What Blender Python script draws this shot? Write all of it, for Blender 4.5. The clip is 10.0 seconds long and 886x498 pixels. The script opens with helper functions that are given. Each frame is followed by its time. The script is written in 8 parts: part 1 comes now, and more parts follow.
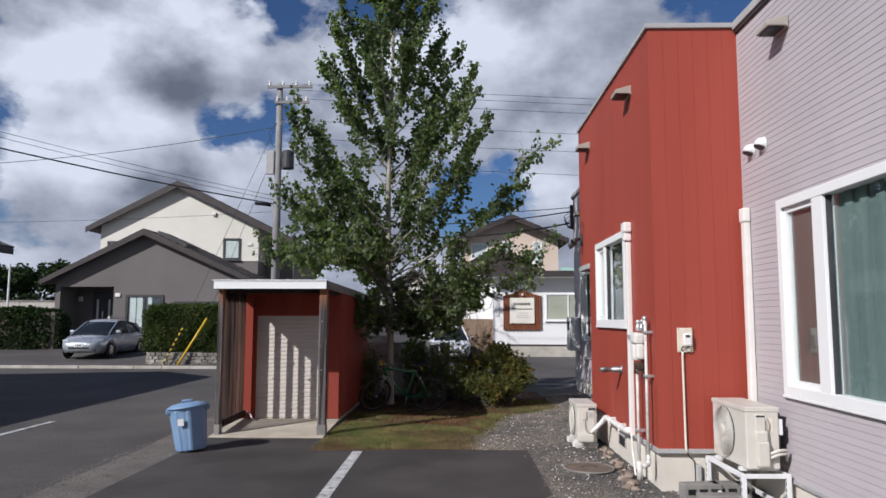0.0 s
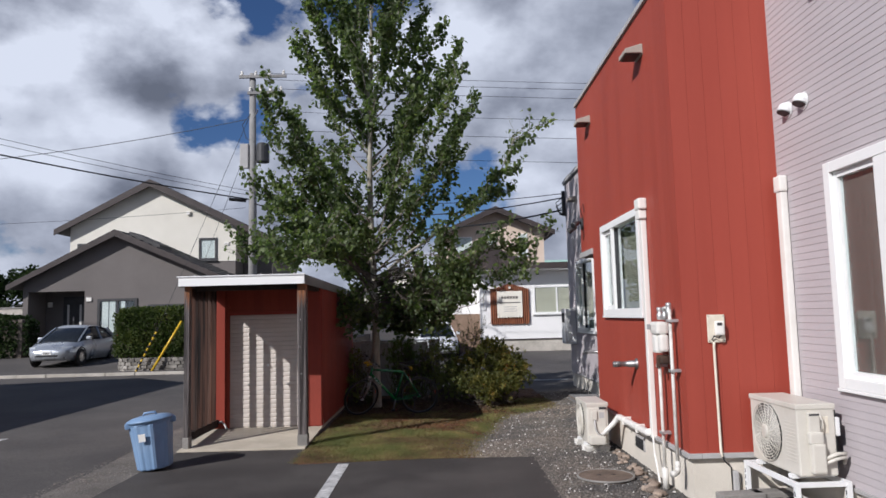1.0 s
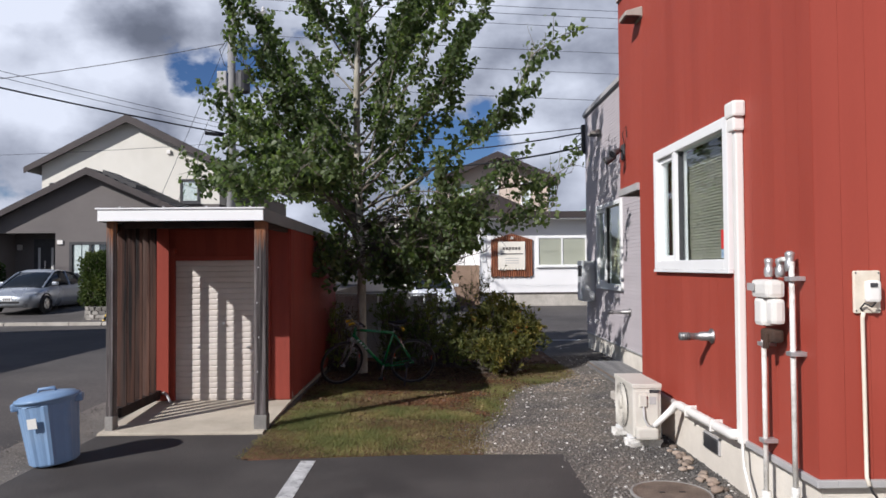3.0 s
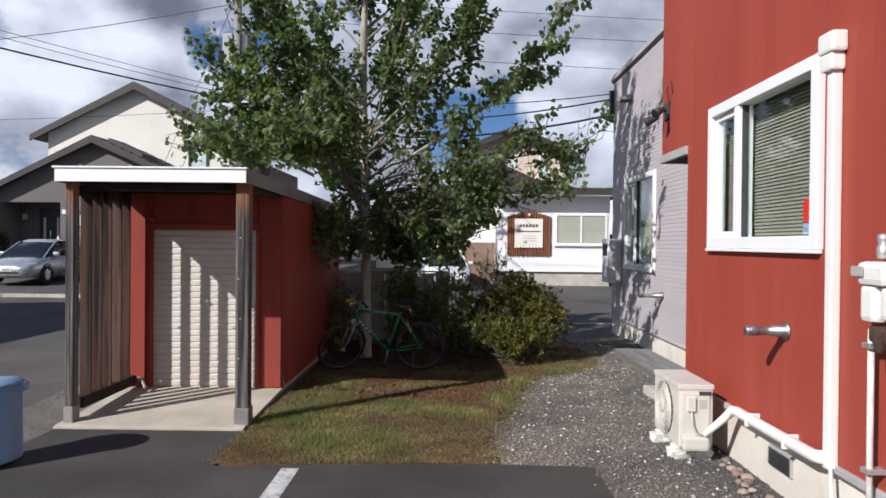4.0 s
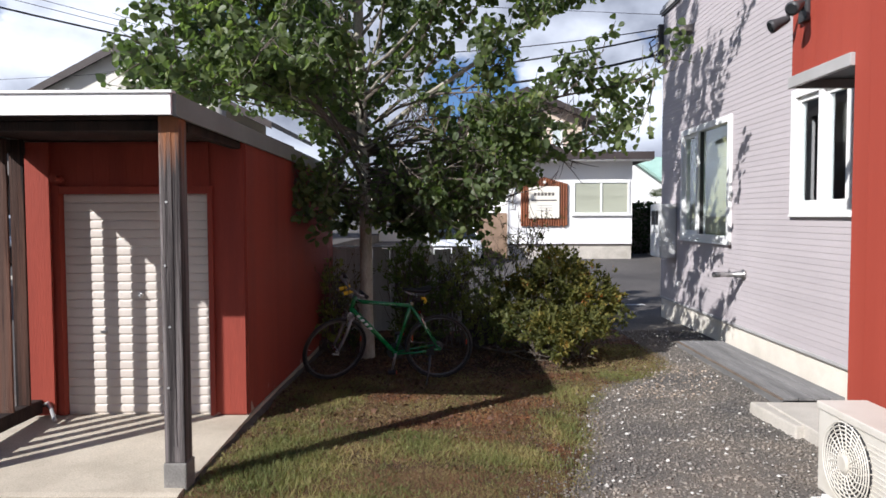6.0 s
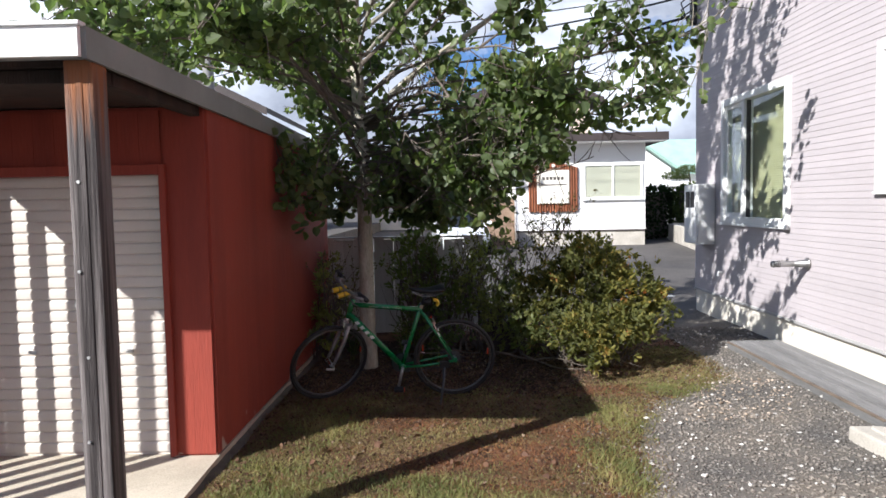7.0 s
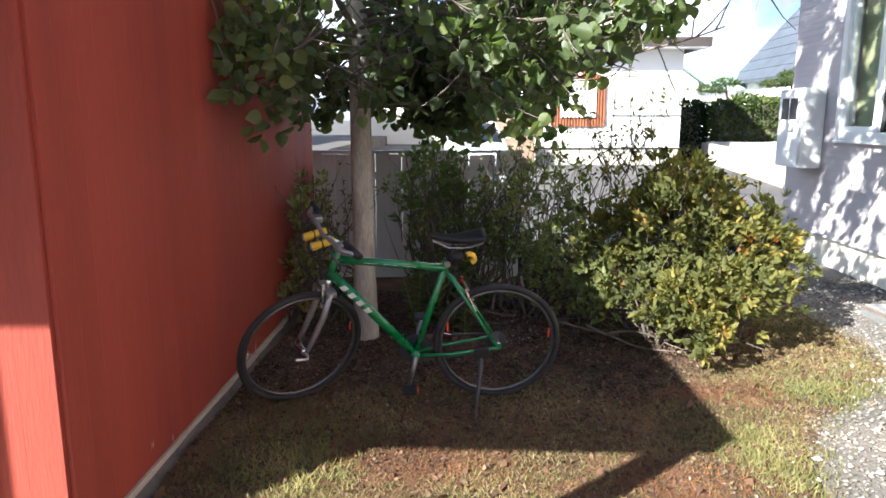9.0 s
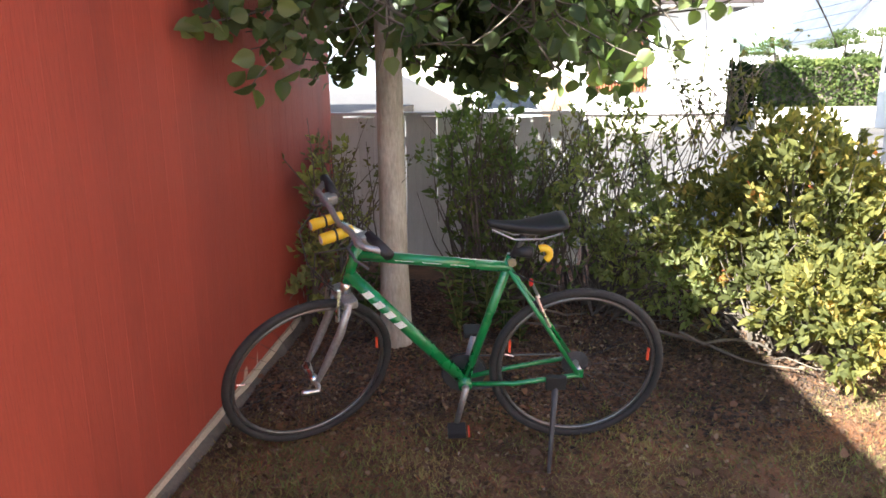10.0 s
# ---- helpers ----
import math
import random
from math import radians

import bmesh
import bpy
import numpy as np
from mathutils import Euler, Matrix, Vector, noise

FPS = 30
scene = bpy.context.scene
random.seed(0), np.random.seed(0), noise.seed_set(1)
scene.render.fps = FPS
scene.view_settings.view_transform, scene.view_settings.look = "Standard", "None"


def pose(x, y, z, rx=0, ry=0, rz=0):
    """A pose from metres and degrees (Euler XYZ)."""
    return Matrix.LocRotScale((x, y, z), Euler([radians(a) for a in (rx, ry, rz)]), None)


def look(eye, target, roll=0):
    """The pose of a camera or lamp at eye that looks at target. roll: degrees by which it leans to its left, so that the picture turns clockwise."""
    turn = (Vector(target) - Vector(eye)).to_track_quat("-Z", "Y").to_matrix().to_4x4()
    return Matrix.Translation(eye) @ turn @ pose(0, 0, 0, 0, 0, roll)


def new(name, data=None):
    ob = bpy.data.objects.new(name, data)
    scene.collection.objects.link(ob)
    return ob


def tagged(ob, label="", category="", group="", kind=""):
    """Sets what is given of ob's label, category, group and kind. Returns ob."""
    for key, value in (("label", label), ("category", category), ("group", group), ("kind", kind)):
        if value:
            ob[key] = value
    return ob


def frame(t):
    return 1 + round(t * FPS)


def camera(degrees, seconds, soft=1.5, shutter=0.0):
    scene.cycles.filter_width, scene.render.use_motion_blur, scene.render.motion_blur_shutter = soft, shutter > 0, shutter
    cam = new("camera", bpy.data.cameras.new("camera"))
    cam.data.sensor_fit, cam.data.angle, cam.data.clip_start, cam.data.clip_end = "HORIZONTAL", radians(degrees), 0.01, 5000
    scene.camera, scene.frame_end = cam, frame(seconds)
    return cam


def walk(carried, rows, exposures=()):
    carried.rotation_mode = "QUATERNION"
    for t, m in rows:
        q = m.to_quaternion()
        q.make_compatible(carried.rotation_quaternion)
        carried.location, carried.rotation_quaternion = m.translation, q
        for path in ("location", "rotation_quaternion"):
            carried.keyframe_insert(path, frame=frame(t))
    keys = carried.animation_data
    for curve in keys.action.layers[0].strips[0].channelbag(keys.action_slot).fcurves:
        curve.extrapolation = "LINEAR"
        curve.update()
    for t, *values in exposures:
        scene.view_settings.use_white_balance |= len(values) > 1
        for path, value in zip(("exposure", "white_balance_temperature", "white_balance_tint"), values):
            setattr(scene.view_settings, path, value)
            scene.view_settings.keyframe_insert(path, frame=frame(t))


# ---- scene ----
# ---------------------------------------------------------------- camera
cam = camera(64.9, 10.0, soft=1.6)
METRES, EYE, TILT, LEAN, TURN = 10.87, 1.75, 0.0, 0.0, 1.1
ROWS = [
    (0.0, 0.0, 0.0, 0.0, -0.01, 5.73, -0.11),
    (0.5, -0.0074, 0.0417, -0.0011, -0.86, 5.55, 0.84),
    (1.0, -0.0104, 0.0913, -0.0029, -1.38, 5.44, 1.47),
    (1.5, -0.0158, 0.1425, -0.0038, -1.84, 4.58, 1.32),
    (2.0, -0.0175, 0.1937, -0.0047, -2.61, 3.68, 1.75),
    (2.5, -0.0146, 0.2465, -0.0036, -2.45, 2.66, 1.1),
    (4.0, -0.0058, 0.3962, -0.0071, -0.53, -0.42, -0.54),
    (4.5, -0.0081, 0.4441, -0.0086, -0.52, -0.65, -0.85),
    (5.0, -0.011, 0.497, -0.0092, -0.26, -1.27, -0.78),
    (5.5, -0.0172, 0.5491, -0.0103, -0.3, -2.06, -0.44),
    (7.0, -0.032, 0.711, -0.0147, -0.18, -3.67, 1.08),
    (7.5, -0.0363, 0.7624, -0.0162, 0.18, -4.67, 0.47),
    (8.0, -0.0403, 0.8107, -0.0198, -0.02, -7.06, 0.42),
    (8.5, -0.042, 0.8602, -0.0207, 0.2, -8.93, 0.56),
    (9.0, -0.0471, 0.9052, -0.0241, 0.43, -10.56, 0.07),
    (9.5, -0.053, 0.95, -0.0285, 0.59, -11.69, 0.37),
    (10.0, -0.0595, 0.9947, -0.0339, 2.54, -12.95, 0.54),
]
EXPOSURE = [(0.0, -0.05, 5880, 13), (2.5, 0.05, 5950, 14), (4.0, 0.24, 5950, 13), (5.5, 0.43, 5950, 13), (7.0, 0.98, 5950, 11), (8.0, 1.50, 5950, 9), (9.0, 2.16, 5950, 7),
            (9.5, 2.60, 6050, 7), (10.0, 3.03, 6250, 7)]
walk(cam, [(t, pose(0, 0, EYE, TILT, LEAN, TURN) @ pose(METRES * x, METRES * y, METRES * z, 90 + pitch, roll, yaw)) for t, x, y, z, yaw, pitch, roll in ROWS], EXPOSURE)

# ---------------------------------------------------------------- world and sun
SUN_TURN, SUN_UP = radians(46.4), radians(33.4)   # the light travels towards +x +y
to_sun = Vector((-math.sin(SUN_TURN) * math.cos(SUN_UP), -math.cos(SUN_TURN) * math.cos(SUN_UP), math.sin(SUN_UP)))
sun_data = bpy.data.lights.new("sun", "SUN")
sun_data.energy, sun_data.angle, sun_data.color = 5.0, radians(0.55), (1.0, 0.94, 0.85)
sun = new("sun", sun_data)
sun.matrix_world = look(to_sun * 60, (0, 0, 0))


def sky_world():
    w = bpy.data.worlds.new("sky")
    scene.world = w
    w.use_nodes = True
    nt = w.node_tree
    nt.nodes.clear()
    N, L = nt.nodes.new, nt.links.new

    def math_node(op, a, b=None, clamp=False):
        n = N("ShaderNodeMath")
        n.operation, n.use_clamp = op, clamp
        for i, v in enumerate((a, b)):
            if v is None:
                continue
            if isinstance(v, (int, float)):
                n.inputs[i].default_value = v
            else:
                L(v, n.inputs[i])
        return n.outputs[0]

    def ramp(fac, stops):
        n = N("ShaderNodeValToRGB")
        el = n.color_ramp.elements
        while len(el) < len(stops):
            el.new(0.5)
        for e, (p, c) in zip(el, stops):
            e.position, e.color = p, (*c, 1) if len(c) == 3 else c
        L(fac, n.inputs[0])
        return n.outputs[0]

    sky = N("ShaderNodeTexSky")
    sky.sky_type, sky.sun_disc = "NISHITA", False
    sky.sun_elevation = SUN_UP
    sky.sun_rotation = math.atan2(to_sun.x, to_sun.y)
    sky.air_density, sky.dust_density, sky.ozone_density = 1.0, 0.2, 3.0
    blue = N("ShaderNodeVectorMath")
    blue.operation = "MULTIPLY"
    L(sky.outputs[0], blue.inputs[0])
    blue.inputs[1].default_value = (0.125, 0.150, 0.190)

    co = N("ShaderNodeTexCoord")

    def cloud_noise(shift, scale, flat, detail, rough):
        mp = N("ShaderNodeMapping")
        mp.inputs["Location"].default_value = shift
        mp.inputs["Scale"].default_value = (scale, scale, scale * flat)
        L(co.outputs["Generated"], mp.inputs[0])
        nz = N("ShaderNodeTexNoise")
        nz.inputs["Scale"].default_value = 1.0
        nz.inputs["Detail"].default_value, nz.inputs["Roughness"].default_value = detail, rough
        nz.inputs["Distortion"].default_value = 0.0
        L(mp.outputs[0], nz.inputs["Vector"])
        return nz.outputs[0]

    SH = (3.7, 1.2, 5.3)
    n1 = cloud_noise(SH, 3.0, 1.45, 7, 0.52)
    n2 = cloud_noise((SH[0] - 0.05, SH[1] - 0.05, SH[2] + 0.20), 3.0, 1.45, 7, 0.52)     # the same field a little higher up: shade under heaped cloud
    n3 = cloud_noise((1.0, 6.1, 2.4), 1.6, 1.6, 3, 0.5)
    up = N("ShaderNodeSeparateXYZ")
    L(co.outputs["Generated"], up.inputs[0])
    thin = N("ShaderNodeMapRange")                                   # clouds stand closer towards the horizon
    L(up.outputs[2], thin.inputs[0])
    thin.inputs[1].default_value, thin.inputs[2].default_value, thin.inputs[3].default_value, thin.inputs[4].default_value = 0.40, 0.72, 0.0, 0.24

    def heap(turn, height, reach, amount):
        """A rounded rise of the cloud field about a direction: degrees from +y to the right, degrees above the horizon."""
        a, h = radians(turn), radians(height)
        dot = N("ShaderNodeVectorMath")
        dot.operation = "DOT_PRODUCT"
        L(co.outputs["Generated"], dot.inputs[0])
        dot.inputs[1].default_value = (math.sin(a) * math.cos(h), math.cos(a) * math.cos(h), math.sin(h))
        mr = N("ShaderNodeMapRange")
        mr.interpolation_type = "SMOOTHSTEP"
        L(dot.outputs["Value"], mr.inputs[0])
        mr.inputs[1].default_value, mr.inputs[2].default_value, mr.inputs[3].default_value, mr.inputs[4].default_value = math.cos(radians(reach)), 1.0, 0.0, amount
        return mr.outputs[0]

    def gathered(heaps):
        total = heap(*heaps[0])
        for h in heaps[1:]:
            total = math_node("ADD", total, heap(*h))
        return total

    # the deck lies nearly closed ahead, with small blue rents; sunlit heads stand low beside the pole, grey bases over the tree
    rents = gathered([(-16.7, 24.0, 4.5, -0.12), (-27.0, 17.3, 4.0, -0.10), (-21.0, 16.4, 4.5, -0.13), (-15.5, 15.4, 3.5, -0.10), (1.5, 9.8, 6.0, -0.15), (6.6, 12.0, 4.5, -0.12), (20.5, 24.5, 6.0, -0.16), (17.0, 11.0, 6.5, -0.18),
                      (5.0, 20.0, 15.0, 0.12), (-25.0, 21.5, 10.0, 0.12), (-26.0, 12.0, 8.0, 0.10)])
    heads = gathered([(-29.0, 14.4, 7.0, 0.36), (-17.0, 13.4, 5.0, 0.36), (-22.5, 13.6, 4.0, 0.26), (-22.0, 23.0, 8.0, 0.0), (-24.0, 9.6, 5.0, -0.22), (-24.0, 18.6, 4.5, -0.28), (7.0, 17.0, 9.0, -0.04), (7.5, 10.0, 3.5, 0.25), (14.0, 7.5, 5.0, 0.40), (-3.0, 22.0, 10.0, 0.36)])
    ragged = math_node("MULTIPLY_ADD", cloud_noise((2.2, 7.7, 0.4), 11.0, 1.5, 6, 0.6), 0.26)
    nt.nodes[-1].inputs[2].default_value = -0.13
    rents = math_node("ADD", rents, ragged)
    cover = ramp(math_node("ADD", math_node("SUBTRACT", n1, thin.outputs[0]), rents), [(0.395, (0, 0, 0)), (0.450, (1, 1, 1))])
    lit = math_node("SUBTRACT", n1, n2)
    lit = math_node("MULTIPLY_ADD", lit, 3.4)
    nt.nodes[-1].inputs[2].default_value = 0.60
    deck = ramp(n3, [(0.40, (1.25, 1.25, 1.25)), (0.62, (0.60, 0.60, 0.60))])
    shade = math_node("MAXIMUM", math_node("MULTIPLY", math_node("ADD", lit, heads), deck), 0.03)
    cl = ramp(shade, [(0.0, (0.42, 0.46, 0.56)), (0.25, (0.68, 0.73, 0.86)), (0.50, (1.25, 1.31, 1.46)), (0.95, (2.35, 2.42, 2.55))])
    mix = N("ShaderNodeMix")
    mix.data_type = "RGBA"
    L(cover, mix.inputs[0]), L(blue.outputs[0], mix.inputs[6]), L(cl, mix.inputs[7])
    bg = N("ShaderNodeBackground")
    L(mix.outputs[2], bg.inputs[0])
    bg.inputs[1].default_value = 0.32
    out = N("ShaderNodeOutputWorld")
    L(bg.outputs[0], out.inputs[0])


sky_world()


# ---------------------------------------------------------------- materials
def surface(name, c1, c2, scale=3.0, rough=0.7, bump=0.2, fine=60.0, stretch=(1, 1, 1), stain=None, stain_scale=0.8, stain_amount=0.5,
            metal=0.0, vary=0.0, island=False, spec=0.4, detail=6, coat=0.0, dist=0.01, contrast=(0.35, 0.65), grains=(0.62, 1.25)):
    """A surface of two tones with coarse and fine grain, stains and relief, by place in the world."""
    m = bpy.data.materials.new(name)
    m.use_nodes = True
    nt = m.node_tree
    N, L = nt.nodes.new, nt.links.new
    b = nt.nodes["Principled BSDF"]
    geo = N("ShaderNodeNewGeometry")
    mp = N("ShaderNodeMapping")
    mp.inputs["Scale"].default_value = stretch
    L(geo.outputs["Position"], mp.inputs[0])

    def nz(s, d=4, r=0.6):
        n = N("ShaderNodeTexNoise")
        n.inputs["Scale"].default_value, n.inputs["Detail"].default_value, n.inputs["Roughness"].default_value = s, d, r
        L(mp.outputs[0], n.inputs["Vector"])
        return n.outputs[0]

    def rgb(fac, a, c, lo, hi):
        n = N("ShaderNodeValToRGB")
        n.color_ramp.elements[0].position, n.color_ramp.elements[0].color = lo, (*a, 1)
        n.color_ramp.elements[1].position, n.color_ramp.elements[1].color = hi, (*c, 1)
        L(fac, n.inputs[0])
        return n.outputs[0]

    def mixed(kind, fac, a, c):
        n = N("ShaderNodeMix")
        n.data_type, n.blend_type = "RGBA", kind
        for i, v in ((0, fac), (6, a), (7, c)):
            if isinstance(v, (int, float)):
                n.inputs[i].default_value = v
            elif isinstance(v, tuple):
                n.inputs[i].default_value = (*v, 1)
            else:
                L(v, n.inputs[i])
        return n.outputs[2]

    coarse, grain = nz(scale, detail), nz(fine, 3)
    col = rgb(coarse, c1, c2, *contrast)
    col = mixed("MULTIPLY", 0.55, col, rgb(grain, (grains[0],) * 3, (grains[1],) * 3, 0.3, 0.7))
    if stain is not None:
        col = mixed("MIX", rgb(nz(stain_scale, 5, 0.65), (0, 0, 0), (stain_amount,) * 3, 0.5, 0.72), col, stain)
    if vary > 0:
        if island:
            r = geo.outputs["Random Per Island"]
        else:
            r = N("ShaderNodeObjectInfo").outputs["Random"]
        col = mixed("MULTIPLY", 1.0, col, rgb(r, (1 - vary,) * 3, (1 + vary,) * 3, 0.0, 1.0))
    L(col, b.inputs["Base Color"])
    b.inputs["Metallic"].default_value = metal
    b.inputs["Specular IOR Level"].default_value = spec
    b.inputs["Coat Weight"].default_value = coat
    rr = N("ShaderNodeMapRange")
    L(coarse, rr.inputs[0])
    rr.inputs[3].default_value, rr.inputs[4].default_value = max(0.03, rough - 0.12), min(1.0, rough + 0.12)
    L(rr.outputs[0], b.inputs["Roughness"])
    if bump > 0:
        bp = N("ShaderNodeBump")
        bp.inputs["Strength"].default_value, bp.inputs["Distance"].default_value = bump, dist
        L(grain, bp.inputs["Height"])
        L(bp.outputs[0], b.inputs["Normal"])
    return m


def leafy(name, stops, thin=0.35, rough=0.42, clump=0.38, patch=1.6, glow=(1.25, 1.5, 0.7), spec=0.5):
    """Leaves whose tint goes from leaf to leaf, with light shining through."""
    m = bpy.data.materials.new(name)
    m.use_nodes = True
    nt = m.node_tree
    N, L = nt.nodes.new, nt.links.new
    b = nt.nodes["Principled BSDF"]
    geo = N("ShaderNodeNewGeometry")
    r = N("ShaderNodeValToRGB")
    el = r.color_ramp.elements
    while len(el) < len(stops):
        el.new(0.5)
    for e, (p, c) in zip(el, stops):
        e.position, e.color = p, (*c, 1)
    n = N("ShaderNodeTexNoise")
    n.inputs["Scale"].default_value, n.inputs["Detail"].default_value = patch, 2
    L(geo.outputs["Position"], n.inputs["Vector"])
    mm = N("ShaderNodeMath")
    mm.operation = "MULTIPLY_ADD"
    L(geo.outputs["Random Per Island"], mm.inputs[0])
    mm.inputs[1].default_value = 1.0 - clump
    ms = N("ShaderNodeMapRange")
    L(n.outputs[0], ms.inputs[0])
    ms.inputs[1].default_value, ms.inputs[2].default_value, ms.inputs[3].default_value, ms.inputs[4].default_value = 0.3, 0.7, 0.0, clump
    L(ms.outputs[0], mm.inputs[2])
    L(mm.outputs[0], r.inputs[0])
    L(r.outputs[0], b.inputs["Base Color"])
    b.inputs["Roughness"].default_value = rough
    b.inputs["Specular IOR Level"].default_value = spec
    tr = N("ShaderNodeBsdfTranslucent")
    br = N("ShaderNodeMix")
    br.data_type, br.blend_type = "RGBA", "MULTIPLY"
    br.inputs[0].default_value = 1.0
    L(r.outputs[0], br.inputs[6])
    br.inputs[7].default_value = (*glow, 1)
    L(br.outputs[2], tr.inputs[0])
    mx = N("ShaderNodeMixShader")
    mx.inputs[0].default_value = thin
    L(b.outputs[0], mx.inputs[1]), L(tr.outputs[0], mx.inputs[2])
    L(mx.outputs[0], nt.nodes["Material Output"].inputs[0])
    return m


def glassy(name, tint=(0.9, 0.95, 0.95), rough=0.02, see=0.75):
    """A window pane: part clear, part mirror."""
    m = bpy.data.materials.new(name)
    m.use_nodes = True
    nt = m.node_tree
    N, L = nt.nodes.new, nt.links.new
    nt.nodes.remove(nt.nodes["Principled BSDF"])
    b = N("ShaderNodeBsdfTransparent")
    b.inputs[0].default_value = (*tint, 1)
    gl = N("ShaderNodeBsdfGlossy")
    gl.inputs["Roughness"].default_value = 0.02
    gl.inputs["Color"].default_value = (0.95, 0.97, 1, 1)
    lw = N("ShaderNodeLayerWeight")
    lw.inputs[0].default_value = 0.5
    pw = N("ShaderNodeMath")
    pw.operation = "POWER"
    L(lw.outputs["Facing"], pw.inputs[0])
    pw.inputs[1].default_value = 3.5
    ml = N("ShaderNodeMath")
    ml.operation, ml.use_clamp = "MULTIPLY_ADD", True
    L(pw.outputs[0], ml.inputs[0])
    ml.inputs[1].default_value, ml.inputs[2].default_value = 0.50, 0.05
    mx = N("ShaderNodeMixShader")
    L(ml.outputs[0], mx.inputs[0]), L(b.outputs[0], mx.inputs[1]), L(gl.outputs[0], mx.inputs[2])
    L(mx.outputs[0], nt.nodes["Material Output"].inputs[0])
    return m


M = {}
M["asphalt_old"] = surface("asphalt_old", (0.070, 0.063, 0.058), (0.106, 0.096, 0.088), 0.5, 0.88, 0.7, 48, stain=(0.054, 0.050, 0.048), stain_scale=0.35, stain_amount=0.75, dist=0.008, grains=(0.30, 1.75))
M["asphalt_new"] = surface("asphalt_new", (0.042, 0.037, 0.034), (0.066, 0.059, 0.054), 0.9, 0.85, 0.7, 70, stain=(0.084, 0.076, 0.068), stain_scale=0.45, stain_amount=0.6, dist=0.008, grains=(0.35, 1.6))
M["grit"] = surface("grit", (0.14, 0.125, 0.11), (0.22, 0.20, 0.175), 2.5, 0.95, 0.8, 120, stain=(0.10, 0.09, 0.075), dist=0.015)
M["gravel_bed"] = surface("gravel_bed", (0.088, 0.082, 0.076), (0.19, 0.168, 0.14), 0.8, 0.95, 0.6, 70, stain=(0.16, 0.122, 0.088), dist=0.015, grains=(0.45, 1.45))
M["pebble"] = surface("pebble", (0.112, 0.106, 0.100), (0.27, 0.232, 0.19), 0.8, 0.85, 0.3, 150, vary=0.45, island=True)
M["pale_pebble"] = surface("pale_pebble", (0.38, 0.36, 0.33), (0.62, 0.60, 0.56), 9, 0.85, 0.3, 150, vary=0.35, island=True)
M["soil"] = surface("soil", (0.066, 0.034, 0.020), (0.23, 0.112, 0.058), 3.5, 0.97, 1.0, 110, stain=(0.085, 0.080, 0.034), stain_scale=1.1, stain_amount=0.55, dist=0.035, grains=(0.35, 1.6))
M["humus"] = surface("humus", (0.022, 0.014, 0.010), (0.105, 0.066, 0.046), 4.0, 0.97, 0.5, 110, vary=0.75, island=True)
M["crumb"] = surface("crumb", (0.05, 0.025, 0.014), (0.19, 0.092, 0.046), 4.0, 0.97, 0.5, 110, vary=0.5, island=True)
M["chip"] = surface("chip", (0.26, 0.20, 0.145), (0.48, 0.40, 0.32), 9, 0.85, 0.3, 150, vary=0.35, island=True)
M["concrete"] = surface("concrete", (0.40, 0.37, 0.32), (0.55, 0.51, 0.45), 2.0, 0.9, 0.3, 110, stain=(0.30, 0.27, 0.22), stain_scale=1.1)
M["concrete_dark"] = surface("concrete_dark", (0.20, 0.19, 0.175), (0.31, 0.295, 0.27), 2.4, 0.92, 0.5, 90, stain=(0.13, 0.125, 0.11))
M["plinth"] = surface("plinth", (0.62, 0.57, 0.49), (0.74, 0.69, 0.60), 1.6, 0.85, 0.15, 120, stain=(0.48, 0.43, 0.36), stain_scale=1.2, grains=(0.86, 1.11))
M["red"] = surface("red", (0.300, 0.049, 0.030), (0.342, 0.060, 0.037), 1.2, 0.62, 0.10, 160, stretch=(2.2, 2.2, 0.16), stain=(0.270, 0.044, 0.028), stain_scale=1.0, stain_amount=0.4, vary=0.02, grains=(0.92, 1.07))
M["red_wood"] = surface("red_wood", (0.240, 0.037, 0.021), (0.300, 0.051, 0.029), 2.2, 0.75, 0.3, 90, stretch=(1, 1, 0.12), stain=(0.175, 0.028, 0.018), stain_scale=1.6, stain_amount=0.7, vary=0.06, grains=(0.86, 1.11))
M["siding"] = surface("siding", (0.435, 0.394, 0.402), (0.478, 0.434, 0.442), 0.6, 0.6, 0.08, 130, stain=(0.39, 0.352, 0.360), stain_scale=0.7, stain_amount=0.4, vary=0.025, grains=(0.86, 1.11))
M["white_paint"] = surface("white_paint", (0.78, 0.78, 0.76), (0.82, 0.82, 0.80), 1.5, 0.45, 0.03, 120, stain=(0.66, 0.64, 0.60), stain_scale=1.5, stain_amount=0.35, grains=(0.94, 1.05))
M["white_plastic"] = surface("white_plastic", (0.74, 0.72, 0.67), (0.79, 0.77, 0.72), 2.5, 0.42, 0.03, 140, stain=(0.60, 0.56, 0.48), stain_scale=2.2, stain_amount=0.4, grains=(0.94, 1.05))
M["unit_cream"] = surface("unit_cream", (0.56, 0.53, 0.465), (0.62, 0.59, 0.525), 2.5, 0.45, 0.03, 140, stain=(0.46, 0.42, 0.34), stain_scale=2.2, stain_amount=0.5, grains=(0.94, 1.05))
M["beige_plastic"] = surface("beige_plastic", (0.66, 0.60, 0.49), (0.74, 0.68, 0.57), 3.0, 0.5, 0.05, 140, stain=(0.48, 0.40, 0.29), stain_scale=6.0, stain_amount=0.6, grains=(0.94, 1.05))
M["flashing"] = surface("flashing", (0.36, 0.35, 0.34), (0.44, 0.43, 0.42), 2.0, 0.5, 0.08, 120, stain=(0.28, 0.27, 0.26), grains=(0.94, 1.05))
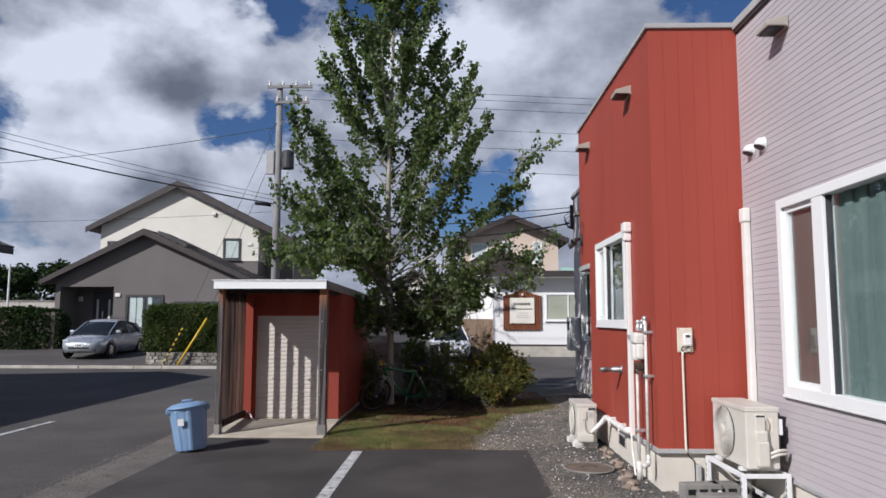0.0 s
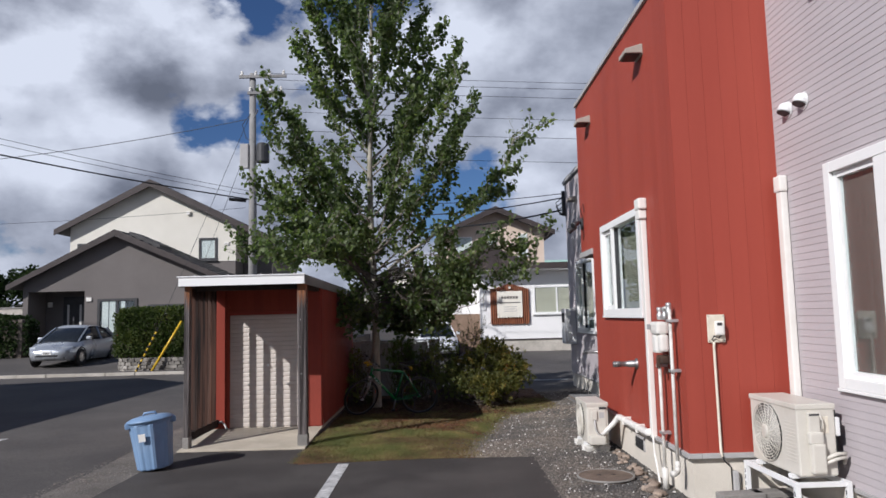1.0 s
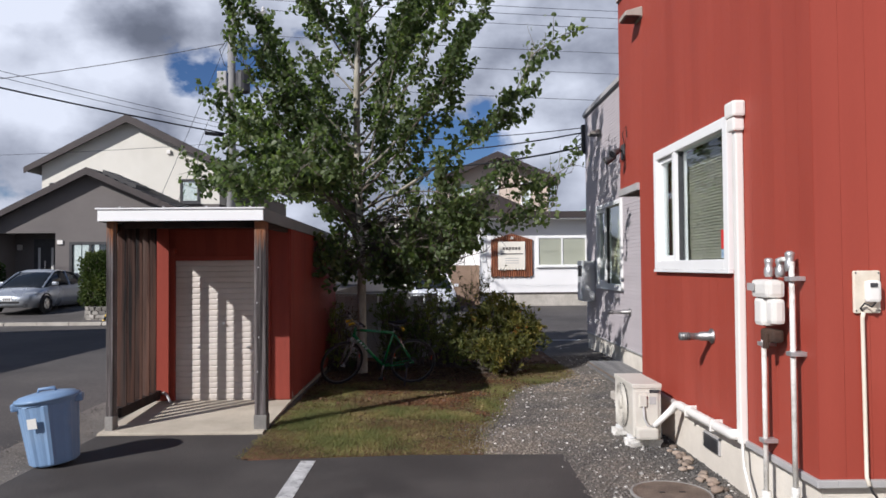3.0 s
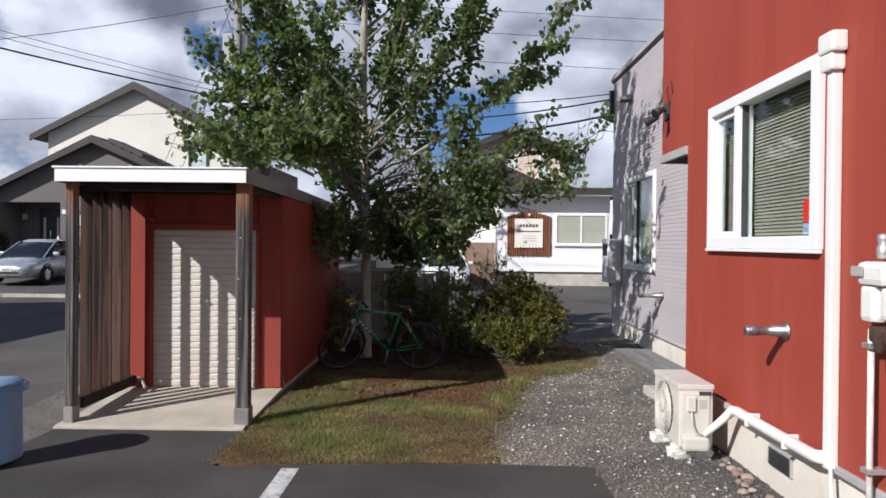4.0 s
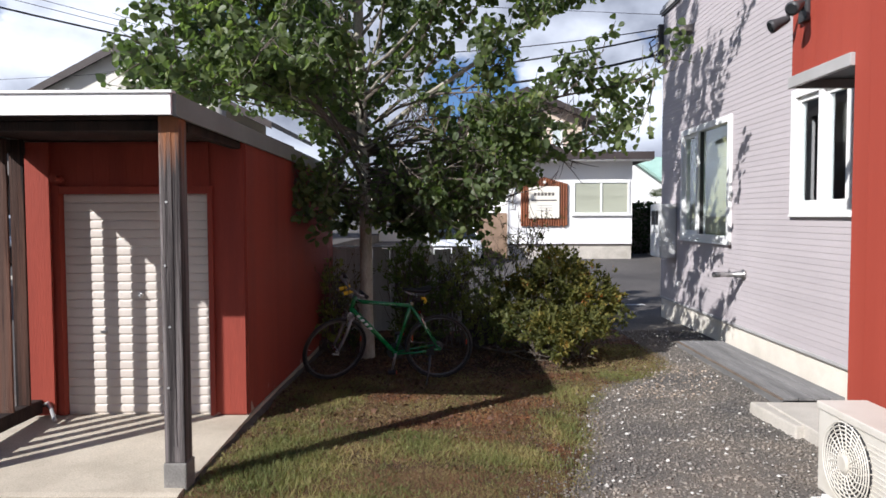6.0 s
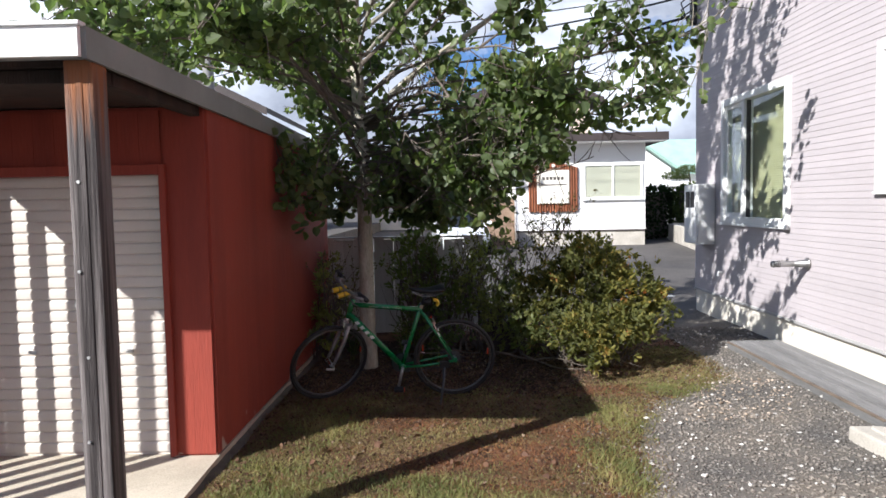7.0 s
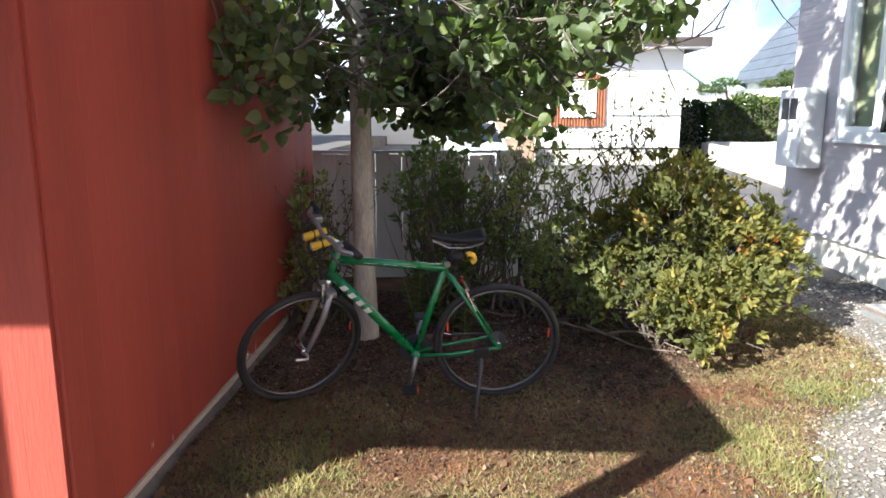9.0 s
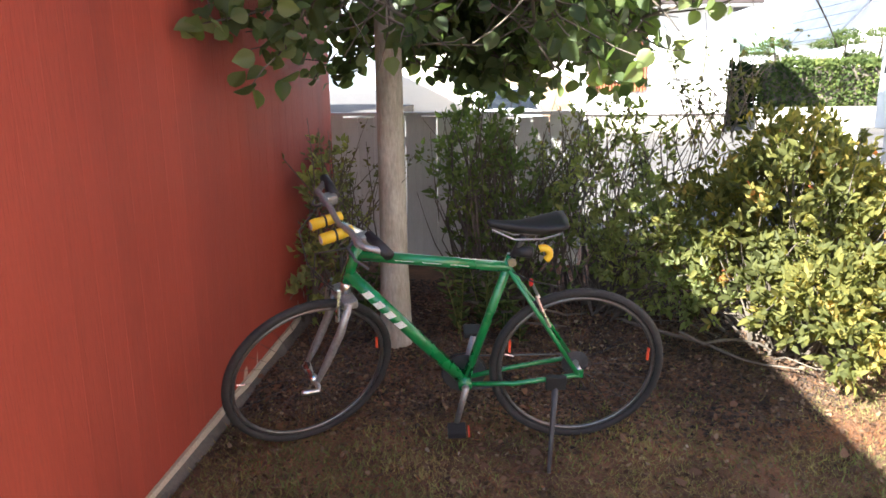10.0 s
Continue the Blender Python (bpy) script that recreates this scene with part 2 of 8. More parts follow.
M["white_metal"] = surface("white_metal", (0.70, 0.70, 0.69), (0.78, 0.78, 0.77), 2.0, 0.5, 0.06, 100, stain=(0.50, 0.49, 0.47), stain_scale=1.8, stain_amount=0.5, grains=(0.94, 1.05))
M["hood_metal"] = surface("hood_metal", (0.36, 0.325, 0.28), (0.45, 0.41, 0.36), 2.0, 0.5, 0.06, 100, stain=(0.25, 0.215, 0.17), stain_scale=2.4, stain_amount=0.6, grains=(0.94, 1.05))
M["zinc"] = surface("zinc", (0.50, 0.50, 0.49), (0.64, 0.64, 0.63), 6.0, 0.42, 0.1, 120, metal=0.7, stain=(0.36, 0.35, 0.33), stain_scale=5)
M["old_white"] = surface("old_white", (0.62, 0.60, 0.55), (0.74, 0.72, 0.67), 8.0, 0.6, 0.15, 120, stain=(0.30, 0.26, 0.22), stain_scale=9, stain_amount=0.7)
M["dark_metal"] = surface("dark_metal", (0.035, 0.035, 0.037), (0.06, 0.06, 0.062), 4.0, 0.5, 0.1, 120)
M["black"] = surface("black", (0.012, 0.012, 0.013), (0.022, 0.022, 0.023), 5.0, 0.55, 0.1, 140)
M["shutter"] = surface("shutter", (0.546, 0.493, 0.440), (0.598, 0.546, 0.493), 1.4, 0.55, 0.05, 120, stain=(0.52, 0.46, 0.40), stain_scale=1.6, stain_amount=0.5, vary=0.03, grains=(0.94, 1.05))
# weathered porch timber, its tone darkened to carry the shade under the roof
M["shaded_old_wood"] = surface("shaded_old_wood", (0.014, 0.009, 0.007), (0.046, 0.029, 0.023), 3.0, 0.85, 0.7, 34, stretch=(3.5, 3.5, 0.22), stain=(0.06, 0.024, 0.013), stain_scale=0.8, stain_amount=0.6, vary=0.18, dist=0.012)
M["post_wood"] = surface("post_wood", (0.034, 0.028, 0.027), (0.235, 0.208, 0.198), 2.6, 0.85, 0.9, 26, stretch=(9, 9, 0.22), vary=0.1, dist=0.012, contrast=(0.40, 0.62))


def bare_top(m, lo, hi, tone, grain=(30, 30, 0.8)):
    """Bare or flaked wood beyond a height, with a ragged edge."""
    nt = m.node_tree
    N, L = nt.nodes.new, nt.links.new
    b = nt.nodes["Principled BSDF"]
    src = b.inputs["Base Color"].links[0].from_socket
    geo = N("ShaderNodeNewGeometry")
    sep = N("ShaderNodeSeparateXYZ")
    L(geo.outputs["Position"], sep.inputs[0])
    mp = N("ShaderNodeMapping")
    mp.inputs["Scale"].default_value = grain
    L(geo.outputs["Position"], mp.inputs[0])
    n = N("ShaderNodeTexNoise")
    n.inputs["Scale"].default_value = 1.0
    L(mp.outputs[0], n.inputs["Vector"])
    ad = N("ShaderNodeMath")
    ad.operation = "MULTIPLY_ADD"
    L(n.outputs[0], ad.inputs[0])
    ad.inputs[1].default_value = 0.9
    L(sep.outputs[2], ad.inputs[2])
    mr = N("ShaderNodeMapRange")
    L(ad.outputs[0], mr.inputs[0])
    mr.inputs[1].default_value, mr.inputs[2].default_value = lo, hi
    mx = N("ShaderNodeMix")
    mx.data_type = "RGBA"
    L(mr.outputs[0], mx.inputs[0]), L(src, mx.inputs[6])
    mx.inputs[7].default_value = (*tone, 1)
    L(mx.outputs[2], b.inputs["Base Color"])


bare_top(M["post_wood"], 2.32, 2.58, (0.26, 0.105, 0.045))
bare_top(M["red_wood"], 0.45, 0.40, (0.42, 0.33, 0.27), (14, 14, 7))
M["slab_concrete"] = surface("slab_concrete", (0.42, 0.37, 0.29), (0.55, 0.49, 0.39), 2.0, 0.9, 0.35, 110, stain=(0.30, 0.26, 0.20), stain_scale=1.3)
M["grey_wood"] = surface("grey_wood", (0.13, 0.128, 0.125), (0.22, 0.215, 0.21), 3.0, 0.85, 0.5, 50, stretch=(3, 0.3, 3), vary=0.12)
M["screen_wood"] = surface("screen_wood", (0.006, 0.0035, 0.003), (0.105, 0.047, 0.029), 3.0, 0.85, 0.8, 34, stretch=(7, 7, 0.20), stain=(0.048, 0.042, 0.038), stain_scale=1.5, stain_amount=0.85, vary=0.5, contrast=(0.40, 0.60))
M["dirty_concrete"] = surface("dirty_concrete", (0.065, 0.058, 0.048), (0.145, 0.130, 0.108), 5.0, 0.95, 0.6, 70, stain=(0.045, 0.042, 0.033), stain_scale=5)
M["dark_rust"] = surface("dark_rust", (0.035, 0.022, 0.016), (0.085, 0.048, 0.032), 7.0, 0.8, 0.4, 80)
M["old_steel"] = surface("old_steel", (0.26, 0.25, 0.24), (0.42, 0.41, 0.40), 9.0, 0.45, 0.1, 120, metal=0.8, stain=(0.10, 0.09, 0.08), stain_scale=12, stain_amount=0.8)
M["glass"] = glassy("glass")
M["room_dark"] = surface("room_dark", (0.03, 0.032, 0.034), (0.05, 0.052, 0.054), 1.0, 0.9, 0, 20)
M["blind"] = surface("blind", (0.315, 0.292, 0.225), (0.375, 0.35, 0.275), 2.0, 0.6, 0.0, 60, vary=0.06)
M["cream_blind"] = surface("cream_blind", (0.50, 0.455, 0.36), (0.56, 0.51, 0.41), 2.0, 0.7, 0.0, 60)
M["ochre_blind"] = surface("ochre_blind", (0.50, 0.475, 0.27), (0.58, 0.55, 0.34), 2.0, 0.6, 0.0, 60, vary=0.06)
M["curtain_green"] = surface("curtain_green", (0.15, 0.195, 0.185), (0.21, 0.26, 0.245), 1.5, 0.9, 0.1, 90, stretch=(4, 4, 0.3))
M["curtain_white"] = surface("curtain_white", (0.60, 0.60, 0.57), (0.72, 0.72, 0.69), 2.5, 0.9, 0.1, 90, stretch=(4, 4, 0.3))
M["ochre_cloth"] = surface("ochre_cloth", (0.42, 0.40, 0.16), (0.56, 0.54, 0.26), 2.5, 0.9, 0.1, 90, stretch=(4, 4, 0.3))
M["road_paint"] = surface("road_paint", (0.42, 0.42, 0.41), (0.66, 0.66, 0.64), 7.0, 0.8, 0.4, 140, stain=(0.09, 0.088, 0.086), stain_scale=11, stain_amount=1.0, dist=0.004, grains=(0.4, 1.3))
M["blue_plastic"] = surface("blue_plastic", (0.165, 0.265, 0.42), (0.20, 0.305, 0.46), 2.5, 0.45, 0.05, 120, stain=(0.25, 0.33, 0.43), stain_scale=3, stain_amount=0.5, grains=(0.94, 1.05))
M["bark"] = surface("bark", (0.285, 0.262, 0.205), (0.47, 0.44, 0.365), 4.0, 0.9, 0.6, 45, stretch=(1.6, 1.6, 0.5), stain=(0.18, 0.158, 0.110), stain_scale=3.0, stain_amount=0.7)
# paler bark tone for the upper limbs, with their sunlight in the colour
M["sunlit_limb_bark"] = surface("sunlit_limb_bark", (0.17, 0.155, 0.125), (0.31, 0.285, 0.24), 5.0, 0.9, 0.4, 50, stretch=(1.6, 1.6, 0.5), stain=(0.09, 0.08, 0.06), stain_scale=4.0, stain_amount=0.6)
M["twig"] = surface("twig", (0.085, 0.070, 0.056), (0.165, 0.138, 0.112), 6.0, 0.9, 0.3, 60)
M["tree_leaf"] = leafy("tree_leaf", [(0.0, (0.056, 0.080, 0.038)), (0.4, (0.098, 0.132, 0.056)), (0.78, (0.160, 0.198, 0.080)), (1.0, (0.29, 0.318, 0.112))], 0.54, rough=0.46, spec=0.4)
M["bush_leaf"] = leafy("bush_leaf", [(0.0, (0.050, 0.058, 0.024)), (0.34, (0.098, 0.108, 0.038)), (0.58, (0.160, 0.160, 0.048)), (0.76, (0.27, 0.232, 0.064)), (0.88, (0.39, 0.25, 0.08)), (0.96, (0.43, 0.125, 0.06))], 0.5, rough=0.6, clump=0.60, patch=3.4, glow=(1.25, 1.3, 0.65), spec=0.2)
M["olive_leaf"] = leafy("olive_leaf", [(0.0, (0.120, 0.142, 0.062)), (0.5, (0.230, 0.250, 0.105)), (0.9, (0.37, 0.37, 0.14)), (1.0, (0.50, 0.46, 0.16))], 0.55, rough=0.5, clump=0.5, patch=2.6, spec=0.3)
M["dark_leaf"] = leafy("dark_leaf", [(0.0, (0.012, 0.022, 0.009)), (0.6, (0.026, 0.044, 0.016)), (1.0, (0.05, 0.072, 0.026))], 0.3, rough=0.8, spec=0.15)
M["hedge_leaf"] = leafy("hedge_leaf", [(0.0, (0.026, 0.042, 0.013)), (0.5, (0.058, 0.082, 0.024)), (0.85, (0.115, 0.135, 0.040)), (1.0, (0.19, 0.17, 0.055))], 0.3, rough=0.75, spec=0.2, clump=0.5, patch=2.0)
M["shade_leaf"] = leafy("shade_leaf", [(0.0, (0.060, 0.085, 0.036)), (0.5, (0.125, 0.160, 0.066)), (0.9, (0.21, 0.245, 0.095)), (1.0, (0.33, 0.33, 0.12))], 0.55, rough=0.6, clump=0.5, patch=2.6, spec=0.3)
M["grass"] = leafy("grass", [(0.0, (0.088, 0.106, 0.030)), (0.45, (0.160, 0.174, 0.056)), (0.75, (0.27, 0.235, 0.085)), (1.0, (0.40, 0.30, 0.15))], 0.3, 0.75, clump=0.6, patch=2.2)
M["dry_grass"] = leafy("dry_grass", [(0.0, (0.070, 0.060, 0.022)), (0.4, (0.140, 0.110, 0.044)), (0.75, (0.23, 0.172, 0.076)), (1.0, (0.39, 0.31, 0.17))], 0.25, 0.8, clump=0.5, patch=2.2)
M["rust_moss"] = leafy("rust_moss", [(0.0, (0.075, 0.032, 0.014)), (0.45, (0.165, 0.066, 0.026)), (0.8, (0.27, 0.115, 0.042)), (1.0, (0.38, 0.22, 0.10))], 0.25, 0.8, clump=0.45, patch=2.6)
M["dead_leaf"] = leafy("dead_leaf", [(0.0, (0.06, 0.028, 0.017)), (0.8, (0.13, 0.065, 0.035)), (1.0, (0.30, 0.21, 0.14))], 0.15, 0.8)
M["litter"] = leafy("litter", [(0.0, (0.045, 0.024, 0.015)), (0.6, (0.105, 0.062, 0.038)), (0.88, (0.21, 0.145, 0.095)), (1.0, (0.38, 0.31, 0.24))], 0.1, 0.85, clump=0.2, patch=2.0, spec=0.2)
M["twig_leaf"] = leafy("twig_leaf", [(0.0, (0.07, 0.075, 0.035)), (0.5, (0.12, 0.12, 0.055)), (1.0, (0.22, 0.17, 0.085))], 0.35, spec=0.25)
M["grey_green"] = surface("grey_green", (0.19, 0.20, 0.185), (0.26, 0.27, 0.25), 2.0, 0.5, 0.08, 120, stain=(0.15, 0.155, 0.14), grains=(0.94, 1.05))
M["fence_white"] = surface("fence_white", (0.47, 0.47, 0.46), (0.57, 0.57, 0.555), 2.0, 0.7, 0.2, 80, stretch=(2, 2, 0.3), stain=(0.34, 0.34, 0.32), vary=0.08, grains=(0.86, 1.11))
M["dark_stucco"] = surface("dark_stucco", (0.143, 0.128, 0.120), (0.170, 0.153, 0.144), 0.5, 0.9, 0.3, 40, stain=(0.13, 0.12, 0.115), stain_scale=0.3, grains=(0.86, 1.11))
M["cream_stucco"] = surface("cream_stucco", (0.66, 0.63, 0.55), (0.72, 0.69, 0.61), 0.5, 0.9, 0.2, 40, stain=(0.58, 0.55, 0.48), stain_scale=0.3, grains=(0.94, 1.05))
M["white_stucco"] = surface("white_stucco", (0.80, 0.79, 0.77), (0.84, 0.83, 0.81), 0.5, 0.88, 0.2, 40, stain=(0.72, 0.71, 0.68), stain_scale=0.4, grains=(0.94, 1.05))
M["pink_stucco"] = surface("pink_stucco", (0.62, 0.50, 0.40), (0.68, 0.56, 0.46), 0.5, 0.9, 0.2, 40, stain=(0.55, 0.44, 0.35), stain_scale=0.3, grains=(0.94, 1.05))
M["roof_tile"] = surface("roof_tile", (0.055, 0.053, 0.053), (0.085, 0.082, 0.08), 1.5, 0.75, 0.3, 40, vary=0.12)
M["roof_brown"] = surface("roof_brown", (0.042, 0.032, 0.030), (0.06, 0.047, 0.044), 1.5, 0.6, 0.2, 40)
M["slate_blue"] = surface("slate_blue", (0.055, 0.064, 0.082), (0.085, 0.097, 0.12), 1.2, 0.75, 0.2, 30)
M["roof_green"] = surface("roof_green", (0.30, 0.47, 0.40), (0.37, 0.54, 0.46), 1.2, 0.6, 0.2, 30)
M["stone"] = surface("stone", (0.17, 0.155, 0.135), (0.30, 0.28, 0.25), 3.0, 0.92, 0.6, 30, vary=0.38, dist=0.02)
M["sign_wood"] = surface("sign_wood", (0.16, 0.045, 0.016), (0.26, 0.085, 0.03), 3.0, 0.6, 0.3, 40, stretch=(3, 3, 0.3), vary=0.15)
M["sign_board"] = surface("sign_board", (0.76, 0.71, 0.61), (0.83, 0.79, 0.69), 1.5, 0.7, 0.1, 50)
M["ink"] = surface("ink", (0.10, 0.09, 0.08), (0.15, 0.135, 0.12), 3.0, 0.8, 0, 50)
M["silver_paint"] = surface("silver_paint", (0.46, 0.49, 0.52), (0.50, 0.53, 0.56), 1.0, 0.28, 0.0, 60, metal=0.55, coat=0.6, grains=(0.94, 1.05))
M["car_white"] = surface("car_white", (0.72, 0.73, 0.74), (0.76, 0.77, 0.78), 1.0, 0.3, 0.0, 60, coat=0.6, grains=(0.94, 1.05))
M["car_glass"] = surface("car_glass", (0.015, 0.018, 0.02), (0.02, 0.023, 0.026), 1.0, 0.16, 0.0, 60, spec=0.6)
M["rubber"] = surface("rubber", (0.018, 0.018, 0.018), (0.032, 0.031, 0.03), 9.0, 0.8, 0.4, 120)
M["chrome"] = surface("chrome", (0.62, 0.62, 0.61), (0.72, 0.72, 0.71), 8.0, 0.28, 0.05, 140, metal=1.0, stain=(0.45, 0.44, 0.42), stain_scale=14, stain_amount=0.5)
M["lens"] = surface("lens", (0.40, 0.43, 0.46), (0.52, 0.55, 0.58), 3.0, 0.15, 0, 60, coat=0.5)
M["bike_green"] = surface("bike_green", (0.006, 0.15, 0.040), (0.010, 0.19, 0.054), 5.0, 0.28, 0.0, 120, coat=0.7, grains=(0.94, 1.05))
M["bike_grey"] = surface("bike_grey", (0.26, 0.26, 0.258), (0.34, 0.34, 0.335), 6.0, 0.4, 0.05, 120, metal=0.6)
M["rim_grey"] = surface("rim_grey", (0.11, 0.11, 0.108), (0.19, 0.19, 0.186), 6.0, 0.35, 0.05, 120, metal=0.75)
M["decal"] = surface("decal", (0.60, 0.66, 0.62), (0.70, 0.75, 0.71), 6.0, 0.4, 0, 120)
M["yellow"] = surface("yellow", (0.62, 0.40, 0.02), (0.72, 0.48, 0.035), 4.0, 0.45, 0.05, 120, grains=(0.94, 1.05))
M["orange"] = surface("orange", (0.64, 0.07, 0.03), (0.74, 0.11, 0.05), 4.0, 0.4, 0, 120)
M["sticker_red"] = surface("sticker_red", (0.62, 0.03, 0.025), (0.70, 0.04, 0.03), 3.0, 0.5, 0, 60)
M["sticker_blue"] = surface("sticker_blue", (0.10, 0.20, 0.34), (0.45, 0.55, 0.62), 30.0, 0.5, 0, 60)
M["pole_concrete"] = surface("pole_concrete", (0.22, 0.215, 0.21), (0.30, 0.295, 0.285), 1.2, 0.9, 0.2, 50)
M["rust"] = surface("rust", (0.120, 0.090, 0.068), (0.20, 0.155, 0.118), 5.0, 0.85, 0.4, 80)
M["inner_shade"] = surface("inner_shade", (0.115, 0.098, 0.085), (0.17, 0.145, 0.128), 1.5, 0.9, 0.1, 40, stretch=(4, 4, 0.3))
M["brown_wall"] = surface("brown_wall", (0.22, 0.15, 0.10), (0.30, 0.21, 0.15), 1.5, 0.9, 0.3, 40)


# ---------------------------------------------------------------- mesh helpers
ORIGIN = {}


def thing(name, at, label, category, group="", kind=""):
    ob = new(name)
    ob.empty_display_size = 0.1
    ob.location = at
    ORIGIN[ob.name] = Vector(at)
    return tagged(ob, label, category, group, kind)


def finish(name, bm, material, smooth=False):
    me = bpy.data.meshes.new(name)
    bm.normal_update()
    bm.to_mesh(me)
    bm.free()
    if smooth:
        me.polygons.foreach_set("use_smooth", [True] * len(me.polygons))
    me.materials.append(M[material])
    return me


def part(name, bm, material, parent, label="", smooth=False, kind=""):
    """One mesh object under a thing or a part; its coordinates are the world's."""
    org = ORIGIN.get(parent.name, Vector((0, 0, 0)))
    bmesh.ops.translate(bm, verts=bm.verts, vec=-org)
    ob = new(name, finish(name, bm, material, smooth))
    ob.parent = parent
    ORIGIN[ob.name] = org
    return tagged(ob, label, kind=kind)


def solo(name, bm, material, label, category, group="", kind="", at=None, smooth=False):
    """A thing that is one mesh."""
    at = Vector(at) if at else Vector((0, 0, 0))
    bmesh.ops.translate(bm, verts=bm.verts, vec=-at)
    ob = new(name, finish(name, bm, material, smooth))
    ob.location = at
    ORIGIN[ob.name] = at
    return tagged(ob, label, category, group, kind)


def shared(name, me, parent, x, y, z, sx=1, sy=1, sz=1, rz=0.0, rx=0.0, ry=0.0):
    """One more object on a mesh that alike pieces share."""
    ob = new(name, me)
    ob.parent = parent
    ob.location = Vector((x, y, z)) - ORIGIN.get(parent.name, Vector((0, 0, 0)))
    ob.scale = (sx, sy, sz)
    ob.rotation_euler = (rx, ry, rz)
    return ob


def box(bm, x0, x1, y0, y1, z0, z1, bevel=0.0, m=None):
    g = bmesh.ops.create_cube(bm, size=1.0)
    vs = g["verts"]
    for v in vs:
        v.co = Vector((x0 + (v.co.x + 0.5) * (x1 - x0), y0 + (v.co.y + 0.5) * (y1 - y0), z0 + (v.co.z + 0.5) * (z1 - z0)))
    if bevel > 0:
        es = list({e for v in vs for e in v.link_edges})
        r = bmesh.ops.bevel(bm, geom=es, offset=bevel, segments=2, affect="EDGES", profile=0.6)
        vs = list({v for f in r["faces"] for v in f.verts} | {v for v in vs if v.is_valid})
    if m is not None:
        for v in vs:
            v.co = m @ v.co
    return vs


def boxed(*a, bevel=0.0, m=None):
    bm = bmesh.new()
    box(bm, *a, bevel=bevel, m=m)
    return bm


def tube(bm, pts, radii, n=8, caps=True):
    """A round bar along a line of points."""
    pts = [Vector(p) for p in pts]
    if isinstance(radii, (int, float)):
        radii = [radii] * len(pts)
    rings = []
    side = None
    for i, p in enumerate(pts):
        d = (pts[min(i + 1, len(pts) - 1)] - pts[max(i - 1, 0)]).normalized()
        if side is None:
            side = d.cross(Vector((0, 0, 1)) if abs(d.z) < 0.9 else Vector((1, 0, 0))).normalized()
        else:
            side = (side - d * side.dot(d)).normalized()
        up = d.cross(side)
        rings.append([bm.verts.new(p + (side * math.cos(2 * math.pi * k / n) + up * math.sin(2 * math.pi * k / n)) * radii[i]) for k in range(n)])
    for a, b in zip(rings, rings[1:]):
        for k in range(n):
            bm.faces.new((a[k], a[(k + 1) % n], b[(k + 1) % n], b[k]))
    if caps:
        bm.faces.new(rings[0][::-1]), bm.faces.new(rings[-1])


def tubed(pts, radii, n=8):
    bm = bmesh.new()
    tube(bm, pts, radii, n)
    return bm


def arc(c, r, a0, a1, n, u, v):
    """Points on a round arc about c in the plane of u and v; degrees."""
    c, u, v = Vector(c), Vector(u), Vector(v)
    return [c + u * (r * math.cos(radians(a0 + (a1 - a0) * i / n))) + v * (r * math.sin(radians(a0 + (a1 - a0) * i / n))) for i in range(n + 1)]


def ring(bm, c, r, thick, u, v, n=32, k=6, sq=1.0):
    """A closed hoop; sq flattens its section along the axis."""
    c, u, v = Vector(c), Vector(u).normalized(), Vector(v).normalized()
    w = u.cross(v)
    rows = []
    for i in range(n):
        a = 2 * math.pi * i / n
        d = u * math.cos(a) + v * math.sin(a)
        rows.append([bm.verts.new(c + d * (r + thick * math.cos(2 * math.pi * j / k)) + w * (thick * sq * math.sin(2 * math.pi * j / k))) for j in range(k)])
    for i in range(n):
        a, b = rows[i], rows[(i + 1) % n]
        for j in range(k):
            bm.faces.new((a[j], b[j], b[(j + 1) % k], a[(j + 1) % k]))


def lathe(bm, prof, n=24, m=None):
    """Turned about z: prof is (radius, height) from bottom to top."""
    rows = [[bm.verts.new((r * math.cos(2 * math.pi * i / n), r * math.sin(2 * math.pi * i / n), z)) for i in range(n)] for r, z in prof]
    for a, b in zip(rows, rows[1:]):
        for i in range(n):
            bm.faces.new((a[i], a[(i + 1) % n], b[(i + 1) % n], b[i]))
    bm.faces.new(rows[0][::-1]), bm.faces.new(rows[-1])
    if m is not None:
        for row in rows:
            for v in row:
                v.co = m @ v.co


def prism(bm, poly, axis, a, b):
    """A flat outline pushed from a to b along an axis; the outline's two numbers are the other axes in order."""
    def at(p, s):
        if axis == "x":
            return (s, p[0], p[1])
        if axis == "y":
            return (p[0], s, p[1])
        return (p[0], p[1], s)
    lo, hi = [bm.verts.new(at(p, a)) for p in poly], [bm.verts.new(at(p, b)) for p in poly]
    bm.faces.new(lo), bm.faces.new(hi[::-1])
    n = len(poly)
    for i in range(n):
        bm.faces.new((lo[i], hi[i], hi[(i + 1) % n], lo[(i + 1) % n]))
    bmesh.ops.recalc_face_normals(bm, faces=bm.faces)


def cells(bm, axis, p0, p1, u0, u1, z0, z1, holes):
    """A wall of thickness p0..p1 across axis, with openings (u0, u1, z0, z1) cut through."""
    us = sorted({u0, u1, *[h for o in holes for h in o[:2] if u0 < h < u1]})
    zs = sorted({z0, z1, *[h for o in holes for h in o[2:] if z0 < h < z1]})
    for a, b in zip(us, us[1:]):
        for c, d in zip(zs, zs[1:]):
            mu, mz = (a + b) / 2, (c + d) / 2
            if any(o[0] < mu < o[1] and o[2] < mz < o[3] for o in holes):
                continue
            if axis == "x":
                box(bm, p0, p1, a, b, c, d)
            else:
                box(bm, a, b, p0, p1, c, d)


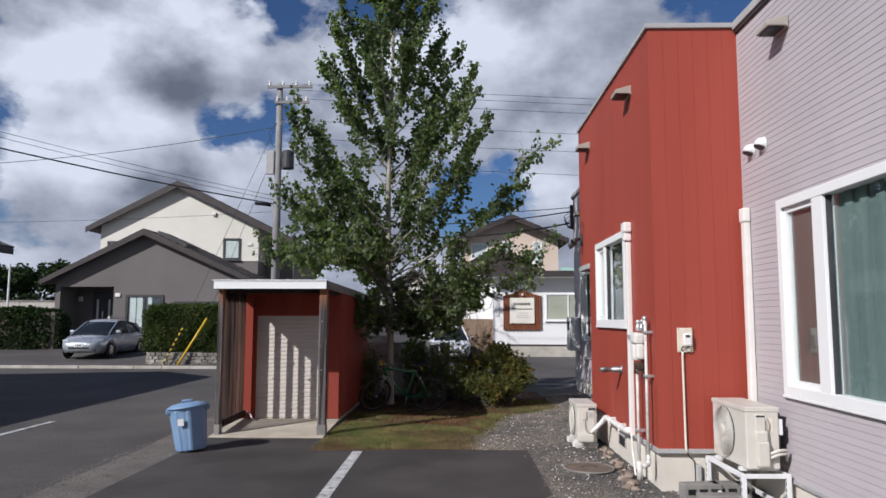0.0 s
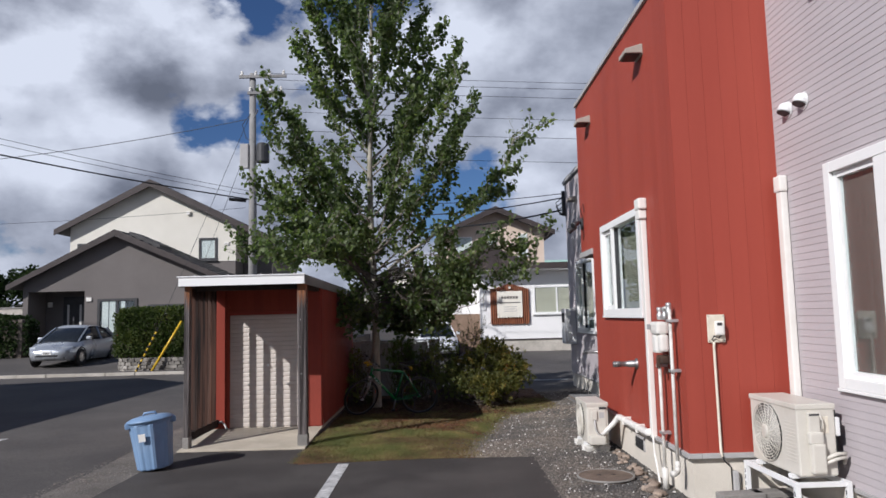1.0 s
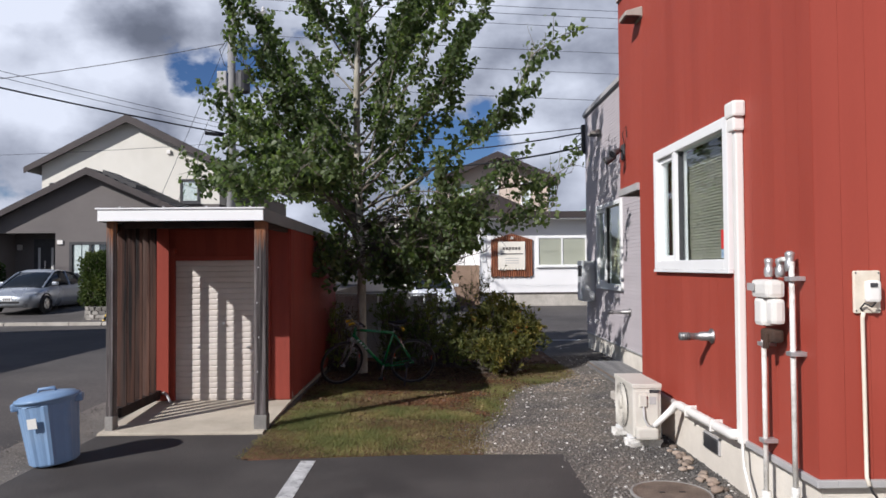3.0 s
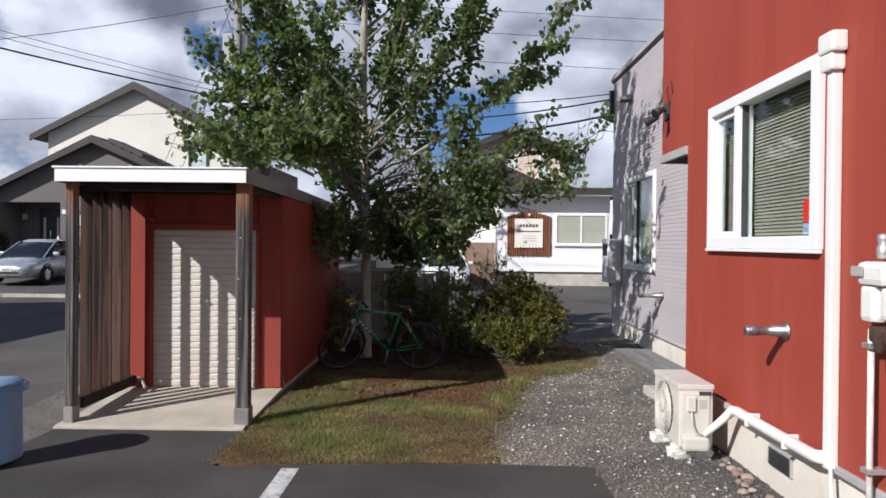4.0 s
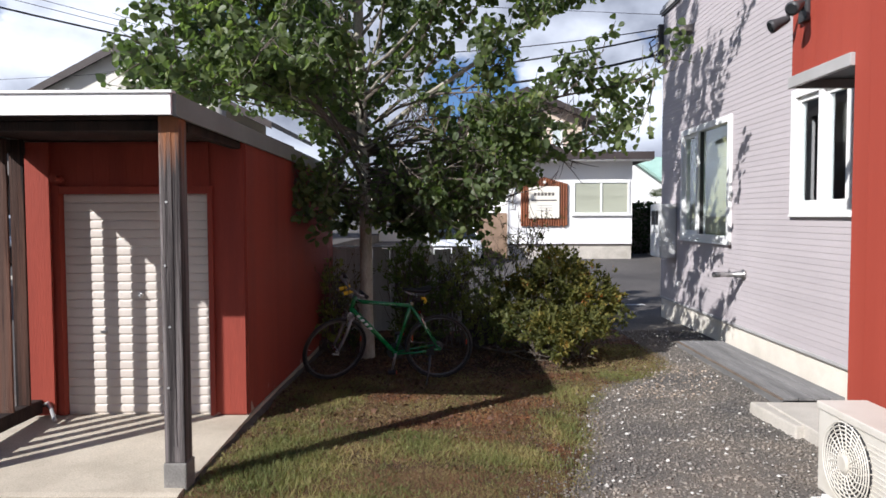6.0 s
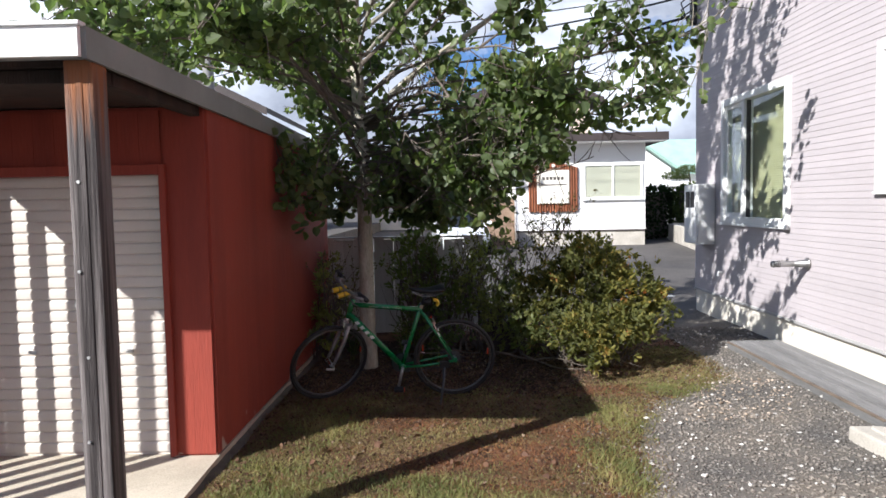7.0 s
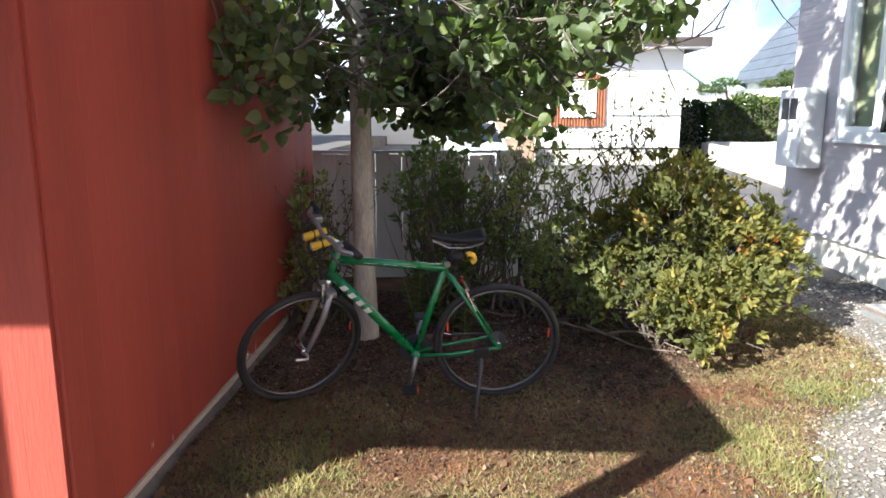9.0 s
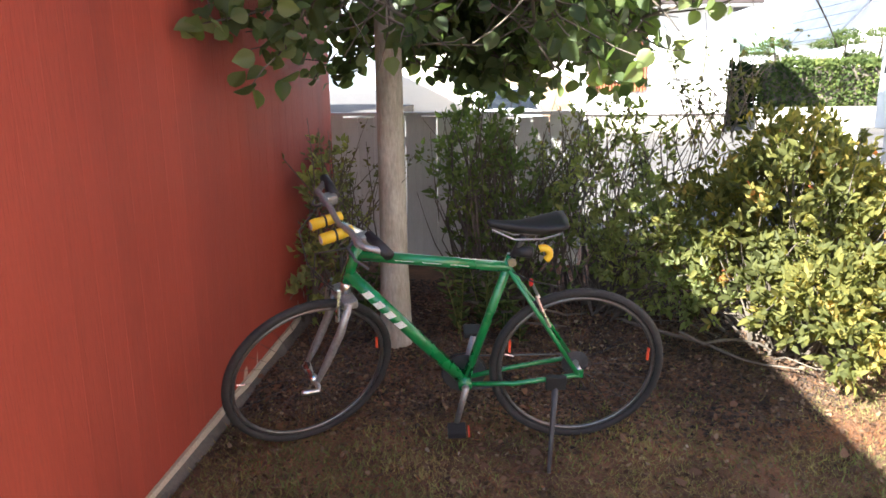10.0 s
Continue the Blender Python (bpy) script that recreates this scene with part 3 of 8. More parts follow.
def runs(u0, u1, z, holes):
    """The stretches of u0..u1 at height z that no opening takes."""
    cut = sorted((max(o[0], u0), min(o[1], u1)) for o in holes if o[2] < z < o[3] and o[1] > u0 and o[0] < u1)
    out, at = [], u0
    for a, b in cut:
        if a > at:
            out.append((at, a))
        at = max(at, b)
    if at < u1:
        out.append((at, u1))
    return out


def quick_mesh(name, verts, faces_per, material, smooth=False):
    """A mesh of many small alike pieces from arrays: verts (n, k, 3); faces_per: corner numbers of one piece's faces."""
    n, k, _ = verts.shape
    me = bpy.data.meshes.new(name)
    corners = np.concatenate([np.array(f) for f in faces_per])
    sizes = np.array([len(f) for f in faces_per])
    loops = (corners[None, :] + (np.arange(n) * k)[:, None]).ravel()
    totals = np.tile(sizes, n)
    starts = np.concatenate([[0], np.cumsum(totals)[:-1]])
    me.vertices.add(n * k)
    me.vertices.foreach_set("co", verts.astype(np.float32).ravel())
    me.loops.add(len(loops))
    me.loops.foreach_set("vertex_index", loops.astype(np.int32))
    me.polygons.add(len(totals))
    me.polygons.foreach_set("loop_start", starts.astype(np.int32))
    me.update(calc_edges=True)
    me.validate()
    if smooth:
        me.polygons.foreach_set("use_smooth", np.ones(len(totals), dtype=bool))
    me.materials.append(M[material])
    return me


def leaf_mesh(name, rng, at, size, material, droop=0.3, wide=0.42, outward=None, round_leaf=False):
    """Leaves with a folded blade at the given places."""
    n = len(at)
    d = rng.normal(size=(n, 3))
    d[:, 2] -= droop
    if outward is not None:
        d += outward
    d /= np.linalg.norm(d, axis=1)[:, None]
    s = np.cross(d, rng.normal(size=(n, 3)))
    s /= np.linalg.norm(s, axis=1)[:, None]
    u = np.cross(s, d)
    L = (size * rng.uniform(0.65, 1.2, n))[:, None]
    W = L * wide
    if round_leaf:
        rim = ((0.0, 0.30, 0.06), (0.14, 0.82, 0.13), (0.36, 1.0, 0.16), (0.62, 0.78, 0.12), (0.84, 0.36, 0.04))
        one = [at + d * L * (a - 0.04 * (a == 0.0)) + s * W * b + u * L * c for a, b, c in rim]
        two = [at + d * L * (a - 0.04 * (a == 0.0)) - s * W * b + u * L * c for a, b, c in rim]
        v = np.stack([at, *one, at + d * L - u * L * 0.05, *two[::-1]], axis=1)
        return quick_mesh(name, v, [(0, 1, 2, 3, 4, 5, 6), (0, 6, 7, 8, 9, 10, 11)], material)
    v = np.stack([at, at + d * L * 0.20 + s * W * 1.0 + u * L * 0.10, at + d * L * 0.58 + s * W * 0.78 + u * L * 0.10, at + d * L,
                  at + d * L * 0.58 - s * W * 0.78 + u * L * 0.10, at + d * L * 0.20 - s * W * 1.0 + u * L * 0.10], axis=1)
    return quick_mesh(name, v, [(0, 1, 2, 3), (0, 3, 4, 5)], material)


def stuff_part(name, me, parent, label="", kind="stuff"):
    ob = new(name, me)
    ob.parent = parent
    org = ORIGIN.get(parent.name, Vector((0, 0, 0)))
    ob.location = -org
    return tagged(ob, label, kind=kind)


# ---------------------------------------------------------------- ground
def sheet(name, poly, z, material, label, kind="structure", thick=0.03, category="ground"):
    bm = bmesh.new()
    prism(bm, poly, "z", z - thick, z)
    return solo(name, bm, material, label, category, kind=kind)


bm = bmesh.new()
box(bm, -900, 900, -900, 900, -0.30, -0.035)
solo("ground", bm, "asphalt_old", "weathered grey asphalt ground reaching to the horizon", "ground", kind="structure")
sheet("parking_pavement", [(-3.64, -14), (1.0, -14), (0.96, 9.57), (-0.4, 9.60), (-1.86, 9.47), (-1.93, 10.44), (-3.64, 10.44)], 0.0, "asphalt_new", "dark smooth asphalt of a small parking place", category="pavement")
sheet("verge", [(-4.35, -14), (-3.644, -14), (-3.644, 15.9), (-4.2, 16.6), (-4.45, 12.0), (-4.25, 9.5)], -0.008, "grit", "worn gritty strip between the road and the parking", category="verge")
GRAVEL = [(1.004, -14), (3.2, -14), (3.2, 17.0), (1.9, 17.0), (1.95, 14.9), (2.0, 14.4), (1.94, 14.0), (1.58, 13.54), (1.12, 13.18), (0.84, 12.65), (0.66, 12.1), (0.57, 11.45), (0.37, 10.8), (0.26, 10.3), (0.26, 9.604), (0.964, 9.574)]
sheet("gravel_path", GRAVEL, -0.006, "gravel_bed", "grey crushed gravel bed along the house wall", category="gravel")
LAWN = [(-1.926, 9.50), (-1.85, 9.476), (-0.4, 9.604), (0.256, 9.61), (0.256, 10.3), (0.366, 10.8), (0.566, 11.45), (0.656, 12.1), (0.836, 12.65), (1.116, 13.18), (1.576, 13.54), (1.936, 14.0), (1.996, 14.4), (1.946, 14.9), (1.9, 16.9), (-2.6, 16.9), (-2.6, 15.95), (-1.934, 15.9)]


def inside(px, py, poly):
    ok = np.zeros(len(px), dtype=bool)
    j = len(poly) - 1
    for i in range(len(poly)):
        (xi, yi), (xj, yj) = poly[i], poly[j]
        hit = ((yi > py) != (yj > py)) & (px < (xj - xi) * (py - yi) / (yj - yi + 1e-12) + xi)
        ok ^= hit
        j = i
    return ok


BORDER = [Vector(p) for p in LAWN[3:14]]


def swell(x, y):
    """The lawn's uneven height, sinking to the path and to the asphalt."""
    p = Vector((x, y))
    d = 9.0
    for a, b in zip(BORDER, BORDER[1:]):
        t = min(1.0, max(0.0, (p - a).dot(b - a) / (b - a).length_squared))
        d = min(d, (p - a.lerp(b, t)).length)
    k = min(1.0, d / 0.45) * min(1.0, max(0.0, (y - 9.6) / 0.7))
    return (0.012 * math.sin(2.1 * x + 1.3) * math.cos(1.7 * y) + 0.018 * noise.noise((x * 1.3, y * 1.3, 0.0)) + 0.020) * k - 0.008 * (1 - min(1.0, d / 0.12))


def lawn_sheet():
    bm = bmesh.new()
    vs = [bm.verts.new((x, y, 0)) for x, y in LAWN]
    bm.faces.new(vs)
    bmesh.ops.triangulate(bm, faces=bm.faces)
    for _ in range(5):
        bmesh.ops.subdivide_edges(bm, edges=[e for e in bm.edges if e.calc_length() > 0.22], cuts=1)
        bmesh.ops.triangulate(bm, faces=[f for f in bm.faces if len(f.verts) > 3])
    for v in bm.verts:
        v.co.z = swell(v.co.x, v.co.y)
    r = bmesh.ops.extrude_face_region(bm, geom=list(bm.faces))
    for v in r["geom"]:
        if isinstance(v, bmesh.types.BMVert):
            v.co.z = -0.03
    bmesh.ops.recalc_face_normals(bm, faces=bm.faces)
    return solo("lawn", bm, "soil", "patchy lawn with bare reddish-brown soil under the tree", "lawn", kind="structure", smooth=True)


lawn_sheet()

# parking line and street markings
bm = bmesh.new()
box(bm, -1.375, -1.245, 4.2, 9.43, -0.02, 0.004)
solo("parking_line", bm, "road_paint", "worn white painted line on the dark asphalt", "road marking", kind="structure")
for xa, xb, ya, yb in ((-7.05, -6.95, 9.6, 12.2), (1.7, 3.2, 19.45, 19.60), (4.4, 6.4, 19.45, 19.60)):
    solo("road_marking", boxed(xa, xb, ya, yb, -0.05, -0.031), "road_paint", "worn white line painted on the street", "road marking", kind="structure")

# kerb stones along the far side of the cross street
kerb = thing("kerb", (-12, 25, 0), "low pale concrete kerb along the far side of the street", "kerb", kind="structure")
bm = bmesh.new()
box(bm, -0.49, 0.49, -0.075, 0.075, -0.06, 0.065, bevel=0.012)
kerb_me = finish("kerb_stone", bm, "concrete")
for i in range(24):
    shared("kerb_stone", kerb_me, kerb, -30 + i, 25.0 + 0.01 * math.sin(i * 2.3), 0.0)

# ---------------------------------------------------------------- the house beside the path
WX, RX, RY0, RY1, RY2 = 3.04, 2.08, 7.36, 10.87, 11.64
TOP = 4.90
house = thing("house", (WX, 8, 0), "flat-roofed house with pale grey siding and a protruding red bay", "house")
NEAR_HOLES = [(4.0, 6.53, 1.09, 2.84)]
FAR_HOLES = [(15.16, 16.95, 1.30, 2.84), (12.55, 13.59, 1.65, 2.84), (11.2, 12.1, 0.3, 2.35)]
RED_HOLES = [(8.52, 10.26, 1.68, 2.82)]

bm = bmesh.new()
cells(bm, "x", WX, WX + 0.2, -8.0, RY0, 0.30, TOP, NEAR_HOLES)
cells(bm, "x", WX, WX + 0.2, RY0, RY1, 0.30, TOP, [])
cells(bm, "x", WX, WX + 0.2, RY1, 18.0, 0.30, TOP, FAR_HOLES)
box(bm, WX + 0.2, 12.0, 17.8, 18.0, 0.3, TOP), box(bm, WX + 0.2, 12.0, -8.0, -7.8, 0.3, TOP), box(bm, 11.8, 12.0, -7.8, 17.8, 0.3, TOP)
bmesh.ops.remove_doubles(bm, verts=bm.verts, dist=0.0005)
grey_wall = part("grey_wall", bm, "siding", house, "pale lilac-grey lap siding")
bm = bmesh.new()
box(bm, WX - 0.01, 12.05, -8.05, 18.04, TOP, TOP + 0.10)
part("roof", bm, "flashing", house, "flat grey metal roof edge")
bm = bmesh.new()
box(bm, WX - 0.05, WX + 0.03, -8.05, RY0 - 0.01, TOP - 0.028, TOP + 0.035, bevel=0.006), box(bm, WX - 0.05, WX + 0.03, RY2 + 0.005, 18.05, TOP - 0.028, TOP + 0.035, bevel=0.006)
part("parapet_cap", bm, "flashing", house)
# dark strip drawn as the thin gap line below the cap
for y0, y1 in ((-8.02, RY0 - 0.015), (RY2 + 0.01, 18.03)):
    part("cap_gasket", boxed(WX - 0.030, WX - 0.004, y0, y1, TOP - 0.062, TOP - 0.030), "dark_metal", house)
bm = bmesh.new()
box(bm, WX + 0.015, WX + 0.2, -8.0, 18.0, -0.1, 0.30), box(bm, WX + 0.2, 12, 17.85, 17.98, -0.1, 0.3), box(bm, WX + 0.2, 12, -7.98, -7.8, -0.1, 0.3)
part("plinth", bm, "plinth", house, "cream painted concrete plinth")
bm = bmesh.new()
box(bm, WX + 0.2, 12.0, -7.8, 17.8, 0.2, 0.3)
part("inner_floor", bm, "room_dark", house)
bm = bmesh.new()
box(bm, WX - 0.022, WX + 0.01, -8.0, RY0, 0.285, 0.315, bevel=0.004), box(bm, WX - 0.022, WX + 0.01, RY1, 18.0, 0.285, 0.315, bevel=0.004)
part("base_flashing", bm, "flashing", house)

# lap boards of the grey wall: a thin wedge, proud at its lower edge
bm = bmesh.new()
prism(bm, [(-0.0055, 0.0022), (-0.0045, 0.0), (0.0, 0.0), (0.0, 0.0597), (-0.002, 0.0597)], "y", 0, 1)
lap_me = finish("siding_board", bm, "siding")
row = 0.315
while row < TOP - 0.13:
    for u0, u1, holes in ((-8.0, RY0, NEAR_HOLES), (RY1 if row < 2.5 else RY2, 18.0, FAR_HOLES)):
        grown = [(h[0] - 0.05, h[1] + 0.05, h[2] - 0.09, h[3] + 0.01) for h in holes]
        for a, b in runs(u0, u1, row, grown):
            shared("siding_board", lap_me, grey_wall, WX, a, row, sy=b - a)
    row += 0.06

# red bay
bm = bmesh.new()
cells(bm, "x", RX + 0.016, RX + 0.14, RY0 + 0.016, RY1 - 0.002, 0.42, TOP, RED_HOLES)
box(bm, RX + 0.016, RX + 0.14, RY1 - 0.002, RY2, 2.62, TOP)
box(bm, RX + 0.14, WX, RY0 + 0.016, RY0 + 0.14, 0.42, TOP)
box(bm, RX + 0.14, WX, RY1 - 0.12, RY1 - 0.002, 0.42, 2.62)
box(bm, RX + 0.14, WX, RY2 - 0.12, RY2, 2.62, TOP)
box(bm, RX + 0.14, WX, RY1 - 0.12, RY2 - 0.12, 2.62, 2.70)
bmesh.ops.remove_doubles(bm, verts=bm.verts, dist=0.0005)
red_wall = part("red_wall", bm, "red", house, "red painted vertical board cladding")
PW = 0.1595
bm = bmesh.new()
prism(bm, [(0.0, 0.0), (0.0, -0.016), (PW - 0.0016, -0.016), (PW - 0.0016, 0.0)], "z", 0, 1)
panel_me = finish("panel", bm, "red")
for i in range(6):
    shared("panel", panel_me, red_wall, RX + 0.003 + i * PW, RY0 + 0.016, 0.42, sz=TOP - 0.42)
n = 22
for i in range(n + 5):
    a = RY0 + 0.004 + i * PW
    mid = a + PW / 2
    z0 = 0.42 if i < n else 2.62
    grown = [(0.0, 1.0, h[2] - 0.02, h[3] + 0.02) for h in RED_HOLES if h[0] - 0.06 < mid < h[1] + 0.06]
    cut = [(z0, TOP)] if not grown else [(z0, grown[0][2]), (grown[0][3], TOP)]
    for b, c in cut:
        shared("panel", panel_me, red_wall, RX + 0.016, a + PW, b, sz=c - b, rz=-math.pi / 2)
bm = bmesh.new()
box(bm, RX - 0.03, WX, RY0 - 0.03, RY2 + 0.02, TOP + 0.001, TOP + 0.055, bevel=0.006)
part("parapet_cap", bm, "flashing", house)
bm = bmesh.new()
box(bm, RX - 0.025, RX + 0.10, RY0 - 0.025, RY1 - 0.01, 0.385, 0.43, bevel=0.006)
box(bm, RX + 0.10, WX - 0.002, RY0 - 0.025, RY0 + 0.10, 0.385, 0.43, bevel=0.006)
part("base_flashing", bm, "flashing", house)
bm = bmesh.new()
box(bm, RX + 0.03, RX + 0.18, RY0 + 0.03, RY1 - 0.02, -0.1, 0.39), box(bm, RX + 0.18, WX + 0.01, RY0 + 0.03, RY0 + 0.18, -0.1, 0.39), box(bm, RX + 0.18, WX + 0.01, RY1 - 0.17, RY1 - 0.02, -0.1, 0.39)
part("plinth", bm, "plinth", house, "cream painted concrete plinth")
bm = bmesh.new()
box(bm, RX - 0.03, RX + 0.004, RY1 + 0.004, RY2 + 0.03, 2.535, 2.615, bevel=0.005), box(bm, RX + 0.005, WX, RY2 - 0.004, RY2 + 0.03, 2.535, 2.615, bevel=0.005)
part("porch_edge", bm, "flashing", house, "grey metal edge over the porch")
# the underside's shade is put into its near-black colour
part("soffit", boxed(RX + 0.005, WX, RY1 + 0.004, RY2 - 0.005, 2.596, 2.616), "dark_metal", house, "recessed underside over the porch, coloured dark for its shade")
vent_frame = part("plinth_vent", boxed(RX + 0.012, RX + 0.04, 8.86, 9.18, 0.16, 0.30, bevel=0.004), "flashing", house)
bm = bmesh.new()
box(bm, -0.008, 0.008, 0, 0.29, 0, 0.006)
vent_slat = finish("vent_slat", bm, "dark_metal")
for i in range(7):
    shared("vent_slat", vent_slat, vent_frame, RX + 0.006, 8.875, 0.175 + i * 0.017)


def window_in(x, y0, y1, z0, z1, splits, back, label, narrow=0.0, depth=0.16, half=0.04):
    """A white window in an opening of a wall that faces -x. splits: where posts stand; back: what hangs behind the pane."""
    f = 0.065
    bm = bmesh.new()
    o = 0.035
    box(bm, x - o, x + 0.09, y0 + f, y1 - f, z0 - 0.02, z0 + f, bevel=0.006)
    win = part("window", bm, "white_paint", house, label)
    for a in ((x - o, x + 0.09, y0 - 0.02, y0 + f, z0 - 0.02, z1 + 0.02), (x - o, x + 0.09, y1 - f, y1 + 0.02, z0 - 0.02, z1 + 0.02), (x - o, x + 0.09, y0 + f, y1 - f, z1 - f, z1 + 0.02)):
        part("frame_bar", boxed(*a, bevel=0.006), "white_paint", win)
    edges = [y0 + f, *splits, y1 - f]
    for s in splits:
        part("mullion", boxed(x - o + 0.004, x + 0.085, s - half, s + half, z0 + f, z1 - f, bevel=0.005), "white_paint", win)
    part("sill", boxed(x - o - 0.008, x + 0.0, y0 - 0.03, y1 + 0.03, z0 - 0.045, z0 - 0.021, bevel=0.005), "white_paint", win)
    for i, (a, b) in enumerate(zip(edges, edges[1:])):
        a += half * (i > 0)
        b -= half * (i < len(edges) - 2)
        s = 0.05
        bm = bmesh.new()
        for q in ((x + 0.0, x + 0.05, a, a + s, z0 + f, z1 - f), (x + 0.0, x + 0.05, b - s, b, z0 + f, z1 - f), (x + 0.0, x + 0.05, a + s, b - s, z0 + f, z0 + f + s), (x + 0.0, x + 0.05, a + s, b - s, z1 - f - s, z1 - f)):
            box(bm, *q, bevel=0.004)
        if b - a < narrow:
            part("sash", bm, "white_paint", win)
        else:
            bm.free()
            s = 0.012
            for q in ((x + 0.0, x + 0.05, a, a + s, z0 + f, z1 - f), (x + 0.0, x + 0.05, b - s, b, z0 + f, z1 - f)):
                part("gasket", boxed(*q), "dark_metal", win)
        p = part("pane", boxed(x + 0.022, x + 0.028, a + s - 0.004, b - s + 0.004, z0 + f, z1 - f), "glass", win)
        p.visible_shadow = False
    bm = bmesh.new()
    if back == "curtain_green" or back == "ochre_cloth":
        for k in range(24):
            u = y0 + (y1 - y0) * k / 24
            w = (y1 - y0) / 24
            box(bm, x + depth + 0.02 * (k % 2), x + depth + 0.03 + 0.02 * (k % 2), u, u + w, z0, z1)
        part("curtain", bm, back, win)
    elif back in ("blind", "ochre_blind"):
        bm.free()
        bm = bmesh.new()
        box(bm, -0.0145, 0.0145, 0, 1, -0.0012, 0.0012)
        me = finish("blind_slat", bm, back)
        zz = z0 + f
        while zz < z1 - f:
            shared("blind_slat", me, win, x + 0.12, y0 + f, zz, sy=y1 - y0 - 2 * f, ry=-1.12)
            zz += 0.026
    else:
        box(bm, x + 0.9, x + 0.92, y0 - 0.6, y1 + 0.6, z0 - 0.4, z1 + 0.3)
        part("room_back", bm, back, win)
    return win


w1 = window_in(WX, 4.0, 6.53, 1.09, 2.84, [5.82], "curtain_green", "large white-framed window with a green curtain", narrow=0.9, depth=0.07, half=0.085)
part("shutter_board", boxed(WX + 0.045, WX + 0.06, 5.91, 6.46, 1.16, 2.78), "inner_shade", w1, "dim grey-brown inner blind behind the narrow sash")
w2 = window_in(RX, 8.52, 10.26, 1.68, 2.82, [9.70], "blind", "white-framed window with closed slatted blinds", narrow=0.7)
part("sticker", boxed(RX + 0.015, RX + 0.021, 8.63, 8.75, 1.83, 1.98), "sticker_red", w2, "red sticker on the pane")
part("sticker", boxed(RX + 0.015, RX + 0.021, 8.63, 8.75, 1.755, 1.825), "sticker_blue", w2, "small blue and white sticker on the pane")
window_in(WX, 15.16, 16.95, 1.30, 2.84, [16.29], "ochre_blind", "white-framed window with yellowish slatted blinds", narrow=0.7)
window_in(WX, 12.55, 13.59, 1.65, 2.84, [13.05], "room_dark", "narrow white-framed window beside the porch", narrow=0.7)

# porch door behind the bay
door = part("door", boxed(WX + 0.03, WX + 0.08, 11.2, 12.1, 0.3, 2.35, bevel=0.004), "dark_metal", house, "dark entrance door under the red overhang")
part("door_handle", tubed([(WX + 0.0, 12.0, 1.1), (WX - 0.03, 12.0, 1.1), (WX - 0.03, 12.0, 1.5), (WX + 0.0, 12.0, 1.5)], 0.012, 6), "chrome", door)

# hooded vents
def hood(x, y, z, label):
    bm = bmesh.new()
    prism(bm, [(0.0, 0.0), (-0.02, 0.0), (-0.19, -0.05), (-0.19, -0.10), (-0.02, -0.10), (0.0, -0.12)], "y", -0.13, 0.13)
    bmesh.ops.bevel(bm, geom=list(bm.edges), offset=0.006, segments=1, affect="EDGES")
    bmesh.ops.translate(bm, verts=bm.verts, vec=(x, y, z))
    h = solo("vent_hood", bm, "hood_metal", label, "vent hood", "vent hoods on the wall", at=(x, y, z))
    part("grille", boxed(x - 0.17, x - 0.03, y - 0.11, y + 0.11, z - 0.112, z - 0.102), "dark_metal", h)


hood(RX, 8.22, 4.52, "small pale metal vent hood on the red wall")
hood(RX, 10.80, 4.50, "small pale metal vent hood on the red wall")
hood(WX - 0.012, 6.30, 4.52, "small pale metal vent hood on the grey siding")
hood(WX - 0.012, 16.72, 4.34, "small pale metal vent hood on the grey siding")
for y in (7.07, 6.80):
    bm = bmesh.new()
    bmesh.ops.create_uvsphere(bm, u_segments=20, v_segments=14, radius=0.068, matrix=pose(WX - 0.03, y, 3.47))
    for co_, no_ in (((WX - 0.012, y, 3.47), (1, 0, 0)), ((WX - 0.04, y, 3.445), (-0.45, 0, -1))):
        bmesh.ops.bisect_plane(bm, geom=[*bm.verts, *bm.edges, *bm.faces], plane_co=co_, plane_no=no_, clear_outer=True)
    bmesh.ops.holes_fill(bm, edges=bm.edges)
    v = solo("round_vent", bm, "white_metal", "domed pale vent cap open underneath on the grey siding", "vent", "round vents", at=(WX, y, 3.47))
    bm = bmesh.new()
    lathe(bm, [(0.058, 0.0), (0.058, 0.003)], 18, pose(WX - 0.048, y, 3.4405, 0, 204, 0))
    part("throat", bm, "dark_metal", v)
    part("flange", tubed([(WX - 0.013, y, 3.47), (WX - 0.009, y, 3.47)], 0.078, 20), "white_metal", v)

# rainwater pipe on the grey wall
dp = thing("downpipe", (WX - 0.08, 7.24, 0.3), "white plastic duct running down the grey siding", "pipe")
part("duct", boxed(WX - 0.075, WX - 0.010, 7.175, 7.265, 0.30, 2.76, bevel=0.014), "white_plastic", dp)
part("cap", boxed(WX - 0.088, WX - 0.010, 7.160, 7.280, 2.75, 2.90, bevel=0.02), "white_plastic", dp)

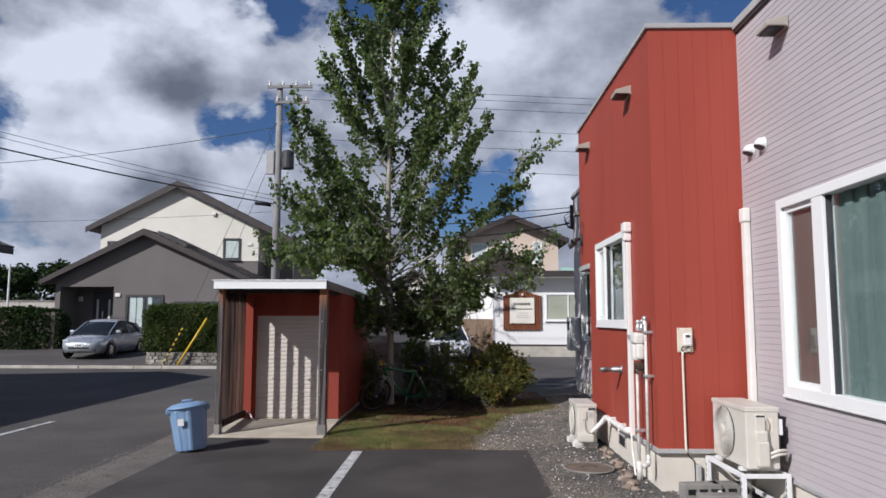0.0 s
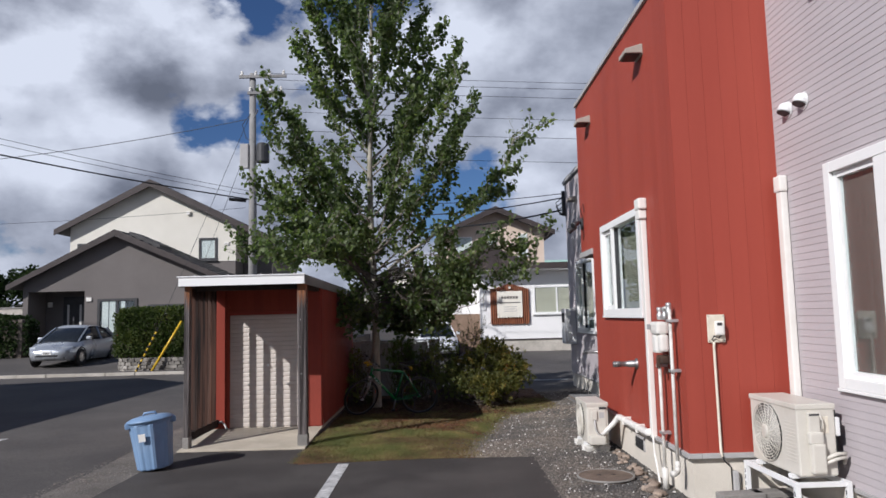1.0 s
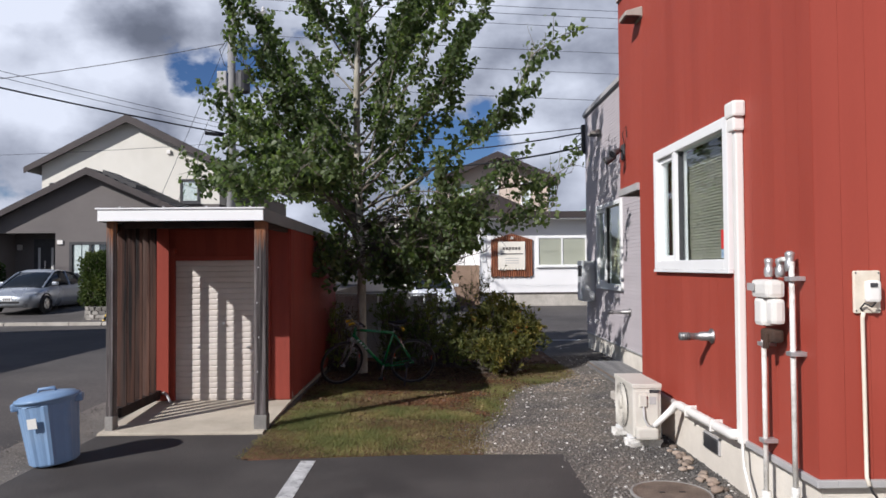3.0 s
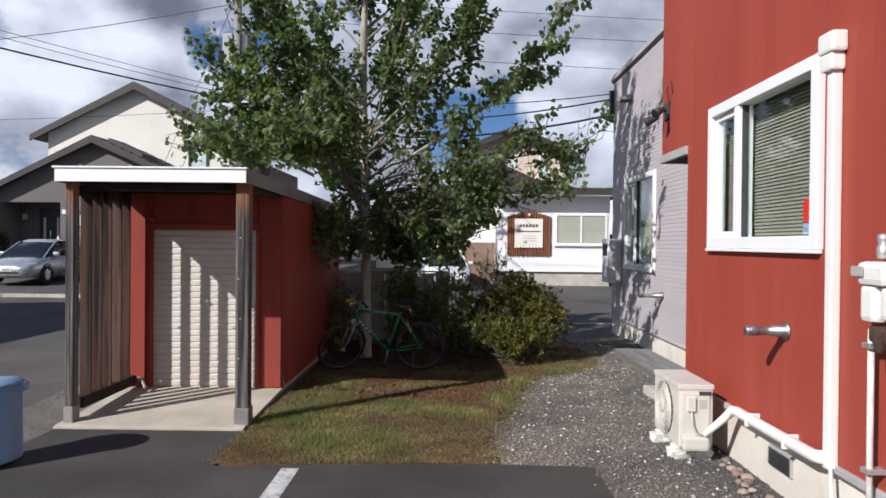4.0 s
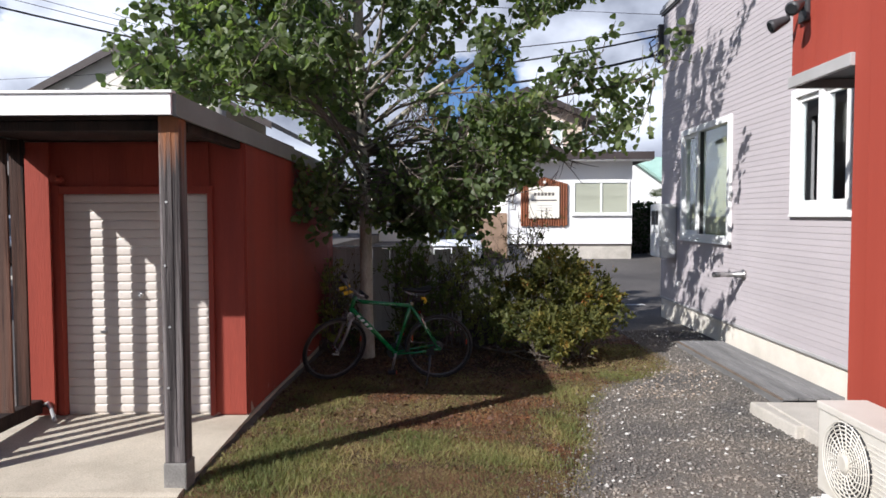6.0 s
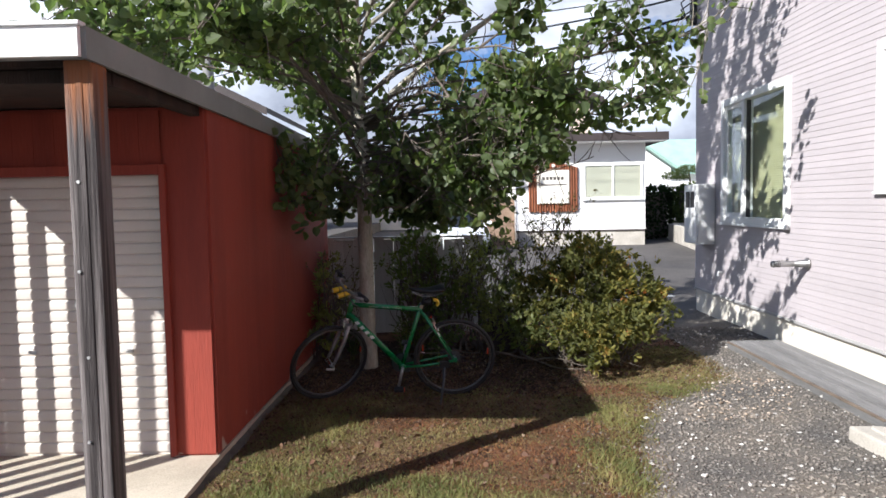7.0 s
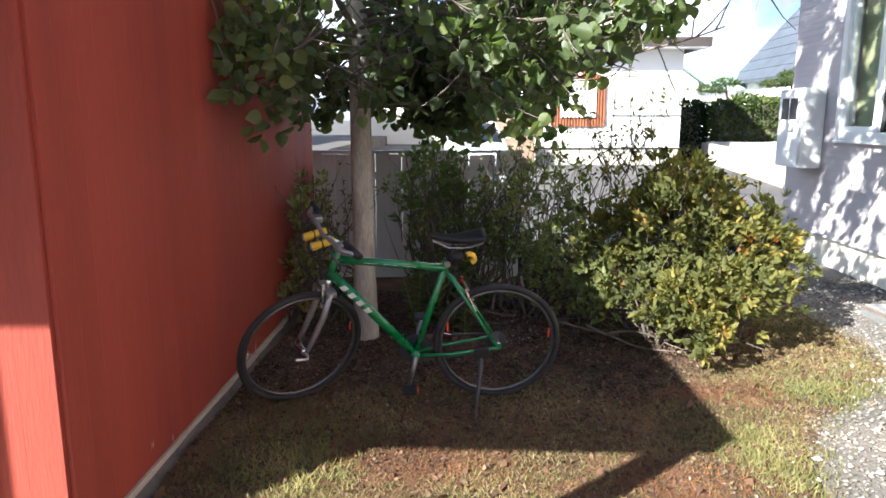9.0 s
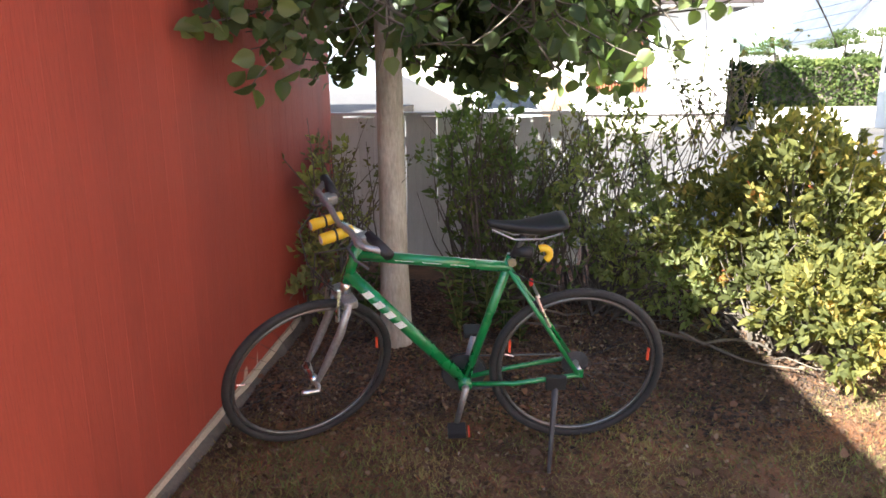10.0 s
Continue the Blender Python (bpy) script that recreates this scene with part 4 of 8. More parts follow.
# cooling-pipe cover on the red wall, down to the small outdoor unit
pc = thing("pipe_cover", (RX - 0.05, 8.32, 0.3), "white plastic pipe cover running down and along the red wall", "pipe")
part("duct", boxed(RX - 0.060, RX - 0.002, 8.284, 8.356, 0.40, 2.80, bevel=0.012), "white_plastic", pc)
bm = bmesh.new()
box(bm, RX - 0.095, RX - 0.002, 8.235, 8.40, 2.78, 2.90, bevel=0.02), box(bm, RX - 0.085, RX - 0.002, 8.26, 8.385, 2.68, 2.782, bevel=0.015)
part("cap", bm, "white_plastic", pc)
bm = bmesh.new()
tube(bm, [(RX - 0.06, 8.34, 0.46), (RX - 0.06, 8.44, 0.44), (RX - 0.06, 9.0, 0.435), (RX - 0.06, 9.54, 0.435), (RX - 0.068, 9.60, 0.43), (RX - 0.11, 9.635, 0.37), (RX - 0.19, 9.67, 0.28), (RX - 0.25, 9.69, 0.215)], [0.039, 0.040, 0.040, 0.040, 0.040, 0.032, 0.027, 0.025], 10)
part("sleeve", bm, "white_plastic", pc, smooth=True)
for y in (8.75, 9.3):
    part("strap", boxed(RX - 0.104, RX - 0.0, y - 0.010, y + 0.010, 0.389, 0.481, bevel=0.003), "white_plastic", pc)


# flue pipes
def flue(x, y, z, length, label):
    bm = bmesh.new()
    lathe(bm, [(0.062, 0.0), (0.062, 0.012), (0.038, 0.02), (0.037, 0.10), (0.029, 0.105), (0.029, length - 0.09), (0.032, length - 0.085), (0.032, length)], 16, pose(x, y, z, 0, -90, 0))
    f = solo("flue_pipe", bm, "old_steel", label, "flue pipe", "flue pipes", at=(x, y, z), smooth=True)
    for k in range(4):
        bm = bmesh.new()
        ring(bm, (x - length + 0.018 + k * 0.018, y, z), 0.032, 0.003, (0, 1, 0), (0, 0, 1), 16, 4)
        part("band", bm, "dark_metal", f)


flue(RX, 8.92, 1.12, 0.27, "short steel flue pipe sticking out of the red wall")
flue(WX - 0.012, 14.72, 0.93, 0.36, "short steel flue pipe sticking out of the grey siding")

# twin floodlight by the porch
fl = thing("floodlight", (RX, 11.5, 3.03), "black twin spotlight on a wall bracket", "outdoor lamp")
part("bracket", boxed(RX - 0.03, RX, 11.42, 11.54, 2.96, 3.14, bevel=0.01), "dark_metal", fl)
for k, y in enumerate((11.36, 11.56)):
    bm = bmesh.new()
    lathe(bm, [(0.02, -0.02), (0.028, 0.0), (0.038, 0.06), (0.048, 0.10), (0.048, 0.12)], 14, pose(RX - 0.10, y, 3.05 - 0.05 * k, 0, -115, 35 - 40 * k))
    hd = part("lamp_head", bm, "dark_metal", fl, smooth=True)
    bm = bmesh.new()
    lathe(bm, [(0.038, 0.121), (0.034, 0.124)], 14, pose(RX - 0.10, y, 3.05 - 0.05 * k, 0, -115, 35 - 40 * k))
    part("lens", bm, "car_glass", hd)
    part("arm", tubed([(RX - 0.02, 11.48, 3.05), (RX - 0.08, (y + 11.48) / 2, 3.08), (RX - 0.10, y, 3.05 - 0.05 * k)], 0.014, 6), "dark_metal", fl)
part("wire", tubed([(RX - 0.01, 11.40, 3.10), (RX - 0.05, 11.37, 3.24), (RX - 0.02, 11.33, 3.33), (RX - 0.005, 11.34, 3.2)], 0.006, 5), "black", fl)

# gas meter and its pipes
gm = thing("gas_meter", (RX, 7.8, 0.1), "white gas meter with two worn white riser pipes", "gas meter")
GX = RX - 0.07
for y, lo, hi in ((7.88, 0.16, 1.26), (7.50, 0.30, 1.72)):
    bm = bmesh.new()
    tube(bm, [(GX, y, lo), (GX, y, 0.5 * (lo + hi)), (GX, y, hi)], 0.0165, 10)
    p = part("riser_pipe", bm, "old_white", gm, smooth=True)
    for z in (0.52, 1.16) if y > 7.6 else (1.14, 1.60):
        part("clip", boxed(GX - 0.03, RX, y - 0.034, y + 0.034, z, z + 0.028, bevel=0.004), "zinc", p)
    part("foot_sleeve", tubed([(GX, y, 0.0 if y > 7.6 else 0.26), (GX, y, lo + 0.04)], 0.030 if y > 7.6 else 0.024, 10), "old_white", p, smooth=True)
for y, z in ((7.79, 1.62), (7.64, 1.62), (7.52, 1.66)):
    bm = bmesh.new()
    lathe(bm, [(0.024, 0), (0.031, 0.02), (0.031, 0.055), (0.022, 0.07), (0.028, 0.095), (0.028, 0.115), (0.012, 0.125)], 12, pose(GX, y, z))
    part("union_nut", bm, "zinc", gm, smooth=True)
part("link_pipe", tubed([(GX, 7.64, 1.70), (GX - 0.01, 7.60, 1.735), (GX, 7.53, 1.73)], 0.016, 8), "old_white", gm, smooth=True)
bm = bmesh.new()
box(bm, GX - 0.085, GX + 0.035, 7.64, 7.88, 1.485, 1.605, bevel=0.032), box(bm, GX - 0.070, GX + 0.03, 7.745, 7.875, 1.30, 1.49, bevel=0.030)
mb = part("meter_body", bm, "white_plastic", gm)
part("side_chamber", boxed(GX - 0.065, GX + 0.02, 7.615, 7.715, 1.32, 1.484, bevel=0.026), "white_plastic", mb)
part("dial", boxed(GX - 0.099, GX - 0.094, 7.80, 7.90, 1.53, 1.58, bevel=0.002), "flashing", mb)
part("bracket", boxed(GX - 0.02, RX, 7.90, 7.97, 1.50, 1.56, bevel=0.004), "zinc", gm)
part("valve", boxed(GX - 0.05, GX + 0.03, 7.66, 7.83, 1.20, 1.285, bevel=0.02), "dark_rust", gm, "dark brown shut-off valve")
part("valve_lever", boxed(GX - 0.075, GX - 0.05, 7.70, 7.74, 1.16, 1.26, bevel=0.006), "dark_rust", gm)
part("elbow", tubed([(GX, 7.50, 0.28), (GX - 0.01, 7.495, 0.245), (GX - 0.04, 7.47, 0.235), (GX - 0.075, 7.45, 0.235)], 0.028, 8), "old_white", gm, smooth=True)
bm = bmesh.new()
tube(bm, [(RX - 0.05, 8.28, 0.42), (RX - 0.05, 8.26, 0.25), (RX - 0.06, 8.14, 0.10), (RX - 0.06, 8.10, 0.0)], 0.011, 6)
part("hose", bm, "white_plastic", gm)

# old switch box on the red front
sb = thing("switch_box", (2.37, RY0, 1.6), "yellowed plastic electrical box with a conduit on the red wall", "electrical box")
part("backplate", boxed(2.296, 2.455, RY0 - 0.022, RY0 - 0.001, 1.41, 1.662, bevel=0.008), "beige_plastic", sb)
cv = part("cover", boxed(2.35, 2.437, RY0 - 0.065, RY0 - 0.02, 1.475, 1.605, bevel=0.02), "white_plastic", sb)
part("display", boxed(2.368, 2.41, RY0 - 0.069, RY0 - 0.064, 1.565, 1.59), "dark_metal", cv)
for x in (2.307, 2.444):
    for z in (1.425, 1.648):
        part("screw", tubed([(x, RY0 - 0.020, z), (x, RY0 - 0.026, z)], 0.005, 6), "dark_metal", sb)
part("lead", tubed([(2.40, RY0 - 0.06, 1.475), (2.37, RY0 - 0.07, 1.45), (2.34, RY0 - 0.05, 1.47), (2.325, RY0 - 0.035, 1.44), (2.345, RY0 - 0.03, 1.415)], 0.006, 6), "black", sb, smooth=True)
part("conduit", tubed([(2.345, RY0 - 0.03, 1.42), (2.345, RY0 - 0.018, 1.38), (2.350, RY0 - 0.018, 0.45), (2.352, RY0 - 0.04, 0.40)], 0.012, 7), "beige_plastic", sb, smooth=True)
part("earth_wire", tubed([(2.352, RY0 - 0.04, 0.41), (2.37, RY0 - 0.045, 0.36), (2.44, RY0 + 0.0, 0.30), (2.45, RY0 + 0.015, 0.02)], 0.006, 6), "black", sb, smooth=True)
part("drain", boxed(2.45, 2.50, RY0 - 0.02, RY0 + 0.028, 0.0, 0.27, bevel=0.01), "flashing", sb)


# ---------------------------------------------------------------- outdoor units
def outdoor_unit(at, rz, scale, label, stand, w=0.78, h=0.56, d=0.28, low=False):
    """An air-conditioner's outdoor unit; its fan looks along local -y."""
    u = thing("outdoor_unit", (0, 0, 0), label, "air conditioner", "outdoor units")
    z0 = stand
    part("body", boxed(-w / 2, w / 2, -d / 2, d / 2, z0, z0 + h, bevel=0.014), "unit_cream", u)
    part("lid", boxed(-w / 2 - 0.006, w / 2 + 0.006, -d / 2 - 0.008, d / 2 + 0.006, z0 + h - 0.035, z0 + h + 0.008, bevel=0.008), "unit_cream", u)
    cx, cz, R = -w / 2 + 0.30, z0 + h / 2, h * 0.43
    bm = bmesh.new()
    lathe(bm, [(R, 0.0), (R, 0.004)], 40, pose(cx, -d / 2 - 0.0005, cz, 90, 0, 0))
    part("fan_opening", bm, "dark_metal", u)
    g = None
    for k in range(9):
        bm = bmesh.new()
        ring(bm, (cx, -d / 2 - 0.018, cz), R * (0.22 + 0.78 * k / 8), 0.0045, (1, 0, 0), (0, 0, 1), 40, 4)
        part("grille_ring", bm, "unit_cream", u)
    for k in range(20):
        a = 2 * math.pi * k / 20
        part("grille_bar", tubed([(cx + 0.05 * math.cos(a), -d / 2 - 0.02, cz + 0.05 * math.sin(a)), (cx + R * 0.6 * math.cos(a + 0.18), -d / 2 - 0.022, cz + R * 0.6 * math.sin(a + 0.18)), (cx + R * math.cos(a + 0.42), -d / 2 - 0.006, cz + R * math.sin(a + 0.42))], 0.004, 4), "unit_cream", u)
    bm = bmesh.new()
    lathe(bm, [(R * 0.24, 0.0), (R * 0.24, 0.02), (R * 0.18, 0.028)], 24, pose(cx, -d / 2 - 0.008, cz, 90, 0, 0))
    part("hub_cap", bm, "unit_cream", u)
    e = w / 2
    if low:
        # small unit: raised pipe panel, box and cord on its end
        part("side_panel", boxed(e - 0.001, e + 0.010, -d / 2 + 0.02, d / 2 - 0.03, z0 + 0.02, z0 + h - 0.06, bevel=0.004), "unit_cream", u)
        part("handle_recess", boxed(e + 0.009, e + 0.013, 0.02, d / 2 - 0.02, z0 + h - 0.075, z0 + h - 0.045), "dark_metal", u)
        part("name_label", boxed(e + 0.009, e + 0.0125, 0.02, 0.08, z0 + h - 0.18, z0 + h - 0.11), "flashing", u)
        part("cord_box", boxed(e + 0.008, e + 0.03, -0.075, -0.01, z0 + h - 0.20, z0 + h - 0.09, bevel=0.006), "unit_cream", u)
        part("cable", tubed([(e + 0.018, -0.04, z0 + h - 0.20), (e + 0.03, -0.035, z0 + 0.18), (e + 0.045, -0.01, z0 + 0.12), (e + 0.06, 0.04, z0 + 0.11)], 0.010, 7), "flashing", u, smooth=True)
        part("pipe_cover", boxed(e - 0.002, e + 0.075, -d / 2 + 0.01, 0.085, z0 - 0.01, z0 + 0.105, bevel=0.025), "unit_cream", u)
    else:
        pcv = part("pipe_cover", boxed(e - 0.002, e + 0.035, -0.075, 0.015, z0 + h - 0.21, z0 + h - 0.055, bevel=0.012), "unit_cream", u)
        part("cover_shoulder", boxed(e - 0.002, e + 0.050, -0.085, 0.03, z0 + h - 0.30, z0 + h - 0.20, bevel=0.018), "unit_cream", pcv)
        part("cover_skirt", boxed(e - 0.002, e + 0.060, -0.075, 0.035, z0 + 0.03, z0 + h - 0.29, bevel=0.016), "unit_cream", pcv)
        part("handle_recess", boxed(e + 0.028, e + 0.0365, -0.07, 0.01, z0 + h - 0.078, z0 + h - 0.062), "dark_metal", pcv)
        part("name_label", boxed(e - 0.002, e + 0.003, 0.05, 0.095, z0 + h - 0.22, z0 + h - 0.09), "beige_plastic", u)
        part("cable", tubed([(e + 0.03, 0.01, z0 + h - 0.06), (e + 0.04, 0.03, z0 + h - 0.12), (e + 0.03, 0.025, z0 + h - 0.2)], 0.006, 6), "unit_cream", u, smooth=True)
        for k in range(2):
            part("pipe", tubed([(e + 0.03, 0.03, z0 + 0.10 + 0.035 * k), (e + 0.05, 0.12, z0 + 0.14 + 0.035 * k), (e + 0.02, 0.20, z0 + 0.145 + 0.03 * k), (e - 0.06, 0.235, z0 + 0.08)], 0.015, 8), "unit_cream", u, smooth=True)
        part("back_coil", boxed(-e + 0.03, e - 0.03, d / 2 - 0.002, d / 2 + 0.025, z0 + 0.03, z0 + h - 0.05), "dark_metal", u)
        part("hanger", boxed(e - 0.05, e + 0.012, d / 2 + 0.005, d / 2 + 0.03, z0 + h - 0.24, z0 + h - 0.10, bevel=0.004), "white_metal", u)
    for k in range(12):
        part("louvre", boxed(w / 2 - 0.19, w / 2 - 0.03, -d / 2 - 0.004, -d / 2 + 0.001, z0 + 0.10 + k * 0.027, z0 + 0.108 + k * 0.027), "unit_cream", u)
    for x in (-w / 2 + 0.12, w / 2 - 0.12):
        part("foot", boxed(x - 0.03, x + 0.03, -d / 2 - 0.02, d / 2 + 0.02, z0 - 0.03, z0 + 0.001), "white_metal", u)
    u.matrix_basis = Matrix.Translation(at) @ pose(0, 0, 0, 0, 0, rz) @ Matrix.Diagonal((scale, scale, scale, 1))
    return u


outdoor_unit((1.787, 10.075, 0.0), -90, 1.0, "weathered white outdoor air-conditioner unit standing low on the gravel", 0.10, w=0.65, h=0.487, d=0.265, low=True)
outdoor_unit((2.765, 6.885, 0.0), -89, 1.0, "white outdoor air-conditioner unit on a slotted steel stand", 0.405, w=0.78, h=0.545, d=0.30)
M["chalk_stone"] = surface("chalk_stone", (0.58, 0.56, 0.51), (0.78, 0.76, 0.71), 12.0, 0.9, 0.5, 60, stain=(0.45, 0.41, 0.34), stain_scale=9)
for x, y, r, w, d in ((1.70, 10.31, 8, 0.10, 0.07), (1.71, 9.87, 14, 0.10, 0.075), (1.88, 9.86, 80, 0.07, 0.06), (1.90, 10.31, 70, 0.07, 0.06)):
    bm = boxed(-w, w, -d, d, -0.01, 0.068, bevel=0.018, m=pose(0, 0, 0, 0, 0, r))
    bmesh.ops.subdivide_edges(bm, edges=bm.edges, cuts=1)
    for v in bm.verts:
        if v.co.z < 0.06:
            v.co += Vector((noise.noise(v.co * 17 + Vector((x, y, 0)) * 9), noise.noise(v.co * 17 + Vector((y, 3, x)) * 9), 0.0)) * 0.03
    bmesh.ops.translate(bm, verts=bm.verts, vec=(x, y, 0))
    solo("support_block", bm, "chalk_stone", "rough whitish stone block under the outdoor unit", "block", "support blocks")


def steel_stand():
    s = thing("steel_stand", (0, 0, 0), "white slotted-angle steel stand on the gravel", "stand")
    W, D, H = 0.84, 0.40, 0.373
    for x in (-W / 2, W / 2):
        for y in (-D / 2, D / 2):
            part("leg", boxed(x - 0.02, x + 0.02, y - 0.02, y + 0.02, 0.0, H, bevel=0.003), "white_metal", s)
            for k in range(5):
                part("slot", boxed(x - 0.006, x + 0.006, y - 0.0215, y - 0.0195, 0.05 + k * 0.055, 0.085 + k * 0.055), "dark_metal", s)
    for z in (0.07, H - 0.02):
        for y in (-D / 2, D / 2):
            part("rail", boxed(-W / 2 + 0.02, W / 2 - 0.02, y - 0.015, y + 0.015, z - 0.02, z + 0.02, bevel=0.003), "white_metal", s)
        for x in (-W / 2, W / 2):
            part("rail", boxed(x - 0.015, x + 0.015, -D / 2 + 0.02, D / 2 - 0.02, z - 0.019, z + 0.019, bevel=0.003), "white_metal", s)
    s.matrix_basis = pose(2.765, 6.885, 0.0, 0, 0, -89)


steel_stand()
for x, y, r in ((2.40, 7.10, 6), (2.42, 6.66, 3), (2.70, 7.14, 2)):
    blk = solo("concrete_block", boxed(-0.19, 0.19, -0.075, 0.075, -0.005, 0.15, bevel=0.010, m=pose(x, y, 0, 0, 0, r)), "concrete_dark", "hollow grey concrete block lying under the steel stand", "block", "concrete blocks")
    for k in (-1, 0, 1):
        part("hollow", boxed(-0.042 + 0.115 * k, 0.042 + 0.115 * k, -0.0765, -0.070, 0.05, 0.105, bevel=0.002, m=pose(x, y, 0, 0, 0, r)), "black", blk)

# iron lid in the gravel
lid = thing("manhole_cover", (1.55, 8.40, 0.0), "rusty round iron manhole cover set in gravel", "manhole cover")
bm = bmesh.new()
lathe(bm, [(0.28, -0.02), (0.28, 0.022), (0.27, 0.027), (0.25, 0.022), (0.25, 0.026), (0.0005, 0.031)], 40, pose(1.55, 8.40, 0))
part("lid", bm, "rust", lid)
bm = bmesh.new()
ring(bm, (1.55, 8.40, 0.018), 0.285, 0.012, (1, 0, 0), (0, 1, 0), 40, 6)
part("rim", bm, "concrete_dark", lid, "pale worn rim")
for k in range(2):
    part("key_hole", boxed(1.46 + 0.15 * k, 1.50 + 0.15 * k, 8.39, 8.41, 0.028, 0.0335), "black", lid)

# stones along the red plinth
rng = np.random.default_rng(5)
def stone_mesh(name, material, seed):
    bm = bmesh.new()
    bmesh.ops.create_icosphere(bm, subdivisions=2, radius=1.0)
    for v in bm.verts:
        v.co *= 0.8 + 0.45 * noise.noise(v.co * 1.1 + Vector((seed, 0, 0)))
        v.co.z *= 0.6
    return finish(name, bm, material, True)
M["edge_stone"] = surface("edge_stone", (0.20, 0.150, 0.115), (0.33, 0.265, 0.21), 4.0, 0.9, 0.4, 60, vary=0.5)
stones = [stone_mesh("stone", "edge_stone", s) for s in (1.0, 4.2, 9.7)]
for i in range(34):
    t = i / 33
    x, y = 1.98 - 0.13 * t + rng.uniform(-0.09, 0.07), 9.7 - 2.3 * t + rng.uniform(-0.05, 0.05)
    ob = new("stone", stones[i % 3])
    s = rng.uniform(0.028, 0.062) * (1.0 + 0.25 * (i > 22))
    ob.location, ob.scale, ob.rotation_euler = (x, y, s * 0.3), (s, s * rng.uniform(0.8, 1.3), s), (0, 0, rng.uniform(0, 6))
    tagged(ob, "rounded brownish stone lying by the plinth", "stone", "stones along the plinth")

# low weathered plank step and block step at the far wall
deck = thing("deck", (2.7, 13.9, 0), "low weathered dark grey plank step along the grey wall", "deck")
bm = bmesh.new()
box(bm, -0.062, 0.062, -1.36, 1.36, -0.014, 0.014, bevel=0.004)
deck_me = finish("plank", bm, "grey_wood")
for i in range(4):
    shared("plank", deck_me, deck, 2.49 + i * 0.132, 13.79, 0.062)
for y in (12.55, 13.8, 15.05):
    part("joist", boxed(2.43, 2.95, y - 0.04, y + 0.04, -0.02, 0.048), "grey_wood", deck)
part("front_board", boxed(2.405, 2.425, 12.43, 15.15, -0.02, 0.052), "grey_wood", deck)
part("edge_strip", boxed(2.402, 2.427, 12.43, 15.15, 0.0525, 0.066), "rust", deck, "thin rusty front edge")
solo("step_block", boxed(-0.12, 0.12, -0.34, 0.34, -0.03, 0.085, bevel=0.018, m=pose(2.21, 11.93, 0.0, 0, 2.5, 4)), "concrete", "pale concrete step block half sunk in gravel", "step")
part("porch_slab", boxed(RX + 0.1, WX - 0.03, RY1 + 0.0, 12.2, -0.05, 0.10, bevel=0.01), "concrete", house)

# meter cabinet at the far corner
mc = thing("meter_cabinet", (2.9, 17.5, 1.0), "white steel meter cabinet with two small dark windows", "meter box")
part("cabinet", boxed(2.80, WX - 0.010, 17.22, 17.74, 0.98, 1.80, bevel=0.01), "white_metal", mc)
part("cabinet_door", boxed(2.783, 2.799, 17.235, 17.725, 1.36, 1.79, bevel=0.004), "white_metal", mc)
part("lower_door", boxed(2.783, 2.799, 17.235, 17.725, 0.99, 1.35, bevel=0.004), "white_metal", mc)
for y in (17.31, 17.50):
    part("meter_window", boxed(2.776, 2.784, y, y + 0.15, 1.48, 1.70, bevel=0.002), "black", mc)
solo("wall_tap", tubed([(WX - 0.01, 16.95, 0.62), (WX - 0.06, 16.95, 0.63), (WX - 0.07, 16.95, 0.58)], 0.018, 8), "zinc", "small metal tap on the grey siding", "tap")

# ---------------------------------------------------------------- the shed
SX0, SX1, SY0, SY1 = -3.64, -1.98, 11.90, 15.76
shed = thing("shed", (-2.8, 13, 0), "small red storage shed with a porch and roller shutter", "shed")
bm = bmesh.new()
prism(bm, [(10.46, -0.06), (10.46, 0.012), (10.50, 0.022), (SY0 - 0.05, 0.075), (SY1 + 0.05, 0.075), (SY1 + 0.05, -0.06)], "x", SX0 - 0.02, SX1 + 0.015)
part("slab", bm, "slab_concrete", shed, "pale concrete floor slab")
bm = bmesh.new()
for i in range(62):
    y0 = 10.56 + i * 0.085
    box(bm, SX1 + 0.016, SX1 + 0.052, y0, y0 + 0.085, -0.06, 0.018 + 0.026 * min(1.0, max(0.0, (y0 - 10.7) / 1.2)))
bmesh.ops.remove_doubles(bm, verts=bm.verts, dist=0.004)
for v in bm.verts:
    if v.co.x > SX1 + 0.03:
        v.co.x += 0.030 * noise.noise((0.0, v.co.y * 3.1, v.co.z * 9)) + 0.012 * noise.noise((3.0, v.co.y * 11, 1.0))
    if v.co.z > 0:
        v.co.z += 0.014 * noise.noise((v.co.x * 20, v.co.y * 4.3, 5.0)) - (0.024 if v.co.x > SX1 + 0.03 else 0.0)
part("footing_edge", bm, "dirty_concrete", shed, "dirty rough concrete edge")
bm = bmesh.new()
cells(bm, "y", SY0, SY0 + 0.08, SX0, SX1, 0.075, 2.20, [(-3.40, -2.25, 0.075, 1.81)])
box(bm, SX1 - 0.08, SX1, SY0 + 0.08, SY1, 0.075, 2.2), box(bm, SX0, SX0 + 0.08, SY0 + 0.08, SY1, 0.075, 2.2), box(bm, SX0 + 0.08, SX1 - 0.08, SY1 - 0.08, SY1, 0.075, 2.2)
bmesh.ops.remove_doubles(bm, verts=bm.verts, dist=0.0005)
shed_wall = part("shed_wall", bm, "red_wood", shed, "red painted boards, flaking near the ground")
bm = bmesh.new()
